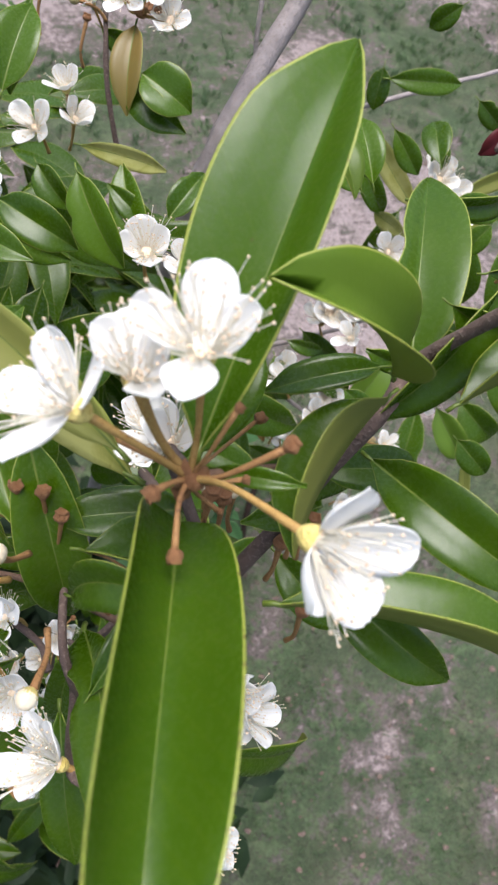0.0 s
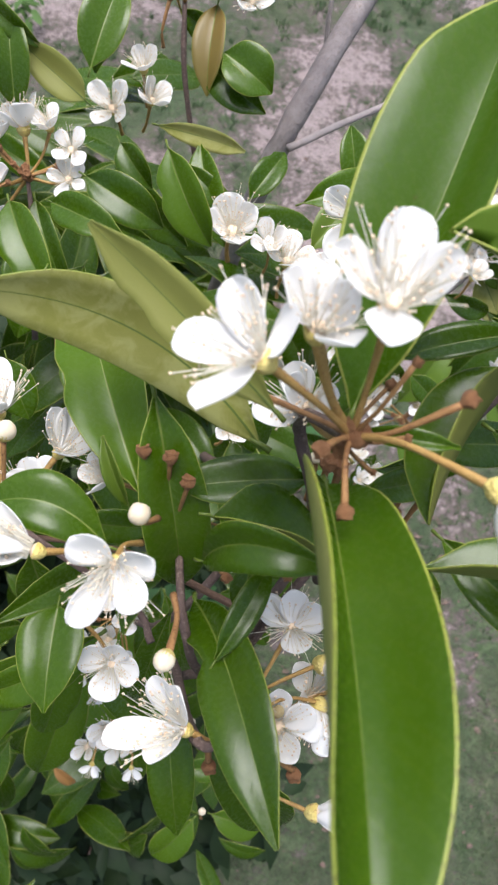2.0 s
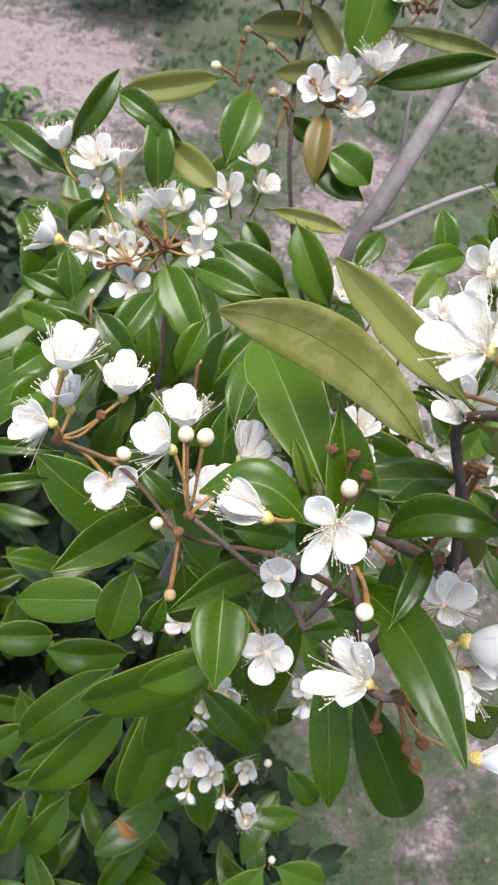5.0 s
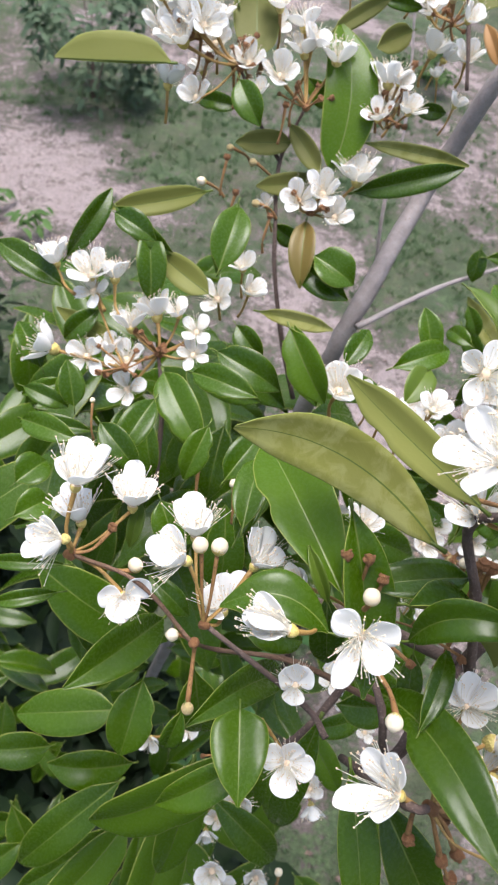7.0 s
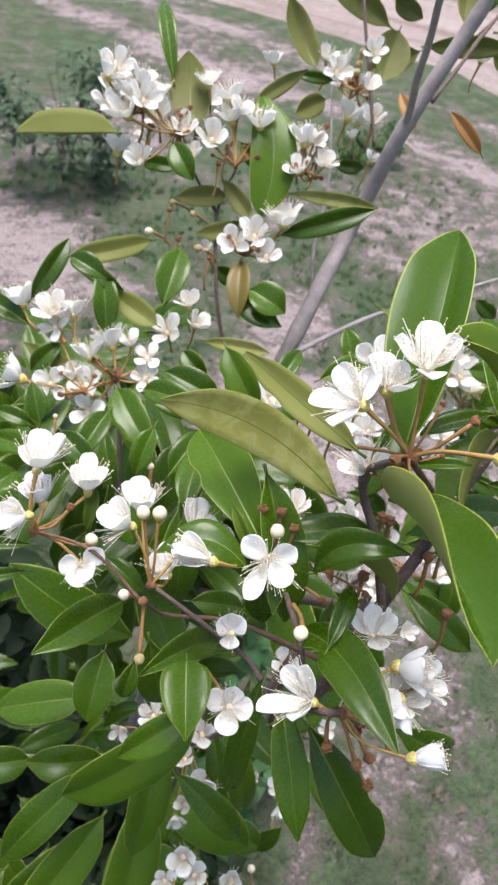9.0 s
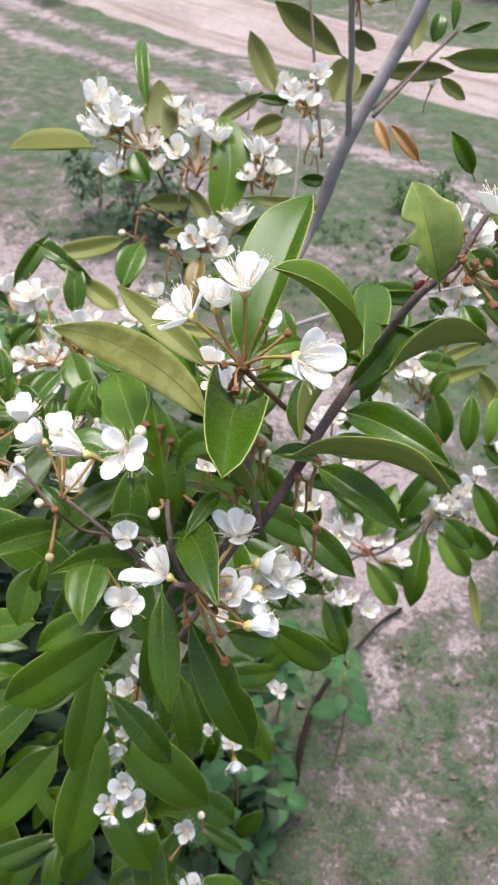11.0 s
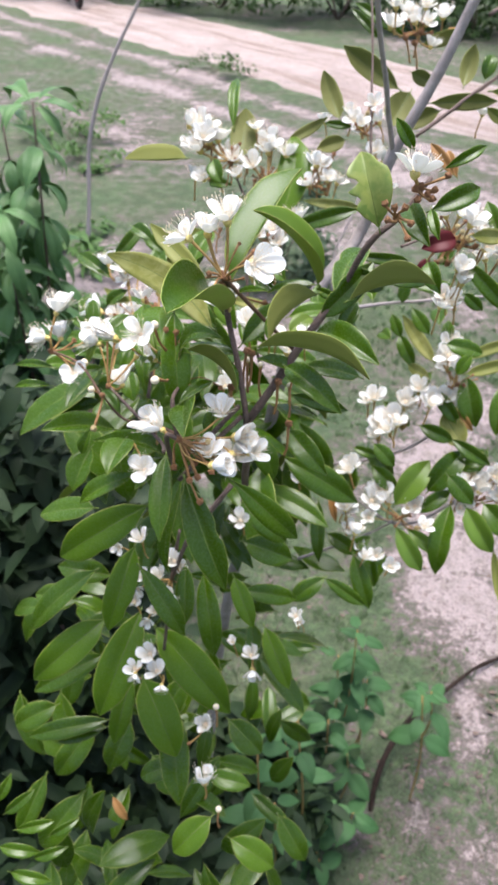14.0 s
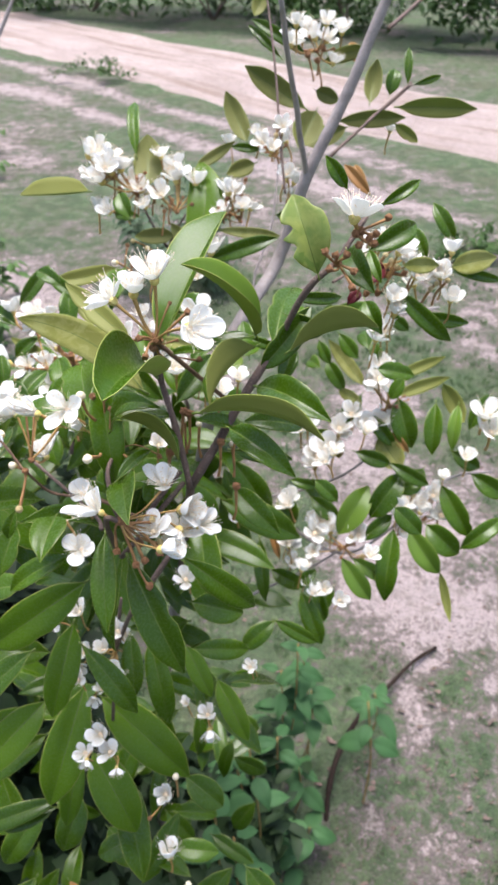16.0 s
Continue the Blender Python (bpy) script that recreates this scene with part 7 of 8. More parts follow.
flower((0.1000, 0.2676, 1.0330), (-0.01, -0.41, 0.91), 0.0257, None, 0.56, 4)
flower((0.0910, 0.2650, 1.0293), (-0.01, -0.41, 0.91), 0.0257, None, 0.56, 4)
flower((0.1683, 0.2646, 0.9857), (0.15, -0.25, 0.96), 0.0215, (0.1729, 0.2522, 0.9687), 0.56, 4)
flower((0.1720, 0.2591, 0.9781), (0.11, -0.42, 0.90), 0.0236, (0.1729, 0.2522, 0.9687), 0.56, 4)
flower((0.1962, 0.2562, 0.9745), (0.11, -0.42, 0.90), 0.0247, (0.1729, 0.2522, 0.9687), 0.56, 4)
flower((0.1645, 0.2495, 0.9649), (0.11, -0.42, 0.90), 0.0215, (0.1729, 0.2522, 0.9687), 0.56, 4)
flower((0.1893, 0.2658, 0.9877), (0.11, -0.42, 0.90), 0.0215, (0.1729, 0.2522, 0.9687), 0.56, 4)
flower((0.1776, 0.2632, 0.9838), (0.11, -0.42, 0.90), 0.0193, (0.1729, 0.2522, 0.9687), 0.56, 4)
flower((0.0961, 0.2395, 0.9836), (0.11, -0.42, 0.90), 0.0208, (0.1142, 0.2274, 0.9672), 0.56, 4)
flower((0.0708, 0.2291, 0.9689), (0.11, -0.42, 0.90), 0.0177, None, 0.56, 4)
flower((0.0826, 0.2117, 0.9452), (0.11, -0.42, 0.90), 0.0125, None, 0.56, 4)
flower((0.0691, 0.2503, 0.9981), (0.11, -0.42, 0.90), 0.0197, None, 0.56, 4)
flower((0.0307, 0.2427, 0.9869), (0.11, -0.42, 0.90), 0.0228, None, 0.56, 4)
flower((-0.0671, 0.0798, 0.9989), (-0.15, -0.42, 0.89), 0.0134, None, 0.52, 4)
flower((-0.0436, 0.0816, 0.9989), (-0.15, -0.42, 0.89), 0.0190, (-0.0482, 0.1041, 0.9979), 0.52, 4)
flower((-0.0535, 0.0604, 0.9720), (-0.15, -0.42, 0.89), 0.0155, None, 0.52, 4)
flower((-0.0479, 0.0539, 0.9629), (-0.21, -0.27, 0.94), 0.0148, None, 0.52, 4)
flower((-0.0628, 0.0535, 0.9638), (-0.15, -0.42, 0.89), 0.0120, None, 0.52, 4)
flower((-0.0663, 0.1045, 1.0313), (-0.27, -0.10, 0.96), 0.0141, None, 0.52, 4)
flower((-0.0521, 0.0909, 1.0121), (-0.27, -0.10, 0.96), 0.0127, (-0.0482, 0.1041, 0.9979), 0.52, 4)
flower((-0.0633, 0.0898, 1.0117), (-0.21, -0.27, 0.94), 0.0120, (-0.0482, 0.1041, 0.9979), 0.52, 4)
flower((-0.0433, 0.0983, 1.0209), (-0.21, -0.27, 0.94), 0.0141, None, 0.52, 4)
flower((-0.0020, 0.1192, 1.0443), (-0.15, -0.42, 0.89), 0.0148, None, 0.52, 4)
flower((-0.0525, 0.0770, 0.9937), (-0.21, -0.27, 0.94), 0.0099, (-0.0482, 0.1041, 0.9979), 0.52, 4)
flower((0.0384, 0.1259, 0.9496), (-0.21, -0.27, 0.94), 0.0112, None, 0.53, 4)
flower((0.0087, 0.1047, 0.9247), (-0.24, -0.09, 0.97), 0.0151, None, 0.53, 4)
flower((0.0095, 0.0992, 0.9174), (0.11, -0.97, -0.22), 0.0143, None, 0.53, 4)
flower((-0.0204, 0.0710, 0.8831), (-0.07, -0.40, 0.91), 0.0167, (-0.0305, 0.0557, 0.8805), 0.53, 4)
flower((-0.0177, 0.0451, 0.8488), (-0.06, 0.21, 0.98), 0.0207, None, 0.53, 4)
flower((-0.0061, 0.1092, 0.9321), (-0.31, -0.12, 0.94), 0.0088, None, 0.53, 4)
bud((-0.0034, 0.0241, 0.8528), (-0.06, 0.29, 0.95), 0.0065, None, 0.00, 0)
bud((-0.0118, 0.0670, 0.9101), (-0.06, 0.29, 0.95), 0.0065, None, 0.00, 0)
bud((0.0046, 0.0959, 1.1787), (-0.06, 0.29, 0.95), 0.0047, None, 0.00, 0)
bud((0.0117, 0.0950, 1.1768), (-0.06, 0.29, 0.95), 0.0047, None, 0.00, 0)
bud((0.0278, 0.0900, 1.1685), (-0.06, 0.29, 0.95), 0.0047, None, 0.00, 0)
flower((0.0036, 0.0449, 1.1524), (0.28, -0.06, 0.96), 0.0185, (-0.0193, 0.0341, 1.1702), 0.60, 5)
flower((-0.0059, 0.0382, 1.1589), (-0.20, -0.08, 0.98), 0.0165, (-0.0193, 0.0341, 1.1702), 0.58, 5)
flower((0.0125, 0.0474, 1.1547), (0.60, -0.07, 0.79), 0.0170, (-0.0193, 0.0341, 1.1702), 0.60, 5)
tanbud((-0.0117, 0.0404, 1.1652), (0.12, 0.30, 0.95), 0.0042, (-0.0193, 0.0341, 1.1702), 0.00, 0)
spent((-0.0119, 0.0336, 1.1562), (0.12, 0.30, 0.95), 0.0042, (-0.0193, 0.0341, 1.1702), 0.00, 0)
tanbud((-0.0033, 0.0345, 1.1565), (0.12, 0.30, 0.95), 0.0042, (-0.0193, 0.0341, 1.1702), 0.00, 0)
spent((-0.0078, 0.0227, 1.1414), (0.12, 0.30, 0.95), 0.0042, (-0.0193, 0.0341, 1.1702), 0.00, 0)
tanbud((-0.0067, 0.0402, 1.1644), (0.12, 0.30, 0.95), 0.0042, (-0.0193, 0.0341, 1.1702), 0.00, 0)
spent((0.0049, 0.0900, 1.1875), (0.12, 0.30, 0.95), 0.0048, None, 0.00, 0)
spent((0.0077, 0.0895, 1.1865), (0.12, 0.30, 0.95), 0.0048, None, 0.00, 0)
spent((-0.0014, 0.0780, 1.1723), (0.12, 0.30, 0.95), 0.0048, None, 0.00, 0)
spent((0.0296, 0.0698, 1.1584), (0.12, 0.30, 0.95), 0.0048, None, 0.00, 0)
spent((0.0298, 0.0861, 1.1798), (0.12, 0.30, 0.95), 0.0048, None, 0.00, 0)
spent((0.0223, 0.0821, 1.1753), (0.12, 0.30, 0.95), 0.0048, None, 0.00, 0)
tanbud((0.1684, 0.2509, 1.0003), (0.27, 0.08, 0.96), 0.0072, None, 0.00, 0)
tanbud((0.1616, 0.2403, 0.9857), (0.27, 0.08, 0.96), 0.0072, None, 0.00, 0)
tanbud((0.1187, 0.2313, 0.9727), (0.27, 0.08, 0.96), 0.0072, (0.1142, 0.2274, 0.9672), 0.00, 0)
tanbud((0.1097, 0.2261, 0.9654), (0.27, 0.08, 0.96), 0.0072, (0.1142, 0.2274, 0.9672), 0.00, 0)
tanbud((0.1277, 0.2220, 0.9600), (0.27, 0.08, 0.96), 0.0072, (0.1142, 0.2274, 0.9672), 0.00, 0)
tanbud((0.1504, 0.2921, 1.0569), (0.27, 0.08, 0.96), 0.0072, None, 0.00, 0)
tanbud((0.1549, 0.2895, 1.0532), (0.27, 0.08, 0.96), 0.0072, None, 0.00, 0)
tanbud((0.1459, 0.2869, 1.0495), (0.27, 0.08, 0.96), 0.0072, None, 0.00, 0)
leaf((0.1311, 0.3159, 1.0552), (0.1124, 0.2995, 1.0324), 0.0124, (-0.16, -0.74, 0.66), 0.12, 15, 'green', 0, 0.630547)
leaf((0.0937, 0.2997, 1.0324), (0.1170, 0.2885, 1.0174), 0.0140, (-0.11, -0.87, 0.48), 0.10, 15, 'green', 0, 0.664387)
leaf((0.0843, 0.2751, 0.9983), (0.1076, 0.2639, 0.9833), 0.0140, (-0.07, -0.85, 0.52), 0.14, 15, 'green', 0, 0.65995)
leaf((0.1403, 0.2664, 0.9873), (0.1216, 0.2556, 0.9721), 0.0140, (-0.19, -0.68, 0.71), 0.08, 15, 'green', 0, 0.679438)
leaf((0.1824, 0.2798, 1.0063), (0.1683, 0.2662, 0.9874), 0.0148, (-0.27, -0.68, 0.68), 0.13, 15, 'green', 0, 0.627651)
leaf((0.2057, 0.2878, 1.0178), (0.2290, 0.2794, 1.0066), 0.0140, (-0.12, -0.90, 0.42), 0.11, 15, 'green', 0, 0.724483)
leaf((0.2384, 0.3150, 1.0557), (0.2197, 0.2987, 1.0329), 0.0140, (-0.27, -0.66, 0.70), 0.08, 15, 'green', 0, 0.741374)
leaf((0.0563, 0.2314, 0.9378), (0.0843, 0.2229, 0.9266), 0.0140, (0.01, -0.78, 0.63), 0.13, 15, 'green', 0, 0.644657)
leaf((0.1076, 0.2227, 0.9267), (0.0936, 0.2091, 0.9078), 0.0124, (-0.25, -0.69, 0.68), 0.09, 15, 'green', 0, 0.766855)
leaf((0.0796, 0.2614, 0.9794), (0.0563, 0.2478, 0.9605), 0.0140, (-0.15, -0.71, 0.69), 0.09, 15, 'green', 0, 0.75337)

# denser flowers of the far sprays
flower((-0.0804, 0.3623, 1.2320), (0.48, 0.15, 0.87), 0.0221, (-0.0629, 0.3563, 1.2189), 0.65, 5)
flower((-0.0748, 0.3760, 1.2325), (0.10, -0.54, 0.83), 0.0219, (-0.0629, 0.3563, 1.2189), 0.69, 5)
flower((-0.0642, 0.3518, 1.2334), (0.50, 0.08, 0.86), 0.0191, (-0.0629, 0.3563, 1.2189), 0.65, 5)
flower((-0.0794, 0.3794, 1.2194), (0.22, 0.36, 0.91), 0.0185, (-0.0629, 0.3563, 1.2189), 0.69, 4)
flower((-0.0635, 0.3302, 1.2327), (0.31, -0.54, 0.78), 0.0174, (-0.0629, 0.3563, 1.2189), 0.58, 5)
flower((-0.0802, 0.3655, 1.2159), (-0.05, -0.18, 0.98), 0.0197, (-0.0629, 0.3563, 1.2189), 0.69, 5)
flower((-0.0521, 0.3798, 1.2064), (-0.22, -0.48, 0.85), 0.0198, None, 0.54, 4)
flower((-0.0391, 0.3590, 1.2063), (-0.50, 0.05, 0.87), 0.0169, (-0.0381, 0.3498, 1.2054), 0.58, 5)
flower((-0.0577, 0.3744, 1.1949), (-0.22, 0.22, 0.95), 0.0170, None, 0.65, 5)
flower((-0.0363, 0.3280, 1.2061), (-0.34, -0.10, 0.93), 0.0160, (-0.0381, 0.3498, 1.2054), 0.67, 5)
flower((-0.0761, 0.3584, 1.1936), (0.05, 0.33, 0.94), 0.0181, None, 0.55, 4)
flower((-0.0263, 0.3577, 1.2327), (-0.10, 0.22, 0.97), 0.0172, None, 0.71, 4)
flower((-0.0249, 0.3855, 1.2159), (0.24, -0.51, 0.83), 0.0178, None, 0.60, 5)
flower((-0.0122, 0.3414, 1.2249), (0.24, 0.02, 0.97), 0.0162, None, 0.60, 4)
flower((0.0279, 0.3275, 1.2173), (0.17, -0.42, 0.89), 0.0148, (0.0240, 0.3210, 1.2041), 0.68, 4)
flower((0.0313, 0.3322, 1.2045), (-0.44, 0.00, 0.90), 0.0160, (0.0240, 0.3210, 1.2041), 0.67, 5)
flower((0.0165, 0.3450, 1.1956), (0.22, 0.06, 0.97), 0.0150, (0.0240, 0.3210, 1.2041), 0.71, 5)
flower((0.0386, 0.3504, 1.1973), (0.47, 0.21, 0.86), 0.0166, None, 0.67, 5)
flower((0.0260, 0.3382, 1.2067), (0.05, -0.35, 0.94), 0.0160, (0.0240, 0.3210, 1.2041), 0.68, 4)
flower((0.0441, 0.3873, 1.2410), (0.06, -0.24, 0.97), 0.0158, None, 0.65, 4)
flower((0.0529, 0.3324, 1.2445), (0.17, -0.39, 0.90), 0.0142, (0.0574, 0.3583, 1.2348), 0.58, 5)
flower((0.0546, 0.3840, 1.2279), (-0.19, -0.00, 0.98), 0.0180, (0.0574, 0.3583, 1.2348), 0.68, 4)
flower((0.0621, 0.3582, 1.2541), (-0.17, -0.61, 0.77), 0.0158, (0.0574, 0.3583, 1.2348), 0.69, 5)
flower((0.0475, 0.3747, 1.2385), (-0.01, -0.56, 0.83), 0.0180, (0.0574, 0.3583, 1.2348), 0.71, 5)
flower((0.0689, 0.4161, 1.2977), (0.29, 0.03, 0.96), 0.0205, (0.0882, 0.4188, 1.2944), 0.62, 5)
flower((0.0890, 0.4409, 1.2989), (-0.39, -0.09, 0.92), 0.0214, (0.0882, 0.4188, 1.2944), 0.62, 4)
flower((0.0958, 0.4192, 1.3003), (0.12, -0.54, 0.83), 0.0173, (0.0882, 0.4188, 1.2944), 0.62, 5)
flower((0.0929, 0.4029, 1.3127), (0.07, -0.35, 0.94), 0.0160, (0.0882, 0.4188, 1.2944), 0.59, 4)
flower((0.1116, 0.4636, 1.3001), (0.05, -0.28, 0.96), 0.0202, None, 0.64, 4)
flower((0.1015, 0.4244, 1.2843), (0.37, 0.30, 0.88), 0.0173, (0.0882, 0.4188, 1.2944), 0.61, 5)
flower((0.0712, 0.3975, 1.3127), (-0.07, 0.06, 1.00), 0.0167, None, 0.60, 4)
flower((0.0806, 0.4521, 1.3038), (0.23, -0.01, 0.97), 0.0193, None, 0.61, 5)
flower((0.0657, 0.3500, 1.2221), (-0.14, -0.52, 0.84), 0.0177, None, 0.66, 5)
flower((0.1477, 0.4066, 1.2397), (0.22, 0.03, 0.97), 0.0154, None, 0.64, 5)
tanbud((0.0586, 0.3700, 1.2505), (0.43, 0.27, 0.86), 0.0056, None, 0.00, 0)
tanbud((0.0571, 0.3659, 1.2452), (0.25, 0.29, 0.92), 0.0056, None, 0.00, 0)
tanbud((0.0566, 0.3633, 1.2418), (-0.44, 0.16, 0.88), 0.0056, None, 0.00, 0)
spent((0.0279, 0.3597, 1.2067), (-0.39, 0.18, 0.90), 0.0058, None, 0.00, 0)
spent((0.0221, 0.3536, 1.1995), (-0.16, 0.25, 0.95), 0.0058, None, 0.00, 0)
spent((0.0350, 0.3575, 1.2025), (0.35, 0.28, 0.89), 0.0058, None, 0.00, 0)
spent((-0.0305, 0.3588, 1.2163), (0.24, 0.29, 0.93), 0.0058, None, 0.00, 0)
spent((-0.0319, 0.3533, 1.2091), (0.27, 0.29, 0.92), 0.0058, None, 0.00, 0)
spent((-0.0585, 0.3509, 1.2107), (0.45, 0.26, 0.85), 0.0058, None, 0.00, 0)
spent((-0.0460, 0.3513, 1.2090), (-0.05, 0.27, 0.96), 0.0058, None, 0.00, 0)
spent((-0.0616, 0.3565, 1.2189), (0.24, 0.29, 0.93), 0.0058, None, 0.00, 0)
spent((0.0918, 0.4079, 1.2959), (0.30, 0.28, 0.91), 0.0056, None, 0.00, 0)
spent((0.0884, 0.4023, 1.2889), (-0.35, 0.20, 0.91), 0.0056, None, 0.00, 0)
spent((0.0816, 0.4039, 1.2923), (-0.45, 0.16, 0.88), 0.0056, None, 0.00, 0)
spent((-0.0374, 0.3599, 1.2191), (0.35, 0.28, 0.90), 0.0058, None, 0.00, 0)
flower((0.1220, 0.2526, 1.2099), (0.40, -0.19, 0.90), 0.0164, None, 0.67, 5)
flower((0.1324, 0.2581, 1.2070), (-0.62, -0.01, 0.79), 0.0159, None, 0.54, 5)
flower((0.1074, 0.2264, 1.2093), (-0.46, -0.05, 0.89), 0.0150, (0.1152, 0.2211, 1.2074), 0.72, 4)
flower((0.1319, 0.2226, 1.2114), (0.15, -0.52, 0.84), 0.0144, (0.1152, 0.2211, 1.2074), 0.61, 4)
flower((0.1095, 0.2194, 1.2197), (-0.23, 0.12, 0.97), 0.0155, (0.1152, 0.2211, 1.2074), 0.58, 5)
flower((0.1317, 0.2116, 1.2119), (-0.23, 0.15, 0.96), 0.0132, (0.1152, 0.2211, 1.2074), 0.64, 5)
flower((0.1398, 0.2283, 1.1905), (-0.39, 0.23, 0.89), 0.0170, None, 0.69, 5)
flower((0.1209, 0.1937, 1.1929), (0.33, -0.30, 0.90), 0.0130, None, 0.71, 5)
flower((0.1225, 0.1958, 1.1869), (0.11, 0.04, 0.99), 0.0144, None, 0.58, 4)
flower((0.1226, 0.2139, 1.1656), (-0.28, -0.35, 0.90), 0.0167, None, 0.57, 5)
flower((0.1099, 0.1808, 1.1773), (0.26, 0.27, 0.93), 0.0139, None, 0.71, 4)
tanbud((0.1114, 0.2226, 1.2102), (0.37, 0.11, 0.92), 0.0049, (0.1152, 0.2211, 1.2074), 0.00, 0)
tanbud((0.1155, 0.2190, 1.2045), (0.37, 0.11, 0.92), 0.0049, (0.1152, 0.2211, 1.2074), 0.00, 0)
tanbud((0.1206, 0.2208, 1.2060), (0.37, 0.11, 0.92), 0.0049, (0.1152, 0.2211, 1.2074), 0.00, 0)
tanbud((0.1260, 0.2205, 1.2046), (0.37, 0.11, 0.92), 0.0049, (0.1152, 0.2211, 1.2074), 0.00, 0)
spent((0.1186, 0.2174, 1.2017), (0.37, 0.11, 0.92), 0.0049, (0.1152, 0.2211, 1.2074), 0.00, 0)
spent((0.1142, 0.2157, 1.2002), (0.37, 0.11, 0.92), 0.0049, (0.1152, 0.2211, 1.2074), 0.00, 0)
spent((0.1298, 0.2190, 1.2018), (0.37, 0.11, 0.92), 0.0049, (0.1152, 0.2211, 1.2074), 0.00, 0)
tanbud((0.1096, 0.2108, 1.1945), (0.37, 0.11, 0.92), 0.0049, (0.1152, 0.2211, 1.2074), 0.00, 0)
spent((0.1063, 0.2093, 1.1930), (0.37, 0.11, 0.92), 0.0049, (0.1152, 0.2211, 1.2074), 0.00, 0)
spent((0.1133, 0.2103, 1.1931), (0.37, 0.11, 0.92), 0.0049, (0.1152, 0.2211, 1.2074), 0.00, 0)
flower((0.1503, 0.3303, 1.0714), (-0.21, -0.07, 0.97), 0.0184, None, 0.63, 5)
flower((0.1374, 0.2849, 1.0885), (-0.25, -0.43, 0.87), 0.0205, None, 0.68, 4)
flower((0.1418, 0.3066, 1.0661), (-0.52, -0.15, 0.84), 0.0182, None, 0.70, 4)
flower((0.1472, 0.2847, 1.0762), (0.22, 0.13, 0.97), 0.0210, None, 0.68, 4)
flower((0.1251, 0.3060, 1.0396), (-0.00, -0.40, 0.92), 0.0203, None, 0.67, 5)
flower((0.1261, 0.2581, 1.0575), (0.25, -0.05, 0.97), 0.0172, None, 0.60, 4)
flower((0.1100, 0.2762, 1.0426), (0.40, -0.19, 0.90), 0.0172, None, 0.66, 5)
flower((0.1460, 0.2870, 1.0507), (0.43, 0.24, 0.87), 0.0201, (0.1491, 0.2882, 1.0621), 0.63, 5)
flower((0.1513, 0.2896, 1.0380), (0.33, 0.36, 0.87), 0.0176, (0.1491, 0.2882, 1.0621), 0.60, 5)
flower((0.0805, 0.2934, 1.0341), (-0.09, -0.07, 0.99), 0.0212, None, 0.68, 5)
flower((0.0847, 0.2804, 1.0462), (-0.16, -0.21, 0.96), 0.0203, None, 0.58, 4)
flower((0.0959, 0.2365, 1.0456), (-0.55, -0.11, 0.83), 0.0172, None, 0.60, 4)
flower((0.1033, 0.2551, 1.0389), (0.05, 0.19, 0.98), 0.0195, None, 0.71, 5)
flower((0.0903, 0.2725, 1.0141), (-0.47, 0.04, 0.88), 0.0199, None, 0.71, 4)
flower((0.0695, 0.2374, 1.0016), (-0.50, 0.02, 0.87), 0.0206, None, 0.65, 4)
flower((0.0958, 0.2569, 0.9673), (-0.50, -0.06, 0.87), 0.0194, None, 0.55, 5)
flower((0.0695, 0.2238, 0.9764), (0.42, 0.28, 0.86), 0.0176, None, 0.70, 4)
flower((0.0897, 0.2302, 0.9796), (-0.02, -0.55, 0.83), 0.0216, (0.1142, 0.2274, 0.9672), 0.60, 4)
flower((0.1257, 0.2333, 0.9755), (-0.31, -0.50, 0.81), 0.0218, (0.1142, 0.2274, 0.9672), 0.70, 4)
flower((0.1578, 0.2380, 0.9973), (0.47, 0.29, 0.83), 0.0190, None, 0.58, 4)
flower((0.1781, 0.2845, 0.9651), (-0.36, 0.15, 0.92), 0.0208, None, 0.70, 5)
flower((0.1773, 0.2525, 0.9812), (0.32, 0.25, 0.91), 0.0188, None, 0.54, 4)
flower((0.1940, 0.2732, 0.9824), (0.05, -0.28, 0.96), 0.0222, None, 0.66, 4)
flower((0.1496, 0.2711, 0.9623), (0.10, 0.37, 0.93), 0.0188, None, 0.63, 4)
flower((0.1678, 0.2762, 0.9540), (0.07, -0.23, 0.97), 0.0206, None, 0.57, 5)
flower((0.1957, 0.2626, 0.9677), (-0.30, 0.10, 0.95), 0.0201, None, 0.70, 5)
flower((0.0926, 0.2392, 0.9828), (-0.07, -0.55, 0.83), 0.0156, (0.1142, 0.2274, 0.9672), 0.66, 4)
flower((0.1070, 0.2558, 0.9569), (-0.01, 0.36, 0.93), 0.0174, None, 0.58, 4)
flower((0.1251, 0.2353, 0.9749), (-0.14, -0.61, 0.78), 0.0152, (0.1142, 0.2274, 0.9672), 0.71, 4)
flower((0.0885, 0.2180, 0.9717), (-0.31, -0.48, 0.82), 0.0145, (0.1142, 0.2274, 0.9672), 0.57, 5)
flower((0.0689, 0.2195, 0.9757), (-0.24, 0.22, 0.94), 0.0166, None, 0.61, 4)
flower((0.0775, 0.1962, 0.9729), (0.22, 0.23, 0.95), 0.0154, None, 0.56, 4)
flower((0.0739, 0.2386, 0.9397), (0.14, -0.54, 0.83), 0.0181, None, 0.71, 4)
flower((0.1318, 0.2140, 0.9702), (0.15, -0.09, 0.98), 0.0172, (0.1142, 0.2274, 0.9672), 0.65, 5)
flower((0.1067, 0.1871, 0.9501), (0.19, -0.51, 0.84), 0.0150, None, 0.60, 4)
flower((0.0970, 0.2006, 0.9465), (-0.04, -0.31, 0.95), 0.0149, None, 0.56, 4)
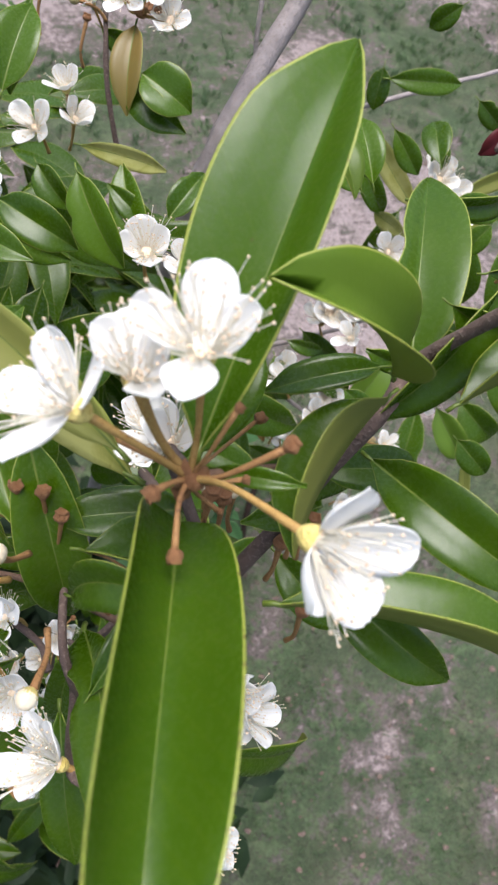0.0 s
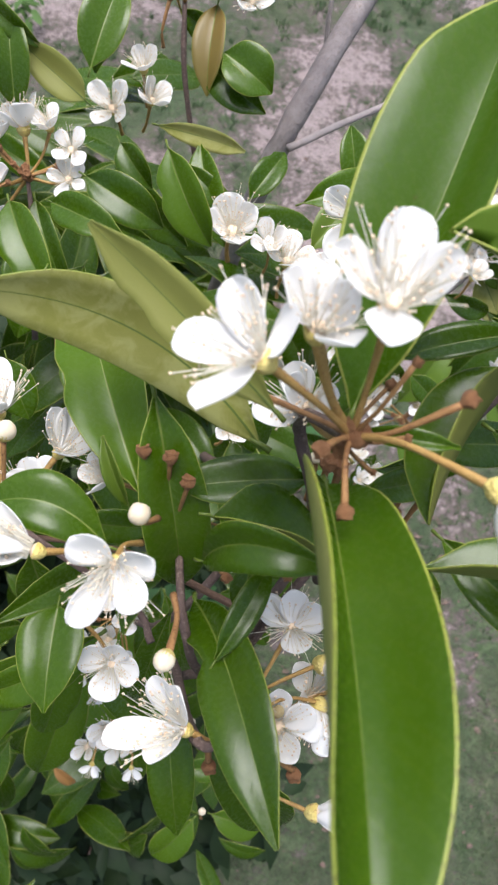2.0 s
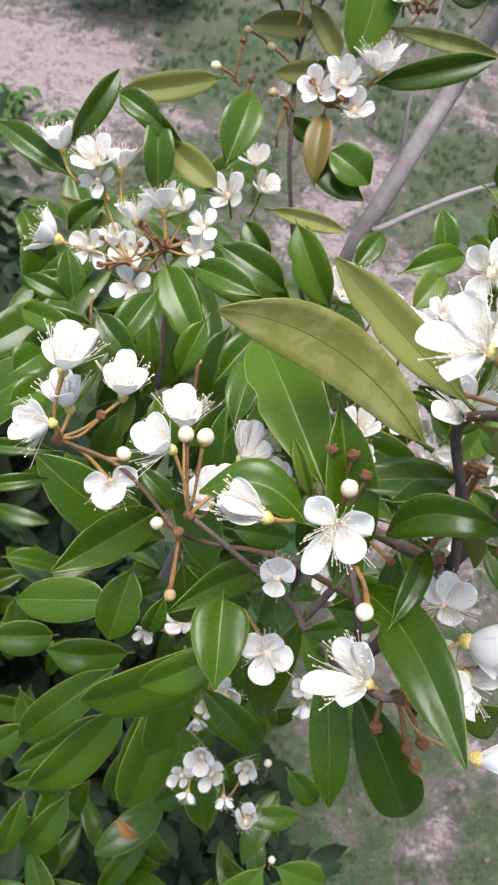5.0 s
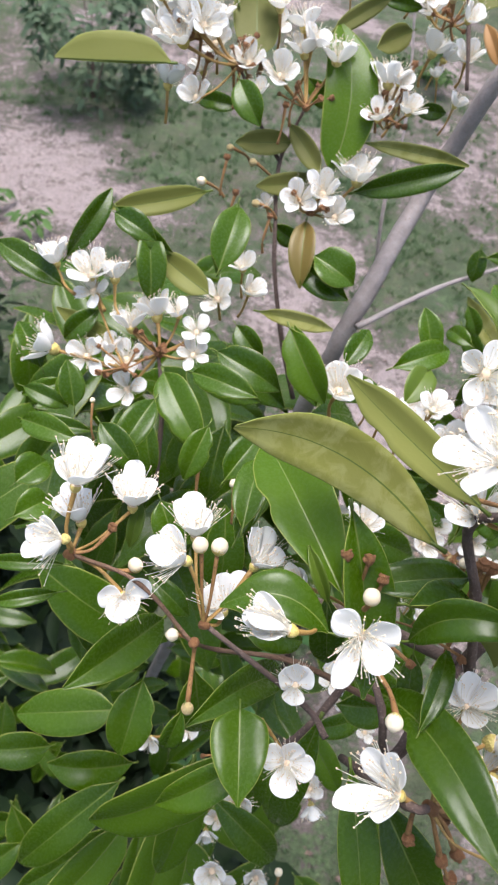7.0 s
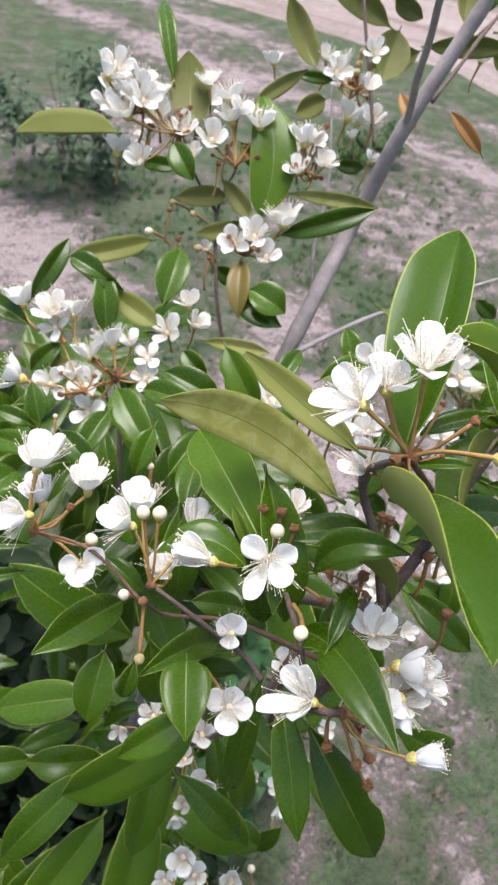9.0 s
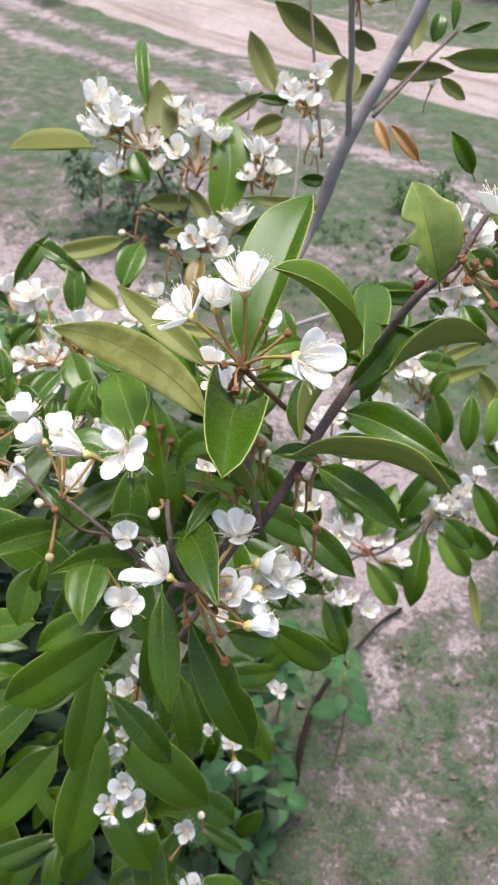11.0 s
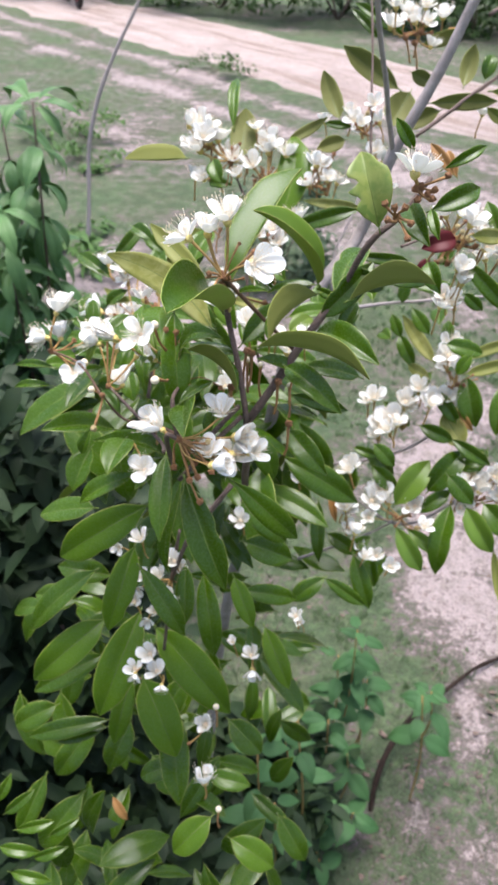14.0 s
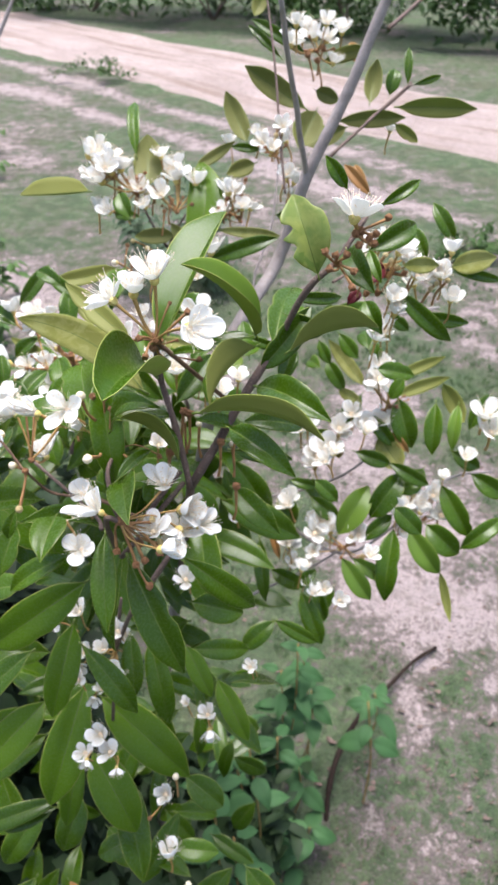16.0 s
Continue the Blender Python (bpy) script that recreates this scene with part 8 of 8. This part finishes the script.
flower((0.0865, 0.1940, 0.9496), (0.31, -0.04, 0.95), 0.0139, None, 0.66, 5)
flower((0.0407, 0.1612, 0.9020), (-0.33, -0.42, 0.84), 0.0103, None, 0.68, 4)
leaf((0.1167, 0.2106, 1.2099), (0.0967, 0.2045, 1.2052), 0.0133, (0.11, -0.81, 0.58), 0.18, 14, 'maroon', 0, 0.621119)
leaf((0.1033, 0.2106, 1.1953), (0.0955, 0.2053, 1.1895), 0.0068, (0.01, -0.74, 0.67), 0.24, 14, 'maroon', 0, 0.592024)
leaf((-0.0976, 0.0570, 0.7859), (-0.0842, 0.0480, 0.7712), 0.0074, (0.28, -0.69, 0.67), 0.16, 15, 'dead', 0, 0.732048)
leaf((-0.1439, -0.0089, 0.8746), (-0.1263, 0.0027, 0.8871), 0.0082, (0.10, -0.80, 0.59), 0.09, 14, 'green', 0, 0.688806)
leaf((-0.1353, -0.0145, 0.8654), (-0.1111, -0.0077, 0.8702), 0.0082, (0.03, -0.65, 0.76), 0.09, 14, 'green', 0, 0.652258)
leaf((-0.1456, -0.0228, 0.8560), (-0.1187, -0.0213, 0.8531), 0.0089, (0.12, -0.54, 0.83), 0.12, 14, 'green', 0, 0.625034)
leaf((-0.1222, -0.0241, 0.8500), (-0.1001, -0.0164, 0.8564), 0.0075, (0.01, -0.66, 0.76), 0.15, 14, 'green', 0, 0.66965)
leaf((-0.1365, -0.0318, 0.8421), (-0.1094, -0.0314, 0.8377), 0.0089, (0.15, -0.51, 0.85), 0.15, 14, 'green', 0, 0.761977)
leaf((-0.1503, -0.0053, 0.8807), (-0.1425, 0.0072, 0.8963), 0.0075, (0.34, -0.81, 0.48), 0.09, 14, 'green', 0, 0.758342)
leaf((-0.1122, -0.0135, 0.8624), (-0.0942, -0.0041, 0.8719), 0.0068, (0.03, -0.74, 0.68), 0.16, 14, 'green', 0, 0.62453)


# flowers hanging between the lower leaves
flower((-0.0822, 0.1041, 1.0245), (-0.27, -0.75, 0.33), 0.0115, (-0.0482, 0.1041, 0.9979), 0.7, 4)
flower((-0.0662, 0.0876, 1.0042), (-0.10, -0.75, 0.15), 0.0115, (-0.0482, 0.1041, 0.9979), 0.7, 4)
flower((-0.0454, 0.0845, 0.9911), (0.17, -0.75, 0.06), 0.0115, (-0.0482, 0.1041, 0.9979), 0.7, 4)
flower((-0.0573, 0.0733, 0.9917), (-0.01, -0.75, 0.01), 0.0115, (-0.0482, 0.1041, 0.9979), 0.7, 4)
flower((-0.0426, 0.0434, 0.9653), (0.10, -0.75, -0.28), 0.0115, None, 0.7, 4)
flower((-0.0599, 0.0453, 0.9711), (-0.12, -0.75, -0.23), 0.0115, None, 0.7, 4)
flower((-0.0417, 0.1041, 1.0136), (0.27, -0.75, 0.25), 0.0115, (-0.0482, 0.1041, 0.9979), 0.7, 4)

# brown stalks and empty cups among the flowers of the far sprays
q = random.Random(33)
for hub, count in (((-0.0444, 0.3416, 1.2136), 7), ((-0.0629, 0.3563, 1.2189), 6), ((-0.0140, 0.3244, 1.2048), 7), ((-0.0101, 0.2921, 1.1703), 6), ((0.0240, 0.3210, 1.2041), 7), ((0.0574, 0.3583, 1.2348), 7), ((-0.0952, 0.2220, 1.1344), 6), ((-0.0804, 0.2324, 1.1335), 7), ((0.1491, 0.2882, 1.0621), 7), ((0.1142, 0.2274, 0.9672), 6), ((0.1729, 0.2522, 0.9687), 8), ((0.0882, 0.4188, 1.2944), 6), ((0.1152, 0.2211, 1.2074), 5), ((-0.0482, 0.1041, 0.9979), 4)):
    for k in range(count):
        d = Vector((q.uniform(-1, 1), q.uniform(-0.9, 0.5), q.uniform(-0.1, 1.0))).normalized()
        spent(tuple(Vector(hub) + d * q.uniform(0.006, 0.015)), tuple(d), q.uniform(0.0024, 0.0036), hub)

# leaves deep inside the shrub
def inner_spot(q):
    z = q.uniform(0.88, 1.10)
    return q.uniform(-0.13, 0.03), 0.13 + (1.12 - z) * 0.55 + q.uniform(0.0, 0.12), z


def back_spot(q):
    return q.uniform(-0.17, 0.01), q.uniform(0.25, 0.38), q.uniform(0.98, 1.09)


def low_spot(q):
    z = q.uniform(0.42, 0.9)
    return q.uniform(-0.24, 0.03), 0.17 + 0.4 * (0.9 - z) + q.uniform(-0.03, 0.10), z


def foot_spot(q):
    return q.uniform(-0.18, 0.05), q.uniform(0.0, 0.15), q.uniform(0.48, 0.74)


foliage(45, 9, foot_spot, "dark leaves low in the shrub")
foliage(60, 8, back_spot, "dark leaves inside the shrub")
foliage(80, 5, inner_spot, "dark leaves inside the shrub")
foliage(44, 7, low_spot, "dark leaves inside the shrub")

# lower leaves hanging round the shrub's foot
q = random.Random(21)
for k in range(34):
    x, z = q.uniform(-0.24, 0.03), q.uniform(0.42, 0.86)
    y = 0.14 + 0.35 * (0.9 - z) + q.uniform(-0.06, 0.10)
    a, drop = q.uniform(2.6, 6.6), q.uniform(-1.1, -0.1)
    d = Vector((math.cos(a) * math.cos(drop), math.sin(a) * math.cos(drop), math.sin(drop)))
    ln = q.uniform(0.045, 0.072)
    up = Vector((q.uniform(-0.5, 0.5), q.uniform(-0.9, 0.1), 1.0))
    leaf((x, y, z), tuple(Vector((x, y, z)) + d * ln), ln * q.uniform(0.30, 0.40), tuple(up), q.uniform(0.04, 0.12), q.uniform(8, 20), "green", 0, q.uniform(0.6, 0.8))

# ---- weeds, stick and sapling under and beside the shrub ----
def weed(top_at, seed, size=0.052):
    """A soft weed with whorls of broad toothed leaves."""
    q = random.Random(seed)
    tip = Vector(top_at)
    x, y = tip.x + q.uniform(-0.03, 0.03), tip.y + q.uniform(-0.02, 0.05)
    top = tagged(new("ground_weed"), "soft light green weed with broad toothed leaves", "weed", group="weeds under the shrub")
    top.location = (x, y, gz(x, y))
    tip = tip - top.location
    line = spline([(0, 0, -0.02), tip * 0.5 + Vector((0.008, -0.008, 0)), tip], 6)
    v, f = [], []
    tube_data(line, [0.0018 * (1 - 0.4 * i / len(line)) for i in range(len(line))], 6, v, f)
    part("stem", mesh_from("stem", v, f, ("stalk",)), top)
    a0 = q.uniform(0, 3.14)
    for k in range(3 if tip.z > 0.08 else 2):
        c = line[-1 - 2 * k]
        for s in (0, math.pi):
            a = a0 + k * 1.57 + s + q.uniform(-0.35, 0.35)
            ln = size * (0.75 + 0.2 * k) * q.uniform(0.8, 1.15)
            x_ = Vector((math.cos(a), math.sin(a), q.uniform(-0.7, 0.15))).normalized()
            z_ = (Vector((q.uniform(-0.3, 0.3), q.uniform(-0.5, 0.1), 1)))
            z_ = (z_ - x_ * z_.dot(x_)).normalized()
            m = Matrix((x_, z_.cross(x_), z_)).transposed().to_4x4()
            m.translation = c + x_ * 0.005
            part("leaf", leaf_mesh(ln, ln * q.uniform(0.5, 0.64), 0.12, 10, 0, 1.0, ("weed", "weed", "weed", "weed"), 22, q, 0.3, (), 0.12, 0.62), top, "", m)


for k, spot in enumerate(((0.092, 0.524, 0.232),
               (0.131, 0.506, 0.166),
               (0.137, 0.628, 0.331),
               (0.100, 0.605, 0.307),
               (0.157, 0.612, 0.237),
               (0.048, 0.424, 0.171),
               (0.090, 0.417, 0.121),
               (0.149, 0.436, 0.101),
               (0.278, 0.629, 0.204),
               (0.090, 0.370, 0.091),
               (0.016, 0.463, 0.299),
               (0.006, 0.342, 0.135),
               (0.098, 0.607, 0.207),
               (0.126, 0.601, 0.382),
               (0.041, 0.382, 0.439),
               (-0.007, 0.307, 0.465),
               (0.021, 0.280, 0.391),
               (-0.015, 0.209, 0.387),
               (0.245, 0.550, 0.295))):
    weed(spot, 60 + k)

line = spline([(0.188, 0.488, -0.02), (0.197, 0.548, 0.03), (0.222, 0.612, 0.045), (0.266, 0.682, 0.045), (0.312, 0.733, 0.035), (0.36, 0.786, 0.025), (0.412, 0.838, 0.02), (0.475, 0.887, 0.008)], 5)
line = [Vector((p.x, p.y, p.z + gz(p.x, p.y))) for p in line]
v, f = [], []
tube_data(line, [0.0066 * (1 - 0.45 * i / len(line)) * (1 + 0.45 * noise.noise(q * 60)) for i, q in enumerate(line)], 9, v, f)
stick = tagged(new("fallen_branch", mesh_from("fallen_branch", v, f, ("stick",))), "bent dark dead branch lying on sandy soil", "stick")

sapling = tagged(new("sapling"), "thin bare grey sapling with a few small leaves", "sapling")
sapling.location = (-1.170, 2.920, gz(-1.170, 2.920))
line = spline([(0.000, 0.000, -0.015), (0.024, 0.040, 0.173), (0.037, 0.080, 0.360), (0.047, 0.120, 0.546), (0.098, 0.160, 0.736), (0.184, 0.200, 0.918), (0.257, 0.240, 1.047), (0.327, 0.280, 1.173)], 5)
line[0].z -= 0.05
v, f = [], []
tube_data(line, [0.0105 * (1 - 0.4 * i / len(line)) * (1 + 0.35 * noise.noise(q * 22)) for i, q in enumerate(line)], 8, v, f)
part("trunk", mesh_from("trunk", v, f, ("grey",)), sapling)
part("crown", crown_mesh(51, 0.20, 0.14, 0.10, 90, 0.07, "weed_far"), sapling, "", Matrix.Translation((0.02, -0.05, 0.12)))

# drooping plant beside the dark bush
plant = tagged(new("drooping_plant"), "young plant with long drooping dark green leaves", "plant")
plant.location = (-0.57, 1.0, gz(-0.57, 1.0))
q = random.Random(44)
for k in range(4):
    a = k * 1.7
    end = Vector((math.cos(a) * 0.09, math.sin(a) * 0.09, 1.13 - 0.05 * k))
    line = spline([(0.01 * k, 0, -0.03), end * 0.55 + Vector((0.02 * math.sin(k), 0.01, 0)), end], 8)
    v, f = [], []
    tube_data(line, [0.0042 * (1 - 0.6 * i / len(line)) for i in range(len(line))], 7, v, f)
    part("stem", mesh_from("stem", v, f, ("bark",)), plant)
    for j in range(68):
        c = line[-1 - j // 6]
        b, drop = j * 2.4 + k + q.uniform(-0.4, 0.4), q.uniform(-1.35, -0.4) if j > 4 else q.uniform(-0.7, 0.2)
        x = Vector((math.cos(b) * math.cos(drop), math.sin(b) * math.cos(drop), math.sin(drop)))
        z = (Vector((q.uniform(-0.3, 0.3), q.uniform(-0.4, 0.2), 1)))
        z = (z - x * z.dot(x)).normalized()
        m = Matrix((x, z.cross(x), z)).transposed().to_4x4()
        m.translation = c + x * 0.012
        ln = q.uniform(0.06, 0.11)
        part("leaf", leaf_mesh(ln, ln * q.uniform(0.28, 0.36), 0.2, 18, q.uniform(-0.05, 0.05), 0.8, ("droop", "droop", "droop", "droop"), 18, q, 0.8, (), 0.05), plant, "", m)

# motorbike parked beyond the road, cut off by the picture's edge most of the time
def ring(name, radius, thick, mat, parent, m, sides=24):
    line = [Vector((math.cos(6.2832 * i / sides) * radius, 0, math.sin(6.2832 * i / sides) * radius)) for i in range(sides + 1)]
    v, f = [], []
    tube_data(line, [thick] * len(line), 8, v, f, False)
    return part(name, mesh_from(name, v, f, (mat,)), parent, "", m)


bike = tagged(new("motorbike"), "red motorbike standing beyond the dirt road", "motorbike")
A0, B0 = Vector((-5.342, 13.965, 0)), Vector((-4.544, 13.540, 0))
along = (B0 - A0).normalized()
mid = (A0 + B0) / 2
bike.matrix_basis = Matrix.Translation((mid.x, mid.y, gz(mid.x, mid.y))) @ Matrix.Rotation(math.atan2(along.y, along.x) - 0.6, 4, "Z")
half = 0.62
for sx in (-half, half):
    wheel = ring("wheel", 0.25, 0.045, "rubber", bike, Matrix.Translation((sx, 0, 0.295)))
    ring("rim", 0.20, 0.022, "redpaint", wheel, Matrix.Identity(4))
    v, f = [], []
    for k in range(6):
        a = k * 1.0472
        tube_data([Vector((0, 0, 0)), Vector((math.cos(a) * 0.2, 0, math.sin(a) * 0.2))], [0.008, 0.006], 5, v, f)
    part("spokes", mesh_from("spokes", v, f, ("metal",)), wheel)
for name, pts, r0, mat in (("fork", [(half, 0, 0.3), (half - 0.1, 0, 0.62), (half - 0.2, 0, 0.95)], 0.03, "redpaint"), ("mudguard", [(half + 0.3, 0, 0.42), (half, 0, 0.62), (half - 0.26, 0, 0.5)], 0.05, "redpaint"),
                           ("body", [(-half - 0.2, 0, 0.72), (-0.3, 0, 0.66), (0.1, 0, 0.6), (half - 0.2, 0, 0.85)], 0.12, "redpaint"), ("engine", [(-0.3, 0, 0.34), (0.0, 0, 0.36), (0.2, 0, 0.4)], 0.11, "metal"),
                           ("seat", [(-half - 0.05, 0, 0.84), (-0.3, 0, 0.83), (0.05, 0, 0.8)], 0.09, "rubber"), ("handlebar", [(half - 0.25, -0.32, 1.0), (half - 0.2, 0, 0.98), (half - 0.25, 0.32, 1.0)], 0.018, "metal"),
                           ("stand", [(-0.1, 0.02, 0.32), (-0.16, 0.14, 0.14), (-0.2, 0.2, 0.0)], 0.014, "metal")):
    v, f = [], []
    line = spline(pts, 5)
    n = len(line)
    tube_data(line, [r0 * (1 - 0.35 * abs(2 * i / (n - 1) - 1) ** 2) for i in range(n)], 10, v, f)
    part(name, mesh_from(name, v, f, (mat,)), bike)
